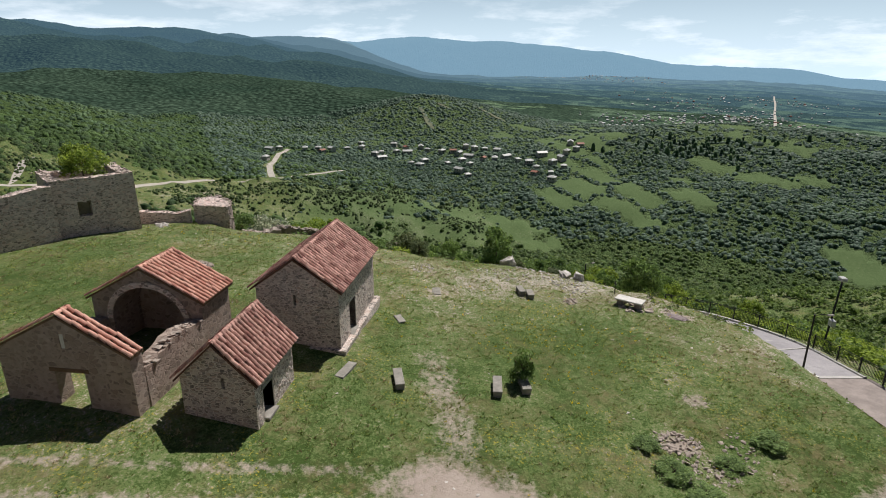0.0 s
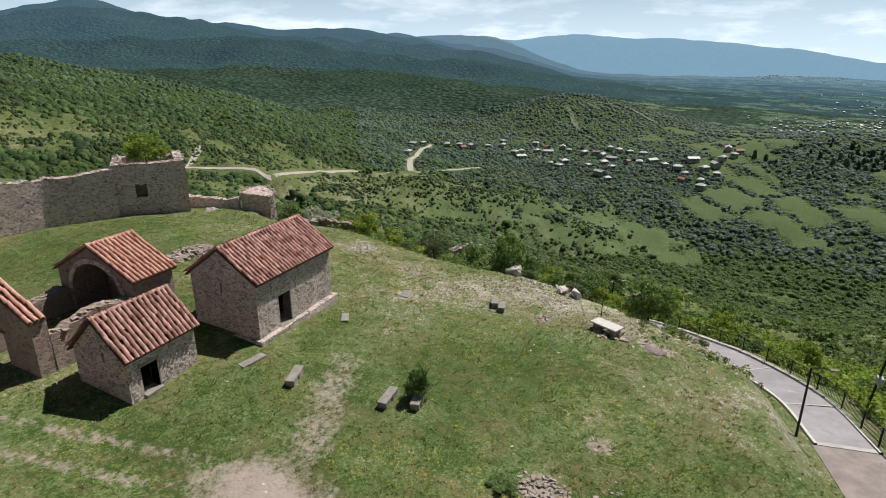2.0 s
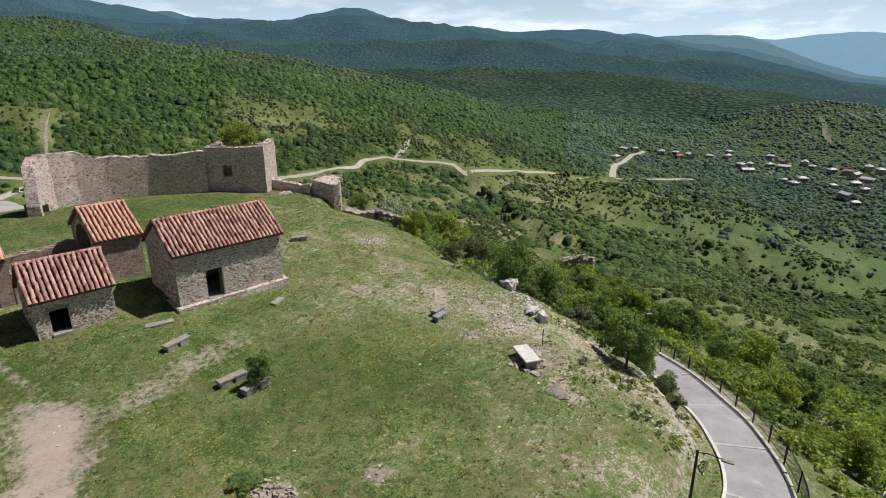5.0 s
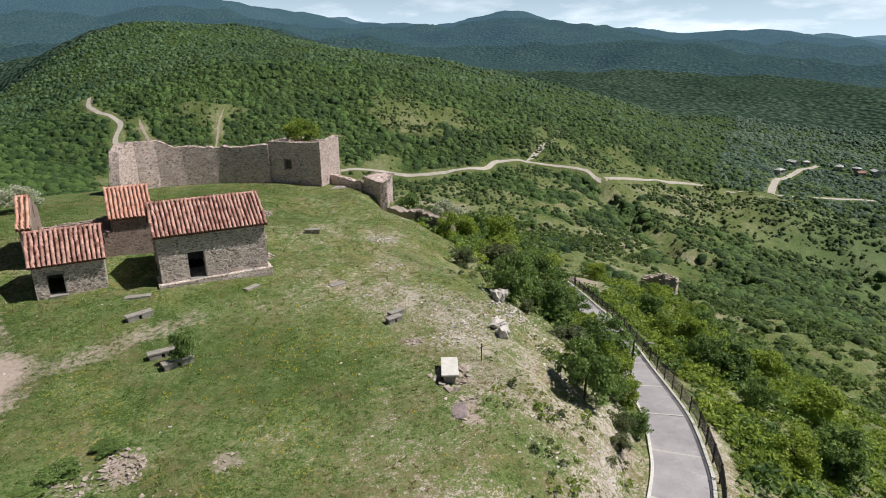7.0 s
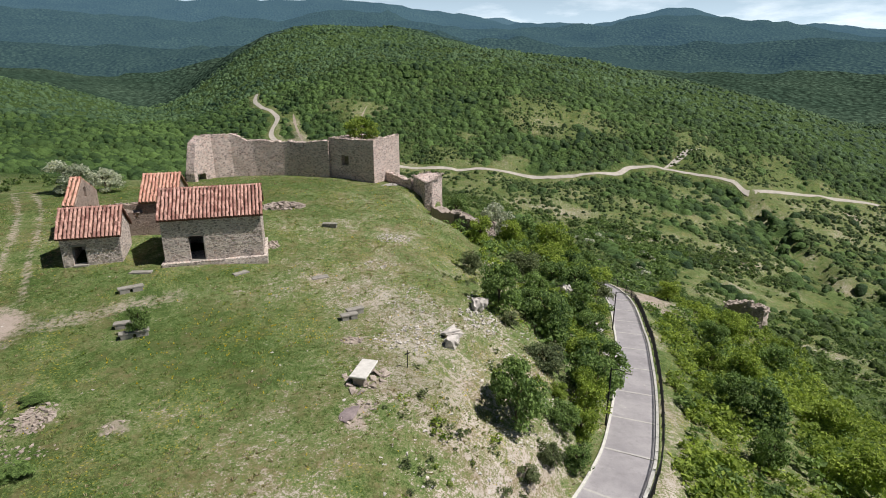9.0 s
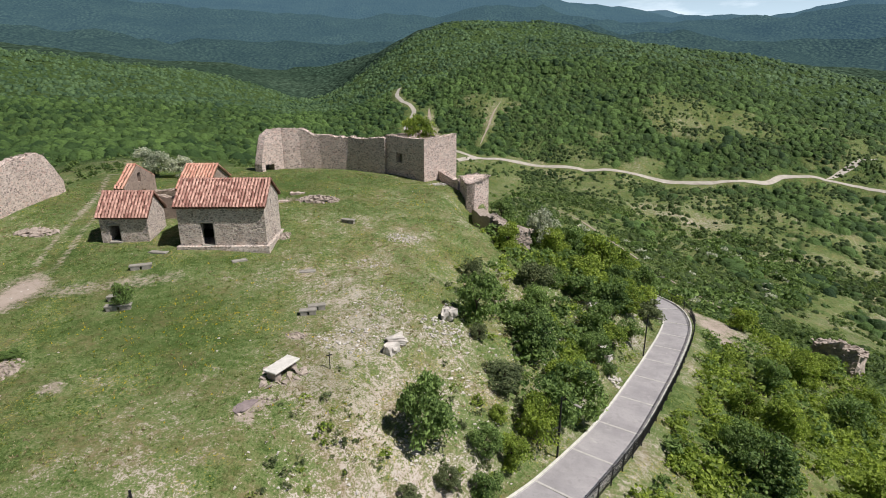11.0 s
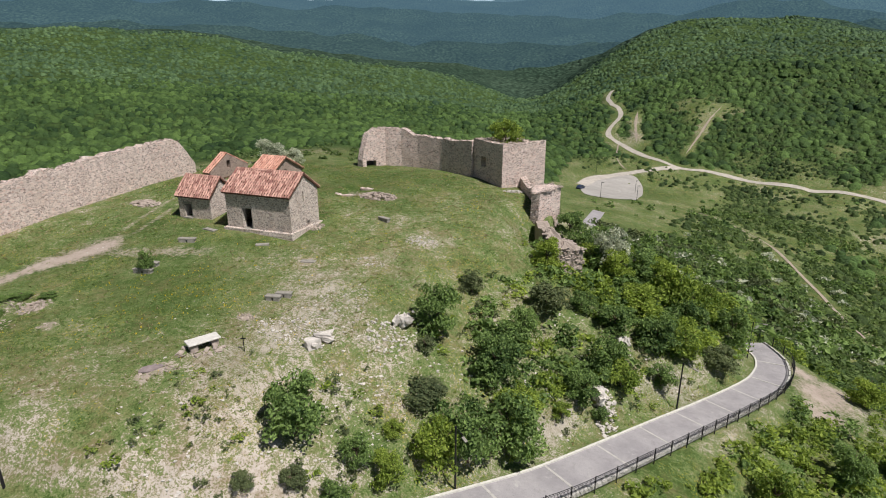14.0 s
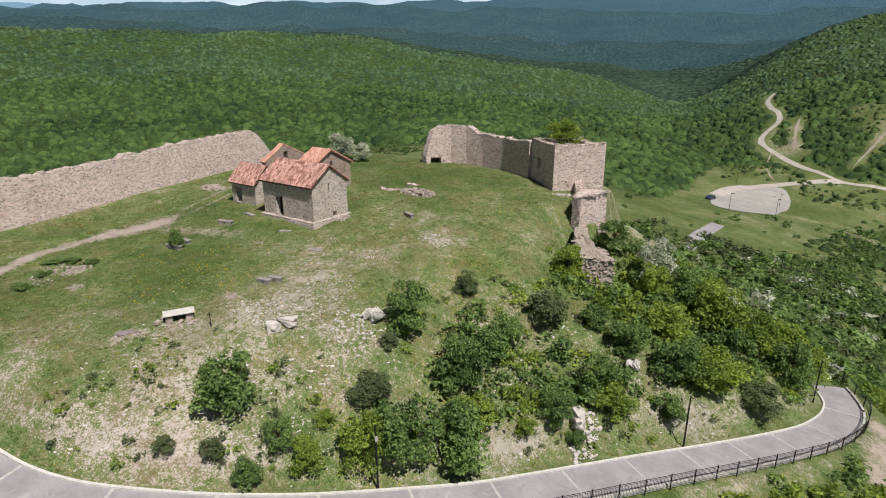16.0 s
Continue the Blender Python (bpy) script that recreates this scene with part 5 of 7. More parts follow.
def stone_house(name, label, x0, x1, y0, y1, z_eave, y_ridge, z_ridge, doors, west, east, tile, single_south, single_north, wall=STONE_WARM, thick=0.5, z0=-0.7, over=0.2, end=0.18, stones=(0, 0, 0)):
    """A small gabled stone building with a tiled roof. Ridge along x. doors: openings in the south wall; west, east: in the end walls."""
    house = thing(name, label, "chapel")
    bm = bmesh.new()
    wall_with_openings(bm, "x", x0, x1, y0, thick, z0, z_eave, doors)
    south = part("south_wall", bm, wall, house)
    bm = bmesh.new()
    wall_with_openings(bm, "x", x0, x1, y1 - thick, thick, z0, z_eave)
    part("north_wall", bm, wall, house)
    ends = []
    for nm, x, holes in (("west_wall", x0, west), ("east_wall", x1 - thick, east)):
        bm = bmesh.new()
        low = [h for h in holes]
        wall_with_openings(bm, "y", y0 + thick, y1 - thick, x, thick, z0, z_eave, low)
        gable(bm, x, x + thick, y0, y1, z_eave, y_ridge, z_ridge - 0.1)
        ends.append(part(nm, bm, wall, house))
    bm = bmesh.new()
    lo_a, lo_b = roof_deck(bm, x0 - end, x1 + end, y0, y1, z_eave + 0.03, y_ridge, z_ridge, over)
    roof = part("roof", bm, plain("clay roof bed", (0.13, 0.065, 0.045), 0.95, vary=0.4), house)
    tile_slope(roof, tile, x0 - end - 0.03, x1 + end + 0.03, (y0 - over - 0.05, lo_a + 0.0), (y_ridge, z_ridge), 5, single_south)
    tile_slope(roof, tile, x0 - end - 0.03, x1 + end + 0.03, (y1 + over + 0.05, lo_b + 0.0), (y_ridge, z_ridge), 6, single_north)
    ridge_row(roof, tile, x0 - end, x1 + end, y_ridge, z_ridge + 0.02, 7)
    for p, q, lo, hi in doors:
        bm = bmesh.new()
        box(bm, p - 0.12, q + 0.12, y0 - 0.03, y0 + 0.3, hi, hi + 0.16, 0.02)
        part("lintel", bm, BENCH_STONE, house)
        bm = bmesh.new()
        box(bm, q, q + 0.1, y0 - 0.02, y0 + thick, lo, hi, 0.015)
        part("jamb", bm, BENCH_STONE, house)
        bm = bmesh.new()
        box(bm, p - 0.05, q + 0.08, y0 - 0.2, y0 + 0.3, lo - 0.12, lo + 0.02, 0.02)
        part("doorstep", bm, BENCH_STONE, house)
    bm = bmesh.new()
    box(bm, x0 + thick, x1 - thick, y0 + thick, y1 - thick, -0.12, -0.06)
    part("earth_floor", bm, DARK, house)
    top = lambda u: z_eave + (z_ridge - z_eave) * (1 - abs(u - y_ridge) / ((y1 - y0) / 2))
    if stones[0]:
        face_stones(south, None, "y", y0, -1, x0, x1, -0.3, z_eave - 0.1, stones[0], 11, doors)
    if stones[1]:
        face_stones(ends[0], None, "x", x0, -1, y0, y1, -0.3, z_ridge - 0.3, stones[1], 12, west, gable_top=top)
    if stones[2]:
        face_stones(ends[1], None, "x", x1, 1, y0, y1, -0.3, z_ridge - 0.3, stones[2], 13, east, gable_top=top)
    return house


for m in STONES:
    m.materials.append(RUBBLE)
chapel = stone_house("chapel", "small gabled stone chapel with an old red clay tile roof", 0.12, 6.98, 0.1, 4.5, 3.42, 2.3, 5.0,
                     [(1.85, 2.85, 0.1, 1.95)], [(2.36, 2.5, 2.4, 3.0)], [(2.08, 2.26, 2.5, 3.4), (2.55, 3.0, 0.12, 0.62)], TILE_OLD, True, False, over=0.24, stones=(110, 100, 85))
bm = bmesh.new()
box(bm, -0.12, 7.22, -0.22, 4.72, -0.9, 0.12, 0.03)
bmesh.ops.subdivide_edges(bm, edges=bm.edges[:], cuts=6, use_grid_fill=True)
roughen(bm, 0.07, 0.35)
part("plinth", bm, STONE_WARM, chapel)
small = stone_house("oratory", "small low stone oratory with a red clay tile roof", -6.8, -2.95, 1.45, 4.65, 2.24, 3.0, 3.82,
                    [(-6.12, -5.25, 0.05, 1.4)], [(2.7, 2.86, 1.75, 2.24)], [], TILE_OLD, True, True, over=0.2, stones=(70, 70, 60))

# roofless hall church: west gable front, side walls, vaulted east bay
hall = thing("hall_church", "roofless ruined stone hall with tiled west gable and vaulted east bay", "ruined church")


def arch_band(bm, inner, outer, x0, x1):
    """A solid band between two equally long outlines of (y, z)."""
    rows = [[bm.verts.new((x, y, z)) for y, z in line] for x in (x0, x1) for line in (inner, outer)]
    for k in range(len(inner) - 1):
        for p, q in ((0, 1), (1, 3), (3, 2), (2, 0)):
            bm.faces.new((rows[p][k], rows[p][k + 1], rows[q][k + 1], rows[q][k]))
    for k in (0, len(inner) - 1):
        bm.faces.new((rows[0][k], rows[1][k], rows[3][k], rows[2][k]))


def arc(ya, yb, spring, crown, n):
    return [((ya + yb) / 2 - math.cos(math.pi * k / n) * (yb - ya) / 2, spring + math.sin(math.pi * k / n) * (crown - spring)) for k in range(n + 1)]


def arch_wall(bm, x0, x1, y0, y1, z0, z_eave, y_ridge, z_ridge, ya, yb, spring, crown, n=16):
    """A gabled wall across y with a round-arched opening from ya to yb."""
    top = [(y0 + (y1 - y0) * k / n, z_eave + (z_ridge - z_eave) * (1 - abs(2 * k / n - 1))) for k in range(n + 1)]
    arch_band(bm, [(ya, z0)] + arc(ya, yb, spring, crown, n) + [(yb, z0)], [(y0, z0)] + top + [(y1, z0)], x0, x1)


bm = bmesh.new()
wall_with_openings(bm, "y", 6.15, 12.0, -7.55, 0.75, -0.3, 3.42, [(8.25, 9.6, -0.3, 2.45)])
pierced_gable(bm, -7.55, -7.25, 6.15, 12.0, 3.42, 8.95, 4.95, 8.86, 9.06, 3.5, 4.15)
pierced_gable(bm, -7.25, -6.8, 6.15, 12.0, 3.42, 8.95, 4.95, 8.66, 9.26, 3.44, 4.3)
front = part("west_front", bm, PLASTER, hall)
bm = bmesh.new()
box(bm, -7.58, -6.77, 8.05, 9.8, 2.45, 2.62, 0.01)
part("door_lintel", bm, WOOD, hall)
bm = bmesh.new()
lo_a, lo_b = roof_deck(bm, -7.68, -6.86, 6.15, 12.0, 3.45, 8.95, 5.0, 0.15)
front_roof = part("gable_roof", bm, WOOD, hall)
tile_slope(front_roof, TILE_NEW, -7.72, -6.84, (6.0, lo_a), (8.95, 5.0), 15)
tile_slope(front_roof, TILE_NEW, -7.72, -6.84, (12.15, lo_b), (8.95, 5.0), 16)
ridge_row(front_roof, TILE_NEW, -7.68, -6.86, 8.95, 5.02, 17)
bm = bmesh.new()
arch_wall(bm, -2.2, -0.1, 6.15, 11.95, -0.3, 3.42, 9.05, 4.95, 7.15, 10.95, 2.2, 3.95)
bay = part("vaulted_bay", bm, PLASTER, hall)
bm = bmesh.new()
arch_band(bm, arc(7.12, 10.98, 2.2, 3.97, 18), arc(6.85, 11.25, 2.2, 4.25, 18), -2.25, -2.0)
part("arch_ring", bm, STONE_FORT, hall, "ring of cut stones round the arch")
# pale slab plugs the slit; its colour stands for light coming through
bm = bmesh.new()
box(bm, -7.52, -7.36, 8.86, 9.06, 3.5, 4.15)
part("slit_window", bm, SLAB_STONE, hall, "narrow pale slab filling the slit window, standing for its light")
bm = bmesh.new()
box(bm, -0.1, 0.36, 6.15, 11.95, -0.3, 3.0)
pierced_gable(bm, -0.1, 0.36, 6.15, 11.95, 3.0, 9.05, 4.95, 8.87, 9.23, 3.1, 3.8, 3.42)
part("bay_east_wall", bm, PLASTER, hall)
bm = bmesh.new()
lo_a, lo_b = roof_deck(bm, -2.35, 0.55, 6.15, 11.95, 3.45, 9.05, 5.0, 0.2)
bay_roof = part("bay_roof", bm, WOOD, hall)
tile_slope(bay_roof, TILE_NEW, -2.4, 0.58, (5.95, lo_a), (9.05, 5.0), 18)
tile_slope(bay_roof, TILE_NEW, -2.4, 0.58, (12.15, lo_b), (9.05, 5.0), 19)
ridge_row(bay_roof, TILE_NEW, -2.35, 0.55, 9.05, 5.02, 20)
for nm, path, tops, seed in (("nave_wall", [(-6.8, 6.5), (-2.2, 6.5)], [(0, 2.5), (0.15, 2.35), (0.3, 2.6), (0.5, 2.75), (0.8, 2.55), (1, 2.5)], 51), ("nave_wall", [(-6.8, 11.6), (-2.2, 11.6)], [(0, 2.0), (0.5, 2.1), (1, 2.3)], 52)):
    bm, mid, crest = ruin_wall(path, 0.72, tops, seed=seed, ragged=0.12, bury=-0.3)
    nave = part(nm, bm, PLASTER, hall)
    coping("coping_stones", mid, crest, 0.72, nave, seed, 0.28)
bm = bmesh.new()
box(bm, -6.8, -0.1, 6.85, 11.25, 0.2, 0.42)
part("earth_floor", bm, plain("trodden earth floor", (0.25, 0.2, 0.15), 0.95), hall)


# ---- plants ----
def leaf_cloud(seed, blobs, leaves, leaf=0.2, tall=1.0, spread=0.62, low=-0.25):
    """A crown about 1 in radius: leaf cards over several overlapping clumps. Gives verts and tris."""
    rnd = np.random.RandomState(seed)
    vs = []
    for b in range(blobs):
        a, h = rnd.rand() * 6.283, rnd.uniform(low, 0.75)
        reach = spread * math.sqrt(rnd.rand()) * math.sqrt(max(0.15, 1 - max(h, 0) ** 2))
        c = np.array([math.cos(a) * reach, math.sin(a) * reach, h * tall * 0.8])
        r = rnd.uniform(0.2, 0.45)
        n = rnd.normal(size=(leaves, 3))
        n /= np.linalg.norm(n, axis=1)[:, None]
        n[:, 2] = np.abs(n[:, 2]) * 0.9 + n[:, 2] * 0.1
        p = c + n * r * rnd.uniform(0.55, 1.08, (leaves, 1))
        f = n * 0.55 + (0, 0, 0.3) + rnd.normal(size=(leaves, 3)) * 0.55
        f /= np.linalg.norm(f, axis=1)[:, None]
        t = np.cross(f, rnd.normal(size=(leaves, 3)))
        t /= np.linalg.norm(t, axis=1)[:, None]
        s = np.cross(f, t)
        k = leaf * rnd.uniform(0.6, 1.3, (leaves, 1))
        quad = np.stack([p - t * k, p + s * k * 0.55 + f * k * 0.15, p + t * k, p - s * k * 0.55 + f * k * 0.15], 1)
        vs.append(quad.reshape(-1, 3))
    v = np.concatenate(vs)
    q = np.arange(len(v)).reshape(-1, 4)
    return v, np.concatenate([q[:, [0, 1, 2]], q[:, [0, 2, 3]]])


CROWNS = [leaf_cloud(k, 34, 120, 0.066, 1.0, 0.84, -0.9) for k in range(6)]
MIDS = [leaf_cloud(60 + k, 8, 7, 0.27, 0.9, 0.78) for k in range(6)]
TUFTS = [leaf_cloud(40 + k, 5, 18, 0.15, 0.7, 0.75) for k in range(4)]


def trunk_mesh(seed, high, limbs=5):
    rnd = random.Random(seed)
    bm = bmesh.new()

    def limb(a, b, ra, rb):
        a, b = Vector(a), Vector(b)
        d = (b - a).normalized()
        x = d.orthogonal().normalized()
        y = d.cross(x)
        rows = [[bm.verts.new(p + (x * math.cos(k * 1.0472) + y * math.sin(k * 1.0472)) * r) for k in range(6)] for p, r in ((a, ra), (b, rb))]
        for k in range(6):
            bm.faces.new((rows[0][k], rows[0][(k + 1) % 6], rows[1][(k + 1) % 6], rows[1][k]))

    fork = (rnd.uniform(-0.08, 0.08), rnd.uniform(-0.08, 0.08), high * 0.45)
    limb((0, 0, -0.3), fork, 0.09, 0.06)
    for k in range(limbs):
        a = 6.283 * k / limbs + rnd.random()
        limb(fork, (math.cos(a) * high * 0.3, math.sin(a) * high * 0.3, high * rnd.uniform(0.75, 0.95)), 0.045, 0.015)
    return bm


TREE_KINDS = {}


def tree(x, y, radius, high, look_, seed, label, name="tree", group="", z=None):
    """A small broadleaf tree or shrub: a forked trunk and a crown of leaf clumps."""
    z = ground_at(x, y) if z is None else z
    key = (look_, seed % 6)
    if key not in TREE_KINDS:
        v, t = CROWNS[seed % 6]
        TREE_KINDS[key] = mesh_of("crown", v, t, LEAF[look_])
    ob = thing(name, label, "tree" if name == "tree" else "shrub", (x, y, z), seed * 47 % 360, group)
    bm = trunk_mesh(seed, high)
    part("trunk", bm, BARK, ob)
    crown = part("crown", TREE_KINDS[key], None, ob)
    crown.matrix_basis = Matrix.LocRotScale((0, 0, high * 0.54), None, (radius * (0.86 + 0.26 * (seed * 0.618 % 1)), radius * (1.1 - 0.24 * (seed * 0.381 % 1)), high * 0.6))
    return ob


BANK_BUSHES = [(19.8, -18.7, 1.75, 3.4, 0), (23.0, -17.9, 0.9, 1.6, 0), (24.6, -17.5, 1.1, 1.9, 1), (22.9, -20.1, 0.8, 1.6, 0), (20.9, -20.8, 0.7, 1.2, 2), (19.0, -22.3, 0.7, 0.9, 2), (24.0, -15.5, 0.6, 0.9, 1),
               (24.7, -12.2, 1.5, 1.4, 2), (26.4, -15.0, 1.3, 2.9, 1), (27.7, -13.2, 1.8, 3.6, 0), (29.7, -10.5, 2.2, 3.7, 0), (29.6, -8.6, 1.5, 2.2, 1), (32.0, -5.9, 0.8, 1.1, 1), (34.4, -3.4, 0.8, 1.0, 0)]
UPPER_BUSHES = [(23.3, -6.9, 1.55, 3.5, 0), (23.3, -8.9, 0.7, 1.0, 2), (27.6, -6.8, 1.5, 3.3, 0), (27.8, -3.2, 1.6, 2.1, 0), (28.3, -2.0, 1.4, 2.8, 0), (29.1, 2.8, 1.6, 2.7, 2), (27.7, 10.0, 1.4, 3.0, 1), (23.5, 0.2, 0.9, 1.7, 2),
                (33.1, -3.5, 1.4, 2.4, 0), (34.4, 0.3, 1.7, 3.2, 0), (35.5, 0.4, 1.5, 1.9, 1), (31.5, 6.7, 1.2, 1.8, 0), (34.4, 6.7, 1.9, 2.4, 0)]
BEND_BUSHES = [(37.9, 8.1, 2.0, 3.1, 0), (40.4, 9.7, 2.6, 3.4, 1), (38.5, 4.2, 1.3, 1.9, 0), (43.6, 12.8, 1.8, 2.3, 2), (45.2, 18.9, 1.9, 3.8, 0), (46.0, 24.0, 2.2, 3.7, 1), (38.8, 16.6, 2.4, 4.5, 1), (41.5, 18.2, 2.5, 3.9, 1),
               (36.0, 11.3, 2.1, 2.8, 1), (40.6, 15.2, 2.1, 2.8, 0), (43.6, 22.6, 2.4, 3.2, 1), (37.0, 21.0, 2.2, 3.4, 1), (33.6, 15.6, 1.8, 3.0, 1), (35.6, 17.6, 1.9, 3.2, 0)]
for k, (x, y, r, h, look_) in enumerate(BANK_BUSHES + UPPER_BUSHES + BEND_BUSHES):
    tree(x, y, r, h, look_, k, ("dense dark green", "bright yellow-green", "grey-green", "")[look_] + " bush on the stony slope above the road", "shrub", "bushes on the slope")
for k, (x, y, r, h, look_) in enumerate([(41.0, -11.6, 1.4, 2.8, 0), (46.2, -3.2, 1.4, 2.8, 1), (52.4, 3.2, 1.5, 2.8, 0), (57.0, 17.2, 1.6, 2.8, 1), (38.0, -18.6, 1.5, 3.0, 0), (32.0, -24.8, 1.4, 2.8, 1), (63.6, 4.6, 1.6, 2.8, 1), (61.2, 8.6, 1.3, 2.2, 1), (58.0, 7.0, 1.9, 3.2, 1),
                                           (48.2, -5.6, 2.0, 3.6, 1), (42.0, -13.2, 2.0, 3.4, 0), (58.6, 0.6, 2.2, 3.6, 0), (52.4, -11.4, 2.0, 3.4, 1), (45.4, -19.6, 2.1, 3.6, 1), (36.4, -25.2, 2.0, 3.4, 0), (60.6, 21.2, 2.2, 3.4, 0), (26.6, -30.4, 1.4, 2.6, 1)]):
    tree(x, y, r, h, look_, k + 30, ("tall dark green", "tall yellow-green")[look_] + " bush on the slope below the railing", "shrub", "bushes below the road")
tree(0.1, -9.3, 0.62, 1.75, 0, 3, "small dark green bush on a thin stem beside stone benches", "shrub")
for k, (x, y, r, h) in enumerate([(-5.3, -15.5, 0.85, 0.4), (-4.3, -18.0, 0.75, 0.35), (-6.4, -16.5, 0.7, 0.3), (-2.5, -20.3, 0.85, 0.45), (-3.6, -14.7, 0.6, 0.3)]):
    tree(x, y, r, h, 0, k + 80, "low dark green weed clump in a grassy hollow", "shrub", "weed clumps in the hollow")
tree(18.6, 28.6, 1.9, 3.3, 1, 1, "yellow-green bush growing inside the ruined tower", "shrub", z=4.3)
for k, (x, y, r, h, look_) in enumerate([(28.2, 20.0, 1.5, 3.0, 0), (29.6, 22.2, 1.7, 3.2, 0), (31.8, 24.0, 1.8, 3.4, 0), (34.0, 22.4, 1.6, 3.0, 1)]):
    tree(x, y, r, h, look_, k + 50, ("dense dark green", "bright yellow-green")[look_] + " bush on the slope below the bastion", "shrub", "bushes on the slope")
tree(-12.2, 23.4, 2.4, 3.2, 3, 2, "white-blossoming hawthorn behind the ruins", "tree")
tree(-9.2, 23.9, 1.6, 2.4, 3, 1, "white-blossoming hawthorn behind the ruins", "tree")
tree(32.9, 19.2, 2.3, 3.8, 3, 0, "pale blossoming hawthorn below the bastion", "tree")
tree(37.4, 25.6, 2.0, 3.4, 3, 3, "pale blossoming hawthorn below the bastion", "tree")


def spread(count, seed, az0, az1, r0, r1, power=0.5):
    rnd = np.random.RandomState(seed)
    az = np.radians(rnd.uniform(az0, az1, count))
    r = (r0 ** (1 / power) + rnd.rand(count) * (r1 ** (1 / power) - r0 ** (1 / power))) ** power
    return CENTRE[0] + r * np.sin(az), CENTRE[1] + r * np.cos(az), r, rnd


def thicket(name, label, count, seed, az, radii, templates, size, material, mask, squash=0.8, sink=0.15):
    x, y, r, rnd = spread(count, seed, *az, *radii)
    keep = rnd.rand(count) < mask(x, y, r)
    x, y, r = x[keep], y[keep], r[keep]
    n = len(x)
    s = size[0] + (size[1] - size[0]) * rnd.rand(n) ** 1.6
    sizes = np.stack([s, s * rnd.uniform(0.85, 1.15, n), s * squash * rnd.uniform(0.8, 1.25, n)], -1)
    z = height(x, y) + s * (squash * 0.35 - sink)
    me = scatter(templates, rnd.randint(0, len(templates), n), np.stack([x, y, z], -1), sizes, rnd.rand(n) * 6.28, material, name, len(templates[0][0]) < 100)
    return tagged(new(name, me), label, "bushes", kind="stuff")


def off_road(x, y):
    d, _ = foot_of(x, y)
    return (d < -ROAD_WIDTH - 1.7) * ease(0.75, 1.1, np.hypot((x - 53.2) / 5.0, (y - 16.5) / 6.5))


def under_road(x, y, r):
    return off_road(x, y) * (0.92 + 1.1 * rough(x, y, 7, 51)) * (1 - 0.2 * ease(64, 96, r))


THICK = [leaf_cloud(100 + k, 9, 17, 0.135, 0.9, 0.85) for k in range(6)]
thicket("thicket", "bright yellow-green bushes on the slope below the road", 3500, 61, (18, 182), (18, 60), THICK, (0.4, 1.8), LEAF[1], under_road)
thicket("thicket", "yellow-green bushes farther down the slope", 4200, 60, (18, 150), (56, 112), MIDS, (0.5, 1.7), SCRUB_LEAF, under_road)
thicket("thicket", "dark green bushes on the slope below the road", 750, 62, (16, 182), (18, 70), THICK, (0.6, 2.0), LEAF[0], under_road)


def on_bank(x, y, r):
    d, _ = foot_of(x, y)
    return (d > 0.9) * (d < 14) * (0.5 + 1.1 * rough(x, y, 4, 53)) * ease(9, 16, x) * (1 - 0.7 * ease(9, 14, d))


def bushy_bank(x, y, r):
    d, _ = foot_of(x, y)
    return (d > 2.8) * (d < 17) * (0.45 + 1.0 * rough(x, y, 5, 57)) * ease(-15, -6, y) * ease(22, 26, x) * (1 - ease(22, 30, y) * 0.5)


thicket("bushes", "dense green bushes on the slope above the road", 1700, 66, (30, 112), (14, 52), THICK, (0.45, 1.75), LEAF[0], bushy_bank, 0.9)
thicket("bushes", "yellow-green bushes on the slope above the road", 1700, 67, (30, 105), (16, 52), THICK, (0.45, 1.6), LEAF[1], bushy_bank, 0.9)
thicket("scrub", "low grey-green scrub on the stony slope above the road", 3600, 63, (30, 182), (8, 50), TUFTS, (0.14, 0.6), LEAF[2], on_bank, 0.8)
thicket("scrub", "fresh green scrub on the stony slope above the road", 2300, 64, (30, 182), (10, 50), TUFTS, (0.14, 0.75), LEAF[1], on_bank, 0.8)


def below_bastion(x, y, r):
    d, _ = foot_of(x, y)
    return (d > 1.5) * ease(29.5, 31.5, x) * ease(14.5, 17, y) * (0.6 + 1.0 * rough(x, y, 6, 59))


thicket("bushes", "dense green bushes on the slope below the bastion", 620, 68, (22, 62), (26, 54), THICK, (0.6, 1.9), LEAF[0], below_bastion, 0.9)
thicket("bushes", "yellow-green bushes on the slope below the bastion", 320, 69, (22, 62), (26, 54), THICK, (0.6, 1.7), LEAF[1], below_bastion, 0.9)


def weeds(x, y, r):
    d, _ = foot_of(x, y)
    return (d > 0.3) * (0.1 + 0.8 * (rough(x, y, 6, 55) > 0.25)) * (polyline_gap(x, y, TRACK) > 2) * ((np.abs(x - 3.5) > 4.6) | (np.abs(y - 2.3) > 3.2)) * ((np.abs(x + 4) > 6) | (np.abs(y - 7) > 7))


thicket("weeds", "small weeds and grass tufts in the meadow", 2200, 65, (-180, 180), (1, 45), TUFTS, (0.07, 0.2), LEAF[1], weeds, 0.7, 0.05)


def north_slope(x, y, r):
    d, _ = foot_of(x, y)
    return (d < 6) * np.clip(0.5 + 1.1 * rough(x, y, 9, 56), 0.05, 1) * clear_of_roads(x, y)


thicket("bushes", "dark and grey-green bushes on the slope north of the hilltop", 1500, 87, (0, 36), (44, 104), MIDS, (0.6, 2.0), LEAF[2], north_slope, 0.85)
thicket("bushes", "green bushes on the slope north of the hilltop", 1300, 88, (0, 36), (44, 104), MIDS, (0.6, 2.0), LEAF[0], north_slope, 0.85)


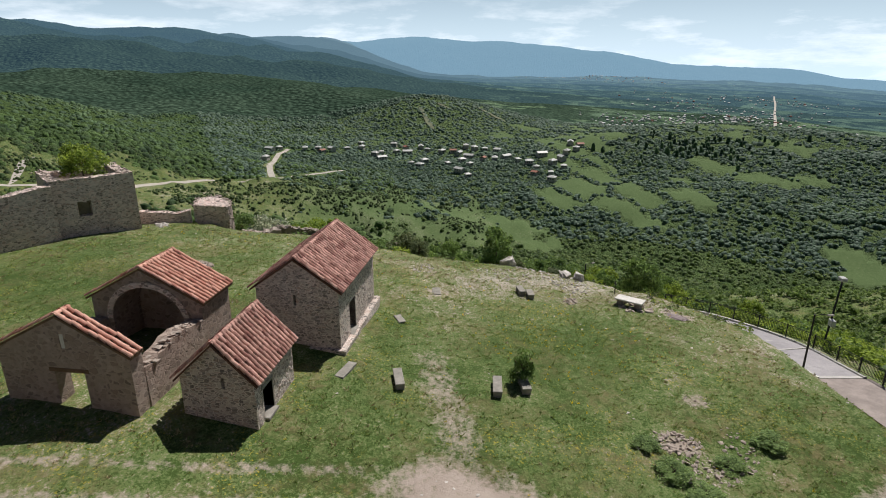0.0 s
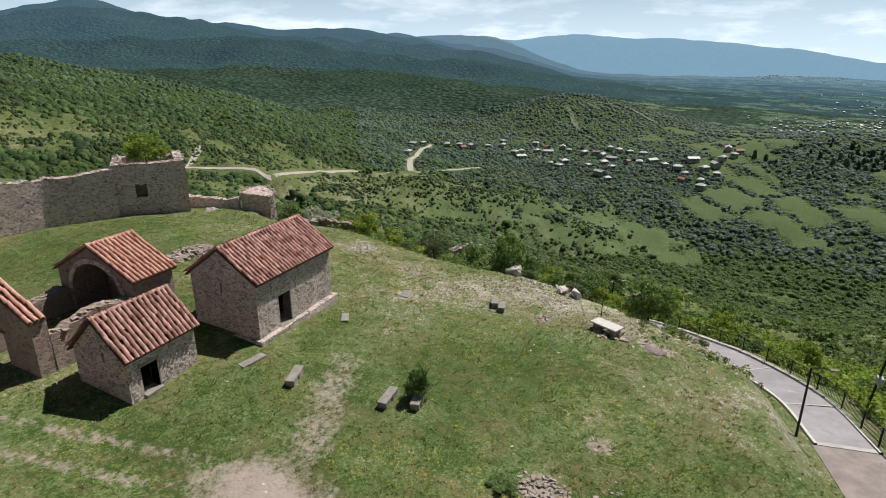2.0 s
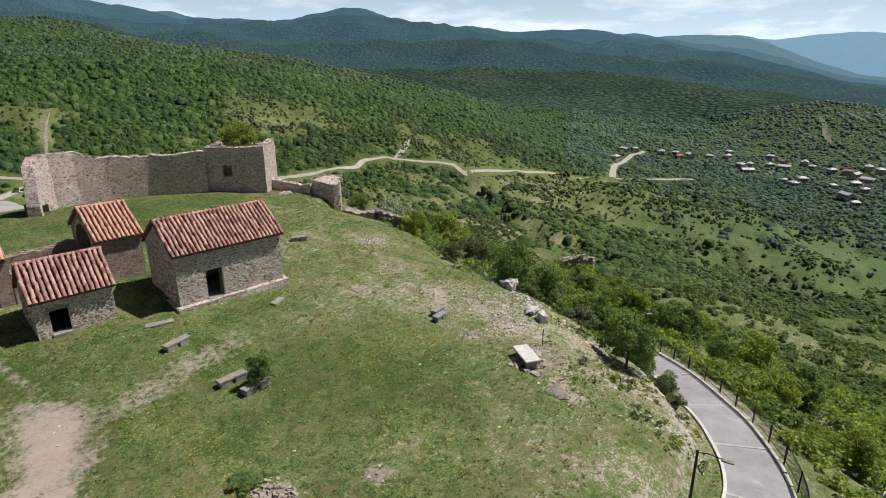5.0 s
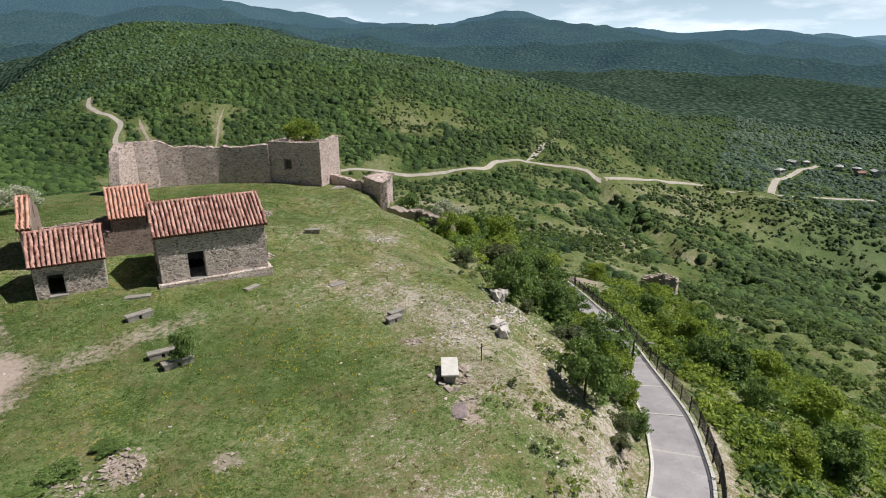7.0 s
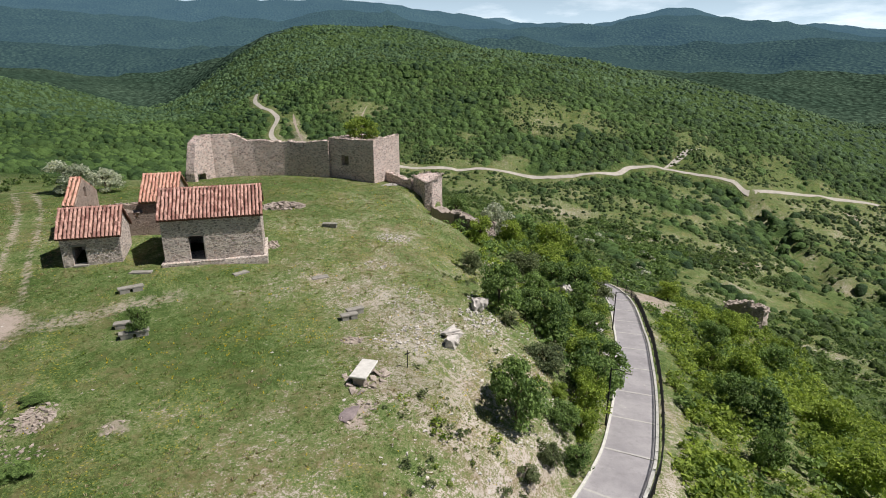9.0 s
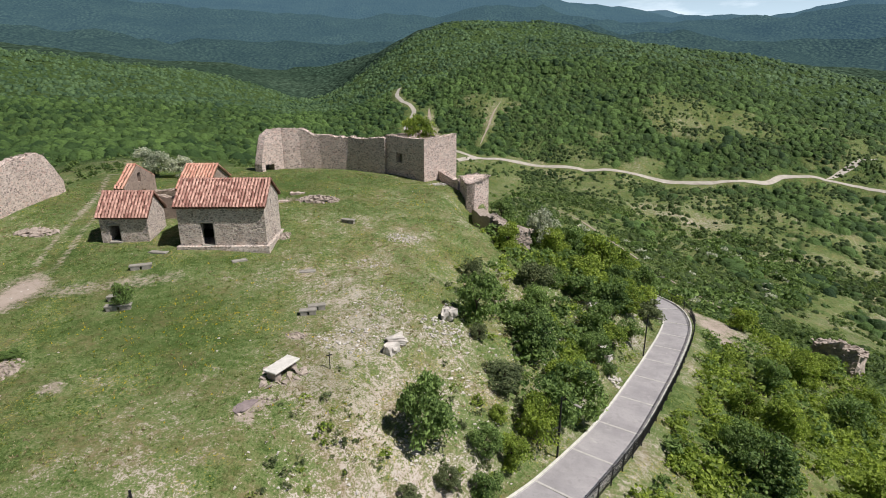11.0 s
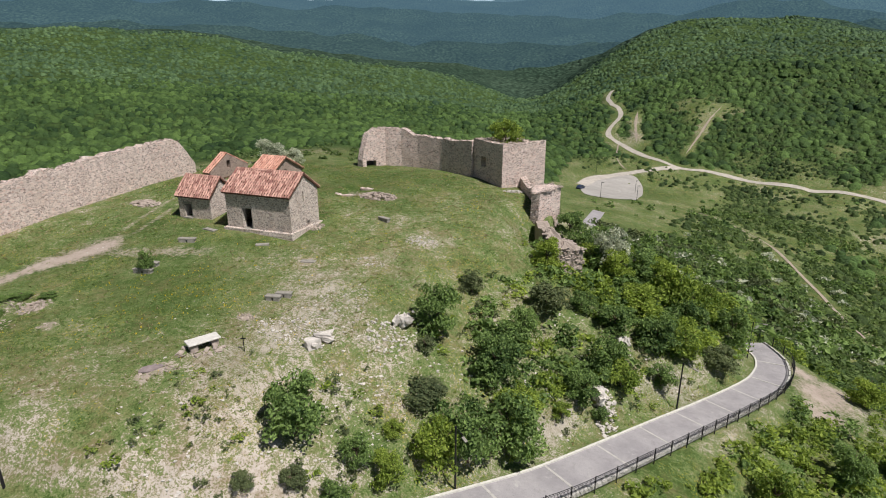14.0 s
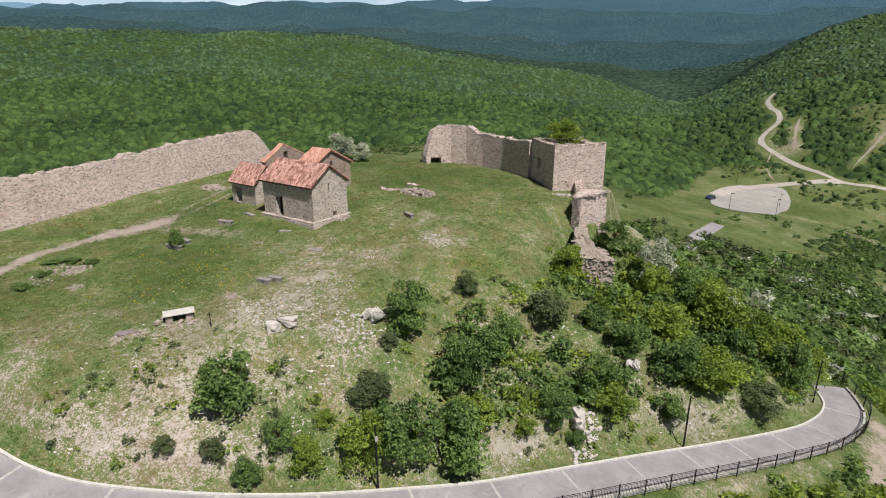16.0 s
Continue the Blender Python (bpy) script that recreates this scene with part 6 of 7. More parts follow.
# grass standing in the meadow
def blade_tuft(seed, count):
    rnd = np.random.RandomState(seed)
    a = rnd.rand(count) * 6.283
    root = np.stack([np.cos(a), np.sin(a), a * 0], -1) * rnd.rand(count, 1) * 0.8
    side = np.stack([-np.sin(a + 0.8), np.cos(a + 0.8), a * 0], -1) * rnd.uniform(0.16, 0.3, (count, 1))
    tip = root + np.stack([np.cos(a) * 0.5, np.sin(a) * 0.5, rnd.uniform(0.5, 1.1, count)], -1) + rnd.normal(size=(count, 3)) * 0.2
    v = np.stack([root - side - (0, 0, 0.1), root + side - (0, 0, 0.1), tip], 1).reshape(-1, 3)
    return v, np.arange(len(v)).reshape(-1, 3)


GRASS_TUFTS = [blade_tuft(k, 9) for k in range(7)]


def open_meadow(x, y, r):
    d, _ = foot_of(x, y)
    free = ((np.abs(x - 3.5) > 4) | (np.abs(y - 2.3) > 2.8)) & ((np.abs(x + 3.5) > 4.4) | (np.abs(y - 6.8) > 5.6))
    worn = 1 - 0.8 * ease(0.7, 1.1, d) * (1 - ease(2.8, 4.2, d)) * ease(0, 7, x) * (1 - ease(-8, 4, y))
    return (d > 0.25) * free * worn * (0.08 + 0.92 * ease(0.7, 2.0, polyline_gap(x, y, TRACK)))


def green_grass(x, y, r):
    return open_meadow(x, y, r) * np.clip(0.75 + 0.9 * rough(x, y, 5, 83), 0.1, 1) * (1 - 0.25 * ease(12, 18, x) * ease(-2, -8, y))


def dry_grass(x, y, r):
    d, _ = foot_of(x, y)
    return open_meadow(x, y, r) * np.clip(0.06 + 0.8 * rough(x, y, 6, 84) + 0.5 * (1 - ease(6, 16, d)) * ease(8, 16, x), 0.02, 1)


def flowery(x, y, r):
    spot = 1.3 * np.exp(-((x - 6) ** 2 + (y + 11) ** 2) / 30) + 0.4 * np.exp(-((x - 20) ** 2 + (y - 14) ** 2) / 40) + 0.25 * np.exp(-((x - 15) ** 2 + (y + 20) ** 2) / 30)
    return open_meadow(x, y, r) * np.clip(spot + 0.06, 0, 1) * (rough(x, y, 1.6, 85) > 0.0)


thicket("grass", "short green meadow grass on the hilltop", 50000, 81, (-180, 180), (0.5, 40), GRASS_TUFTS, (0.06, 0.17), GRASS, green_grass, 0.6, 0.25)
thicket("dry_grass", "straw-coloured dry grass on the bank and hilltop", 34000, 82, (-180, 180), (0.5, 40), GRASS_TUFTS, (0.06, 0.19), STRAW, dry_grass, 0.7, 0.25)
thicket("flowers", "small yellow flowers in the meadow", 13000, 83, (-180, 180), (0.5, 36), [blade_tuft(20 + k, 4) for k in range(3)], (0.06, 0.12), YELLOW, flowery, 0.9, 0.0)


# forest and scrub on the hills
def lump(seed):
    """A cheap uneven bush or crown for far slopes."""
    rnd = np.random.RandomState(seed)
    a = np.arange(6) * 1.0472 + rnd.uniform(-0.3, 0.3, 6)
    v = [(rnd.uniform(-0.2, 0.2), rnd.uniform(-0.2, 0.2), rnd.uniform(0.75, 1.05))]
    for z, q in ((0.45, 0.72), (-0.45, 0.95)):
        k = rnd.uniform(0.65, 1.2, 6) * q
        v += list(zip(np.cos(a) * k, np.sin(a) * k, z + rnd.uniform(-0.2, 0.2, 6)))
    t = [(0, 1 + i, 1 + (i + 1) % 6) for i in range(6)]
    for i in range(6):
        j = (i + 1) % 6
        t += [(1 + i, 7 + i, 7 + j), (1 + i, 7 + j, 1 + j)]
    return np.array(v), np.array(t)


LUMPS = [lump(k) for k in range(9)]


def leafy_lump(seed):
    v, t = lump(seed)
    w, u = leaf_cloud(seed + 90, 2, 3, 0.42, 0.9, 0.7, 0.1)
    return np.concatenate([v * 0.9, w]), np.concatenate([t, u + len(v)])


LEAFY_LUMPS = [leafy_lump(k) for k in range(8)]


def woods(x, y, r):
    return ease(0.15, 0.7, wooded(x, y))


def open_slope(x, y, r):
    return np.clip(0.56 + 1.2 * rough(x, y, 28, 71), 0.08, 1) * clear_of_roads(x, y) * (1 - 0.4 * ease(0.1, 0.6, rough(x, y, 60, 72)))


thicket("scrub_woods", "scrubby bushes and small trees on the near valley sides", 900, 71, (-80, 128), (72, 170), MIDS, (0.8, 2.2), SCRUB_LEAF, woods, 0.85, 0.3)
thicket("hillside_bushes", "green bushes scattered over the slope below the road", 6500, 80, (14, 74), (56, 210), MIDS, (0.5, 1.9), SCRUB_LEAF, open_slope, 0.85, 0.2)
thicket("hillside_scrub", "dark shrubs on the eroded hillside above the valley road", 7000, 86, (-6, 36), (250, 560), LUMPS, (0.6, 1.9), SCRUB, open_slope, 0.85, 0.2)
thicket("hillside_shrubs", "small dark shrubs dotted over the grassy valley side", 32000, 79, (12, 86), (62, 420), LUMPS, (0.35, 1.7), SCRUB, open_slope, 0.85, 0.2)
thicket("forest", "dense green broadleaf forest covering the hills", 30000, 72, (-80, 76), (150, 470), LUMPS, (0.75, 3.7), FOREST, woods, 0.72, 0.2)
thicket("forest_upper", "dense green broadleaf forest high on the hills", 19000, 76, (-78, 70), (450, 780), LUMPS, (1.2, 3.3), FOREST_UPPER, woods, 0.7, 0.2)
thicket("valley_scrub", "green scrub and copses on the near side of the valley", 7500, 78, (58, 130), (140, 330), LEAFY_LUMPS, (0.8, 2.4), SCRUB_LEAF, woods, 0.7, 0.1)
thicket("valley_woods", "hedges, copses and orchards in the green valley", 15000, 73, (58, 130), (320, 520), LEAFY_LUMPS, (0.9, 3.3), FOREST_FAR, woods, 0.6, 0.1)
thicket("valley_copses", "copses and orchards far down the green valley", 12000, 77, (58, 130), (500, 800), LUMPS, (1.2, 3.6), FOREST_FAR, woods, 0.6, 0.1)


def dark_grove(x, y, r):
    return np.exp(-(((x - 500) / 26) ** 2) - ((y + 160) / 48) ** 2) * clear_of_roads(x, y)


thicket("conifer_grove", "dark conifers in a grove on the valley side", 900, 89, (94, 128), (440, 580), LUMPS, (1.2, 2.4), FOREST_UPPER, dark_grove, 2.2, -0.3)


def blossom(x, y, r):
    az = np.degrees(np.arctan2(x - CENTRE[0], y - CENTRE[1]))
    return np.clip(0.25 + 1.3 * rough(x, y, 26, 58), 0.05, 0.9) * clear_of_roads(x, y) * (1 - 0.85 * (1 - ease(6, 14, az)) * ease(80, 110, r))


thicket("hawthorn_scrub", "pale blossoming and grey hawthorn scrub in the meadow", 620, 74, (8, 44), (50, 180), MIDS, (0.8, 2.2), LEAF[3], blossom, 0.8)
thicket("meadow_scrub", "dark bushes dotted over the meadow", 3400, 75, (2, 46), (46, 200), MIDS, (0.6, 2.6), LEAF[0], blossom, 0.85)


# ---- stones, benches and other things on the hilltop ----
def bench(x, y, turn, length, label, z=None):
    z = ground_at(x, y) if z is None else z
    ob = thing("stone_bench", label, "bench", (x, y, z), turn, "stone benches")
    bm = bmesh.new()
    box(bm, -length / 2, length / 2, -0.23, 0.23, 0.24, 0.36, 0.02)
    roughen(bm, 0.015, 0.3)
    part("seat", bm, BENCH_STONE, ob)
    for s in (-1, 1):
        bm = bmesh.new()
        box(bm, s * length * 0.25 - length * 0.2, s * length * 0.25 + length * 0.2, -0.21, 0.21, -0.15, 0.24, 0.02)
        roughen(bm, 0.02, 0.2, s)
        part("leg", bm, BENCH_STONE, ob)
    return ob


bench(-1.55, -3.3, 18, 1.55, "grey stone bench on the grass before the chapel")
bench(-0.8, -8.1, 4, 1.5, "grey stone bench on the grass beside a small bush")
bench(-0.2, -9.4, 12, 1.6, "grey stone bench half hidden by a small bush")
bench(12.1, -9.75, 10, 1.1, "weathered stone bench in the meadow")
bench(12.55, -9.1, 16, 1.15, "weathered stone bench in the meadow")
bench(12.5, 7.1, -20, 1.3, "mossy stone bench near the rubble heap")


def slab(x, y, turn, lx, ly, label, high=0.1, material=BENCH_STONE):
    ob = thing("stone_slab", label, "slab", (x, y, ground_at(x, y)), turn)
    bm = bmesh.new()
    box(bm, -lx / 2, lx / 2, -ly / 2, ly / 2, -0.1, high, 0.02)
    bmesh.ops.subdivide_edges(bm, edges=bm.edges[:], cuts=2, use_grid_fill=True)
    roughen(bm, 0.05, 0.4, x)
    part("slab", bm, material, ob)
    return ob


slab(-1.4, -0.6, -10, 1.5, 0.5, "flat grey gravestone lying in the grass")
slab(5.3, -1.9, 30, 1.1, 0.45, "flat pale stone lying in the grass")
slab(10.8, -3.3, 10, 1.2, 0.6, "flat stone sunk in bare earth", 0.05)


def heap(name, label, x, y, rx, ry, count, size, seed, high=0.5, material=RUBBLE, turn=0.0):
    """A heap of loose stones; the nearer ones are parts, the small ones one mesh."""
    rnd = np.random.RandomState(seed)
    ob = thing(name, label, "rubble", (x, y, ground_at(x, y)), turn)
    a, q = rnd.rand(count) * 6.283, np.sqrt(rnd.rand(count))
    px, py = np.cos(a) * q * rx, np.sin(a) * q * ry
    c, s = math.cos(radians(turn)), math.sin(radians(turn))
    gz = height(x + px * c - py * s, y + px * s + py * c) - ground_at(x, y)
    pz = gz + high * (1 - q**2) * rnd.uniform(0.4, 1, count)
    sz = size * (0.4 + rnd.rand(count) ** 2)
    big = np.argsort(-sz)[: min(40, count)]
    for k in big:
        st = new("stone", STONES[rnd.randint(6)] if material is RUBBLE else ROCKS[rnd.randint(4)])
        st.parent = ob
        st.matrix_basis = Matrix.LocRotScale((px[k], py[k], pz[k]), Euler((rnd.rand() - 0.5, rnd.rand() - 0.5, rnd.rand() * 6.3)), (sz[k] * 1.2, sz[k], sz[k] * 0.9))
    rest = np.setdiff1d(np.arange(count), big)
    if len(rest):
        me = scatter(STONE_T, rnd.randint(0, 6, len(rest)), np.stack([px, py, pz], -1)[rest], sz[rest][:, None] * np.array([[1.2, 1, 0.9]]), rnd.rand(len(rest)) * 6.3, material, "small_stones")
        tagged(part("small_stones", me, None, ob), kind="stuff")
    return ob


ROCKS = [stone_mesh(k + 50, 0.8, 2) for k in range(4)]
for m in ROCKS:
    m.materials.append(ROCK)

heap("rubble_heap", "heap of broken building stones on the grass", 8.6, 13.6, 2.2, 1.2, 420, 0.3, 1, 0.45)
heap("rubble_heap", "flat heap of pale broken stones near the perimeter wall", -13.4, 3.4, 1.7, 0.9, 240, 0.36, 2, 0.2)
heap("stone_patch", "few flat stones in a bare earth patch", 0.6, -17.9, 0.7, 0.5, 9, 0.16, 22, 0.0)
heap("fire_ring", "small scorched ring of loose stones", 12.0, -12.6, 0.7, 0.5, 46, 0.17, 3, 0.06)
heap("rubble_heap", "scattered purple-grey stones in the meadow", 11.4, -19.4, 1.3, 0.6, 26, 0.2, 4, 0.04, turn=30)
heap("rubble_heap", "loose stones in a grassy hollow", -3.1, -16.1, 0.8, 1.2, 110, 0.2, 5, 0.08)
heap("rubble_heap", "loose stones in a grassy hollow", -4.6, -16.8, 1.3, 1.6, 80, 0.2, 6, 0.06)
heap("rubble_heap", "loose stones on bare ground", -3.0, -18.8, 1.6, 0.7, 60, 0.16, 7, 0.05)
heap("stone_scatter", "pale stones scattered over an eroded bank", 15.8, -12.6, 2.6, 1.8, 169, 0.14, 8, 0.06, ROCK)
heap("stone_scatter", "pale stones scattered over an eroded bank", 16.6, -8.2, 1.8, 2.8, 117, 0.12, 9, 0.06, ROCK)
heap("stone_scatter", "pale stones in dry grass", 17.6, 4.0, 1.6, 1.0, 117, 0.14, 10, 0.06, ROCK)
heap("stone_scatter", "pale stones in dry grass", 15.6, -1.6, 1.5, 0.8, 91, 0.10, 11, 0.05, ROCK)
heap("stone_scatter", "stones below the tower", 21.2, 23.8, 1.6, 0.6, 143, 0.17, 12, 0.12, ROCK, 40)
heap("stone_scatter", "pale stones on the slope above the road", 20.8, -9.6, 1.5, 1.5, 130, 0.17, 13, 0.06, ROCK)
heap("stone_scatter", "rock debris on the bank above the road", 34.8, -2.6, 0.9, 1.8, 156, 0.24, 14, 0.3, ROCK)
heap("stone_scatter", "stones by the chapel's corner", 7.6, 3.2, 0.5, 0.9, 40, 0.3, 15, 0.1)


def litter(name, label, count, seed, mask, box_, size, material):
    """Single small stones strewn over the ground."""
    rnd = np.random.RandomState(seed)
    x, y = rnd.uniform(box_[0], box_[1], count), rnd.uniform(box_[2], box_[3], count)
    keep = rnd.rand(count) < mask(x, y)
    x, y = x[keep], y[keep]
    m = len(x)
    s = size * (0.35 + rnd.rand(m, 1) ** 2.5) * np.array([[1.2, 1, 0.7]])
    me = scatter(STONE_T, rnd.randint(0, 6, m), np.c_[x, y, height(x, y)], s, rnd.rand(m) * 6.3, material, name)
    return tagged(new(name, me), label, "stones", kind="stuff")


def stony(x, y):
    d, _ = foot_of(x, y)
    return (d > 0.5) * np.clip(0.25 + 1.6 * rough(x, y, 2.8, 44), 0, 1) * ease(9, 16, x) * (1 - ease(6, 17, d)) * (1 - 0.7 * ease(-4, 14, y))


def strewn(x, y):
    d, _ = foot_of(x, y)
    return (d > 0.5) * np.clip(-0.1 + 1.2 * rough(x, y, 6, 45), 0.02, 1)


litter("pale_stones", "pale limestone chips strewn over the dry bank", 12000, 91, stony, (8, 44, -27, 22), 0.19, ROCK)
litter("loose_stones", "single pale stones lying in the meadow grass", 1100, 92, strewn, (-16, 26, -27, 24), 0.14, ROCK)


def boulder(x, y, sx, sy, sz, seed, label, turn=0.0, material=ROCK, lumps=3):
    """A weathered rock of several angular blocks grown together."""
    rnd = random.Random(seed)
    bm = bmesh.new()
    for k in range(lumps):
        block = hull(seed * 7 + k, 16)
        size = 1.0 if k == 0 else rnd.uniform(0.5, 0.72)
        at = Vector((0, 0, 0)) if k == 0 else Vector((rnd.uniform(-0.42, 0.42), rnd.uniform(-0.4, 0.4), rnd.uniform(-0.2, 0.18)))
        bmesh.ops.subdivide_edges(block, edges=list(block.edges), cuts=3, use_grid_fill=True)
        me = bpy.data.meshes.new("block")
        for v in block.verts:
            v.co = v.co * size + at
        block.to_mesh(me)
        block.free()
        bm.from_mesh(me)
        bpy.data.meshes.remove(me)
    for v in bm.verts:
        v.co += noise.noise_vector(v.co * 3.1 + Vector((seed, 0, 0))) * 0.1 + noise.noise_vector(v.co * 9 + Vector((0, seed, 0))) * 0.045
        v.co = Vector((v.co.x * sx, v.co.y * sy, v.co.z * sz))
    ob = part("boulder", bm, material)
    ob.matrix_basis = pose(x, y, ground_at(x, y) + sz * 0.28, 0, 0, turn)
    return tagged(ob, label, "rock")


boulder(17.7, -13.6, 0.9, 0.7, 0.75, 11, "pale upright limestone rock on the slope's edge", 60)
boulder(17.8, -12.6, 1.3, 0.7, 0.62, 5, "pale limestone rock lying on the slope's edge", 20)
boulder(21.4, -7.8, 1.0, 1.3, 1.2, 3, "pale rock outcrop beside a bush")
boulder(34.1, -2.3, 1.1, 1.6, 1.7, 7, "pale rock outcrop above the road", 30)
boulder(35.0, 5.6, 1.0, 1.3, 1.4, 8, "broken lump of pinkish masonry among bushes", 20)

boulder(10.9, -19.4, 1.3, 0.65, 0.14, 9, "flat purple-grey rock lying in the grass", 55, plain("purple-grey rock", (0.27, 0.22, 0.22), 0.95, vary=0.3, bump=0.6))

# stone table on rubble supports
table = thing("stone_table", "pale stone slab table resting on rough stones", "table", (12.05, -16.55, ground_at(12.05, -16.55)), 61)
bm = bmesh.new()
box(bm, -0.95, 0.95, -0.45, 0.45, 0.46, 0.57, 0.025)
part("tabletop", bm, SLAB_STONE, table)
for s in (-0.6, 0.6):
    bm = bmesh.new()
    box(bm, s - 0.22, s + 0.22, -0.3, 0.3, -0.2, 0.46, 0.03)
    roughen(bm, 0.08, 0.3, s)
    part("support", bm, RUBBLE, table)
heap("table_rocks", "rough stones lying round a stone table", 12.05, -16.55, 1.5, 1.1, 46, 0.33, 21, 0.1, RUBBLE, 61)


def pit(x, y):
    bm, mid, crest = ruin_wall([(x - 1.7, y - 1.0), (x - 0.3, y - 1.7), (x + 0.6, y - 1.2)], 0.5, [(0, 0.55), (1, 0.6)], seed=61, ragged=0.1, sink=0.5)
    ob = part("excavated_wall", bm, STONE_FORT)
    tagged(ob, "low pale wall edge of an excavated pit", "wall", kind="structure")
    bm, mid, crest = ruin_wall([(x + 0.2, y + 1.6), (x + 1.7, y + 1.4)], 0.5, [(0, 0.75), (1, 0.8)], seed=62, ragged=0.1, sink=0.5)
    tagged(part("excavated_wall", bm, STONE_FORT), "low wall stub with flat slabs beside an excavated pit", "wall", kind="structure")


pit(5.0, 14.6)


def lamp(x, y, turn, high=4.2):
    ob = thing("street_lamp", "slim black street lamp with one arm over the road", "street lamp", (x, y, ground_at(x, y)), turn, "street lamps along the road")
    bm = bmesh.new()
    bmesh.ops.create_cone(bm, cap_ends=True, segments=10, radius1=0.07, radius2=0.05, depth=high + 0.4, matrix=Matrix.Translation((0, 0, high / 2 - 0.2)))
    part("pole", bm, IRON, ob)
    bm = bmesh.new()
    tube_run(bm, [(0, 0, high - 0.1), (0.4, 0, high - 0.02), (0.9, 0, high - 0.08)], 0.025)
    part("arm", bm, IRON, ob)
    bm = bmesh.new()
    box(bm, 0.85, 1.3, -0.09, 0.09, high - 0.15, high - 0.07, 0.02)
    part("lamp_head", bm, BENCH_STONE, ob, "grey lamp head")
    return ob


for x, y, turn in ((9.2, -26.95, -75), (27.65, -15.25, -45), (39.9, 3.5, -35), (47.2, 20.7, 0)):
    lamp(x, y, turn)


post = thing("floodlight_post", "leaning dark pole with pale floodlight and grey switch box", "pole", (17.3, -32.2, ground_at(17.3, -32.2)), 0)
lean = Vector((0.85, -0.75, 0))
high = -1.35 - ground_at(17.3, -32.2)
bm = bmesh.new()
tube_run(bm, [(-0.2 * lean.x, -0.2 * lean.y, -0.4), (lean.x * 0.5, lean.y * 0.5, high * 0.5), (lean.x, lean.y, high)], 0.075)
part("mast", bm, IRON, post)
bm = bmesh.new()
box(bm, lean.x - 0.3, lean.x + 0.3, lean.y - 0.22, lean.y + 0.22, high, high + 0.3, 0.04)
part("floodlight", bm, SHEET, post, "pale grey floodlight head")
bm = bmesh.new()
box(bm, lean.x * 0.4 - 0.5, lean.x * 0.4 + 0.05, lean.y * 0.4 - 0.16, lean.y * 0.4 + 0.16, high * 0.36, high * 0.36 + 0.5, 0.03)
part("switch_box", bm, SHEET, post, "grey metal switch box")
stake = thing("stake", "thin rusty metal stake with a short crossbar standing in the grass", "stake", (14.5, -15.9, ground_at(14.5, -15.9)), 25)
bm = bmesh.new()
box(bm, -0.02, 0.02, -0.02, 0.02, -0.2, 1.05, 0.004)
part("upright", bm, IRON, stake)
bm = bmesh.new()
box(bm, -0.16, 0.16, -0.02, 0.02, 0.82, 0.88, 0.004)
part("crossbar", bm, IRON, stake)


# ---- roads, car park and village in the valley ----
def draped(name, label, points, width, material, lift=0.25, rag=0.15, kind="structure", taper=False):
    line = spline([(*p, 0) for p in points], 14)
    run = np.r_[0, np.cumsum(np.hypot(*np.diff(line[:, :2], axis=0).T))]
    s = np.arange(0, run[-1], 1.5)
    line = np.stack([np.interp(s, run, line[:, k]) for k in range(3)], -1)
    rows = []
    for q in (-0.5, -0.17, 0.17, 0.5):
        side = offset_line(line, width * q)
        wob = rough(side[:, 0], side[:, 1], 9, 81) * width * rag
        slim = np.minimum(1, np.minimum(s, s[-1] - s) / 14 + 0.06) if taper else 1.0
        side = offset_line(line, 0) + (side - line) * ((1 + wob / width) * slim)[:, None]
        side[:, 2] = on_ground(side[:, 0], side[:, 1]) + lift
        rows.append(side)
    n = len(line)
    v = np.concatenate(rows)
    f = np.array([(k * n + i, k * n + i + 1, (k + 1) * n + i + 1, (k + 1) * n + i) for k in range(3) for i in range(n - 1)])
    return tagged(new(name, mesh_of(name, v, f[:, ::-1], material, True)), label, "road", kind=kind)


DIRT = plain("pale brown dirt", (0.34, 0.285, 0.235), 0.95, vary=0.3, size=1.5)
draped("road_valley", "pale gravel road running along the valley side to the village", VALLEY_ROAD, 3.0, GRAVEL, 0.16)
draped("road_side", "pale gravel spur beside the valley road", [(221, 242), (240, 252), (262, 262)], 3.6, GRAVEL, 0.12, taper=True)
draped("road_car_park", "gravel drive from the valley road to the car park", [(46, 279.5), (35.5, 271), (27, 262), (17.8, 249), (9, 228), (6, 205)], 5, GRAVEL, 0.14)
draped("footpath", "narrow dirt footpath across the meadow", [(12, 330), (14, 290), (22, 262)], 0.8, DIRT, 0.1, 0.4, taper=True)
draped("track_slope", "eroded dirt track up the wooded hillside", HILL_TRACKS[0], 1.7, DIRT, 0.12, 0.6, taper=True)
draped("track_hill", "steep dirt track up the hillside", HILL_TRACKS[1], 1.1, DIRT, 0.12, 0.6, taper=True)
draped("path_meadow", "pale footpath through hawthorn scrub", HILL_TRACKS[2], 0.9, DIRT, 0.12, 0.5, taper=True)
SCAR = plain("thin grass over pale clay", (0.165, 0.18, 0.11), 0.95, vary=0.3, size=6)
for scar in ([(724, 128), (700, 117), (675, 108), (640, 94)], [(752, 60), (735, 46), (720, 35), (692, 14)], [(738, 107), (724, 92), (712, 80)]):
    draped("eroded_slope", "pale eroded strip running down the wooded hill", scar, 4.5, SCAR, 1.2, 0.7, taper=True)
draped("road_village", "pale lane between village houses", VILLAGE_LANE, 4.5, GRAVEL, 0.15)
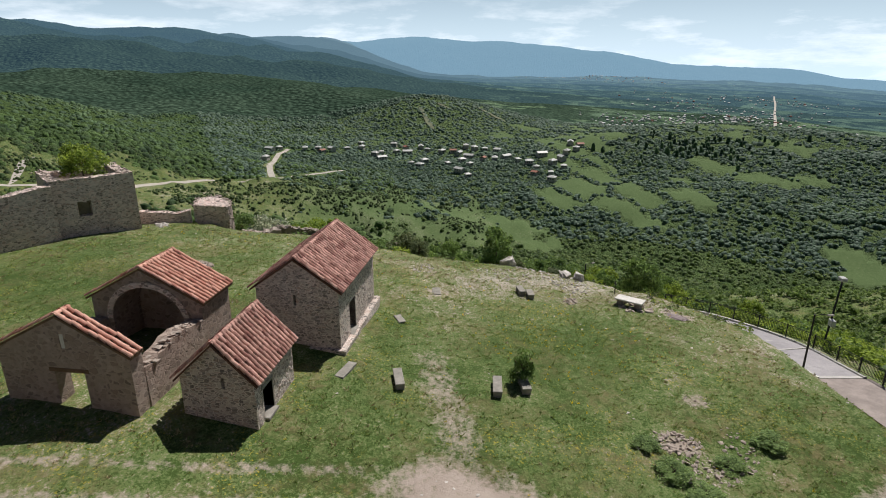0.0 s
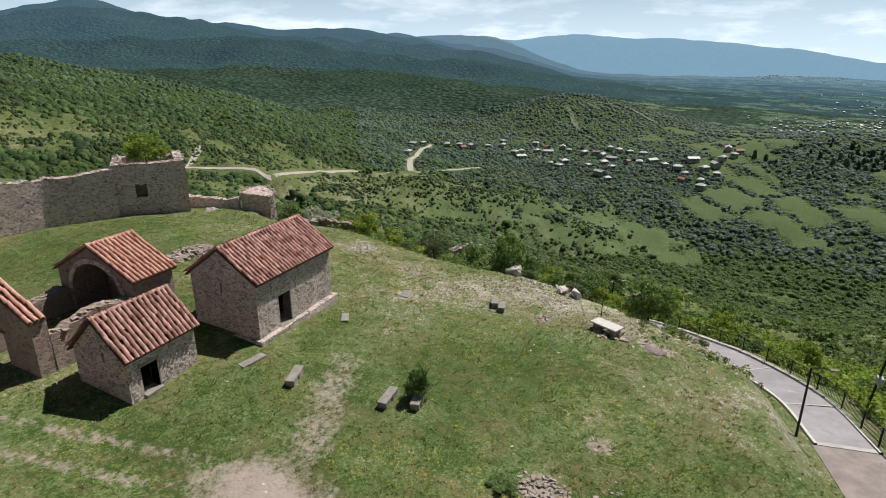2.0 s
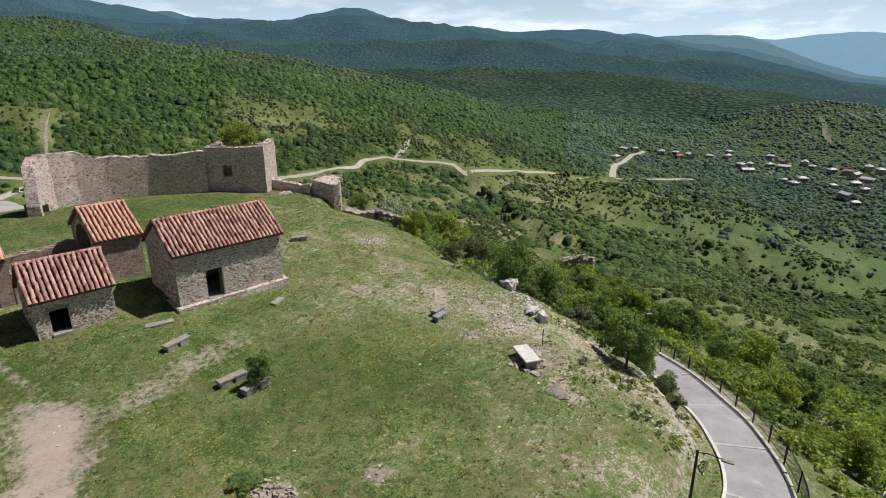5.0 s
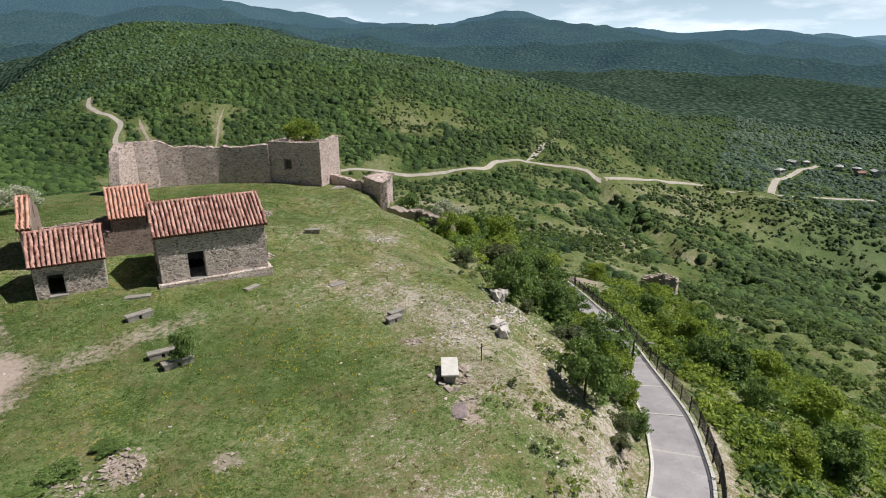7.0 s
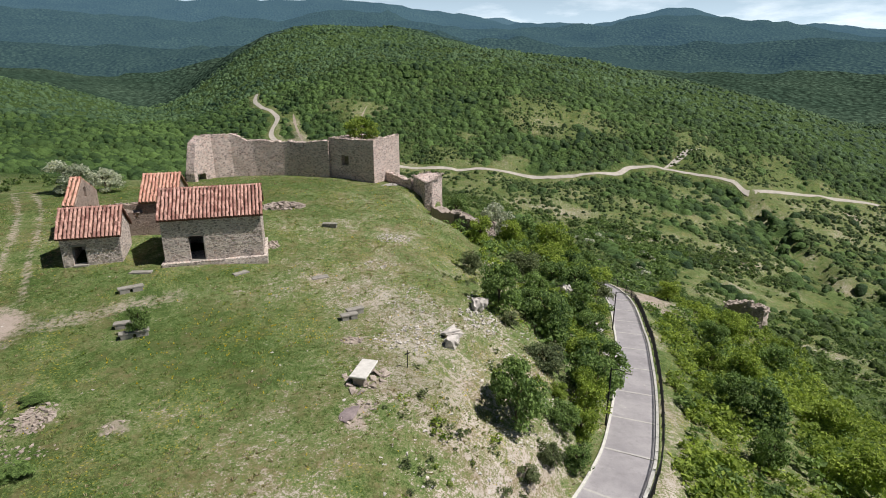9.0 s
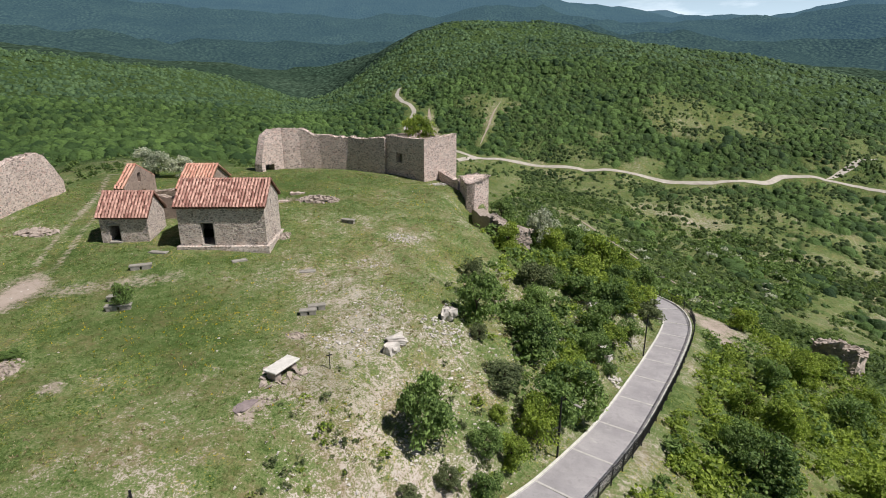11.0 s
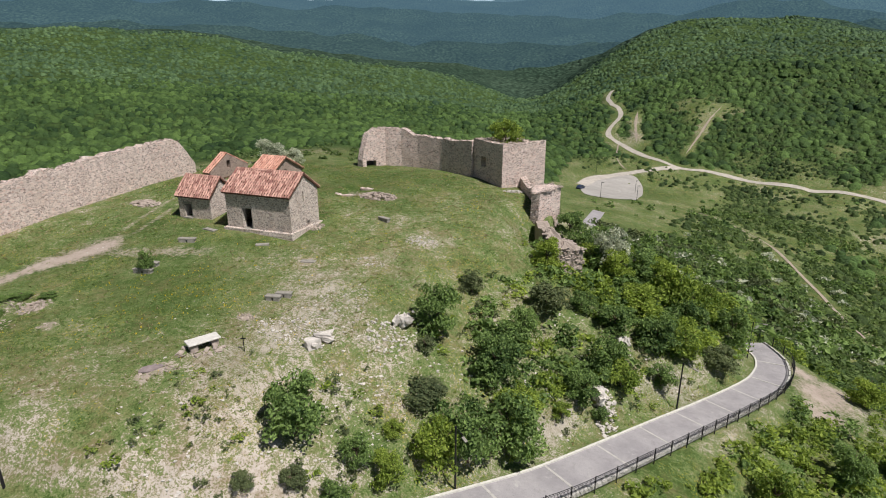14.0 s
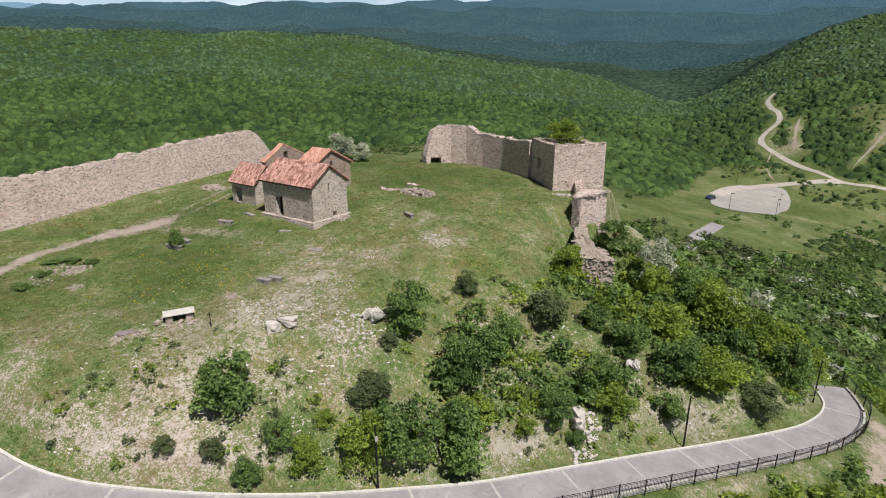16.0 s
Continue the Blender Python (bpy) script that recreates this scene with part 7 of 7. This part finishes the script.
draped("road_lower", "grey concrete road climbing from the car park", [(23.1, 78), (22.6, 94), (22.1, 120)], 3.2, CONCRETE, 0.14, 0.0)


def car_park():
    rim = spline([(8, 190, 0), (7, 215, 0), (12, 236, 0), (24, 252, 0), (30, 235, 0), (31, 200, 0), (28, 168, 0), (20, 160, 0), (12, 170, 0)], 16, closed=True)
    c = rim.mean(0)
    rings = [c + (rim - c) * k for k in (1.0, 0.86, 0.72, 0.58, 0.44, 0.3, 0.15)]
    v = np.concatenate(rings + [c[None]])
    v[:, 2] = on_ground(v[:, 0], v[:, 1]) + 0.1
    n = len(rim)
    f = [(k * n + i, k * n + (i + 1) % n, (k + 1) * n + (i + 1) % n, (k + 1) * n + i) for k in range(6) for i in range(n)]
    f += [(6 * n + i, 6 * n + (i + 1) % n, 7 * n, 7 * n) for i in range(n)]
    bm = bmesh.new()
    vs = [bm.verts.new(p) for p in v]
    for q in f:
        bm.faces.new([vs[i] for i in dict.fromkeys(q)])
    ob = part("car_park", bm, plain("worn grey asphalt", (0.36, 0.34, 0.32), 0.95, vary=0.2, size=6))
    return tagged(ob, "oval grey car park in the meadow below the hill", "car park", kind="structure")


car_park()


def car(x, y, turn):
    ob = thing("car", "dark parked car at the edge of the car park", "car", (x, y, ground_at(x, y) + 0.12), turn)
    bm = bmesh.new()
    prism(bm, [(-2.1, 0.3), (2.1, 0.3), (2.15, 0.75), (1.3, 0.9), (0.75, 1.4), (-1.1, 1.42), (-1.8, 0.95), (-2.15, 0.85)], "y", -0.85, 0.85)
    part("body", bm, CAR_PAINT, ob)
    bm = bmesh.new()
    prism(bm, [(1.15, 0.92), (0.72, 1.34), (-1.05, 1.36), (-1.6, 0.95)], "y", -0.87, 0.87)
    part("windows", bm, GLASS_DARK, ob)
    for u in (-1.3, 1.3):
        for w in (-0.8, 0.8):
            bm = bmesh.new()
            bmesh.ops.create_cone(bm, cap_ends=True, segments=14, radius1=0.33, radius2=0.33, depth=0.24, matrix=Matrix.Translation((u, w, 0.33)) @ Matrix.Rotation(math.pi / 2, 4, "X"))
            part("wheel", bm, IRON, ob)


car(9.0, 182.0, 70)


def pole(x, y, high, label):
    ob = thing("lamp_pole", label, "pole", (x, y, ground_at(x, y)), 0, "poles by the car park")
    bm = bmesh.new()
    bmesh.ops.create_cone(bm, cap_ends=True, segments=8, radius1=0.07, radius2=0.05, depth=high, matrix=Matrix.Translation((0, 0, high / 2)))
    part("mast", bm, IRON, ob)
    bm = bmesh.new()
    box(bm, -0.1, 0.9, -0.1, 0.1, high - 0.15, high, 0.02)
    part("lamp_head", bm, IRON, ob)


for x, y in ((30, 178), (19, 156), (9, 236), (28, 214)):
    pole(x, y, 5.5, "thin dark lamp pole at the edge of the car park")


def village_house(wide, deep, high, roof_mat, hip):
    ob = thing("house", "", "house")
    bm = bmesh.new()
    box(bm, -wide / 2, wide / 2, -deep / 2, deep / 2, -2.5, high)
    part("wall", bm, WHITEWASH, ob)
    bm = bmesh.new()
    o, rise_ = 0.35, deep * 0.27
    base = [bm.verts.new((x, y, high)) for x, y in ((-wide / 2 - o, -deep / 2 - o), (wide / 2 + o, -deep / 2 - o), (wide / 2 + o, deep / 2 + o), (-wide / 2 - o, deep / 2 + o))]
    ends = [bm.verts.new((s * (wide / 2 - (deep * 0.4 if hip else -o)), 0, high + rise_)) for s in (-1, 1)]
    bm.faces.new(base)
    bm.faces.new((base[0], base[1], ends[1], ends[0])), bm.faces.new((base[2], base[3], ends[0], ends[1]))
    bm.faces.new((base[1], base[2], ends[1])), bm.faces.new((base[3], base[0], ends[0]))
    part("roof", bm, roof_mat, ob)
    for k in range(3):
        for s in (-1, 1):
            bm = bmesh.new()
            u = (k - 1) * wide * 0.3
            box(bm, u - 0.55, u + 0.55, s * deep / 2 - 0.06, s * deep / 2 + 0.06, high * 0.4, high * 0.75)
            part("window", bm, GLASS_DARK, ob)
    return ob


KINDS = [(village_house(6.6, 5, 3.2, SHEET, True), "two-storey whitewashed village house with pale metal hip roof"),
         (village_house(6.4, 4.6, 2.4, RUST, False), "low village house with rusty red roof"),
         (village_house(9.5, 5, 2.8, SHEET, False), "long village building with pale metal roof"),
         (village_house(5, 4.2, 2.6, SHEET, True), "small whitewashed village house with pale metal roof")]
UPPER_VILLAGE = [(448, 213), (500, 232), (513, 228), (511, 201), (511, 188), (502, 181), (515, 176), (534, 166), (548, 155), (520, 134), (514, 126), (538, 132), (585, 130), (552, 120), (572, 114), (550, 108), (508, 96), (497, 86), (513, 84), (577, 99),
                 (564, 90), (558, 74), (500, 60), (555, 62), (544, 55), (571, 162)]
LOWER_VILLAGE = [(510, 48), (564, 50), (523, 43), (491, 39), (551, 40), (541, 29), (506, 28), (471, 46), (454, 37), (499, 17), (531, 17), (499, 7), (489, -4), (482, -14), (471, -20), (456, -19), (504, -25), (456, -32), (439, -32), (480, -34),
                 (490, -42), (469, -43), (504, -47), (512, -56), (522, -60), (533, -52)]
for k, (x, y) in enumerate(UPPER_VILLAGE + LOWER_VILLAGE):
    ob, words = KINDS[(0, 2, 3, 0, 3, 1, 2, 3, 0)[k % 9]]
    if "placed" not in ob:
        h = ob
        h["placed"] = 1
        h.matrix_basis = pose(x, y, ground_at(x, y) + 0.5, 0, 0, k * 67 % 360)
    else:
        h = copy_thing(ob, pose(x, y, ground_at(x, y) + 0.5, 0, 0, k * 67 % 360))
    tagged(h, words, "house", "village houses")


def far_town(count, seed):
    """Tiny houses of the towns out in the plain, too far to tell apart."""
    rnd = np.random.RandomState(seed)
    centres = [(840, -150, 60, 30), (890, -235, 60, 30), (945, -320, 60, 40), (1000, -395, 70, 50), (1300, -420, 160, 70), (3700, -380, 260, 160), (3500, -520, 260, 200), (1700, -640, 200, 120)]
    block = (np.array([(-1, -0.7, -0.5), (1, -0.7, -0.5), (1, 0.7, -0.5), (-1, 0.7, -0.5), (-1, -0.7, 0.6), (1, -0.7, 0.6), (1, 0.7, 0.6), (-1, 0.7, 0.6), (-0.6, 0, 1), (0.6, 0, 1)], float),
             np.array([(0, 1, 5), (0, 5, 4), (1, 2, 6), (1, 6, 5), (2, 3, 7), (2, 7, 6), (3, 0, 4), (3, 4, 7), (4, 5, 9), (4, 9, 8), (6, 7, 8), (6, 8, 9), (5, 6, 9), (7, 4, 8)]))
    for name, label, mat, share in (("far_houses", "pale-roofed houses of far towns in the plain", SHEET, 0.9), ("far_houses", "red-roofed houses of far towns in the plain", RUST, 0.1)):
        m = int(count * share)
        pick = np.array([centres[i] for i in rnd.randint(0, len(centres), m)])
        x, y = pick[:, 0] + rnd.normal(size=m) * pick[:, 2], pick[:, 1] + rnd.normal(size=m) * pick[:, 3]
        size = rnd.uniform(0.9, 1.9, (m, 1)) * np.array([[1, 1, 0.8]]) * (1 + np.hypot(x, y) / 3500)[:, None]
        me = scatter([block], np.zeros(m, int), np.stack([x, y, on_ground(x, y) + 1.5], -1), size, rnd.rand(m) * 6.3, mat, name)
        tagged(new(name, me), label, "houses", kind="stuff")


far_town(620, 95)
draped("road_far", "straight pale road through the far town", [(860, -360), (916, -382), (1200, -490), (1500, -605), (1792, -715), (2100, -830)], 4.5, GRAVEL, 1.2, 0.0)
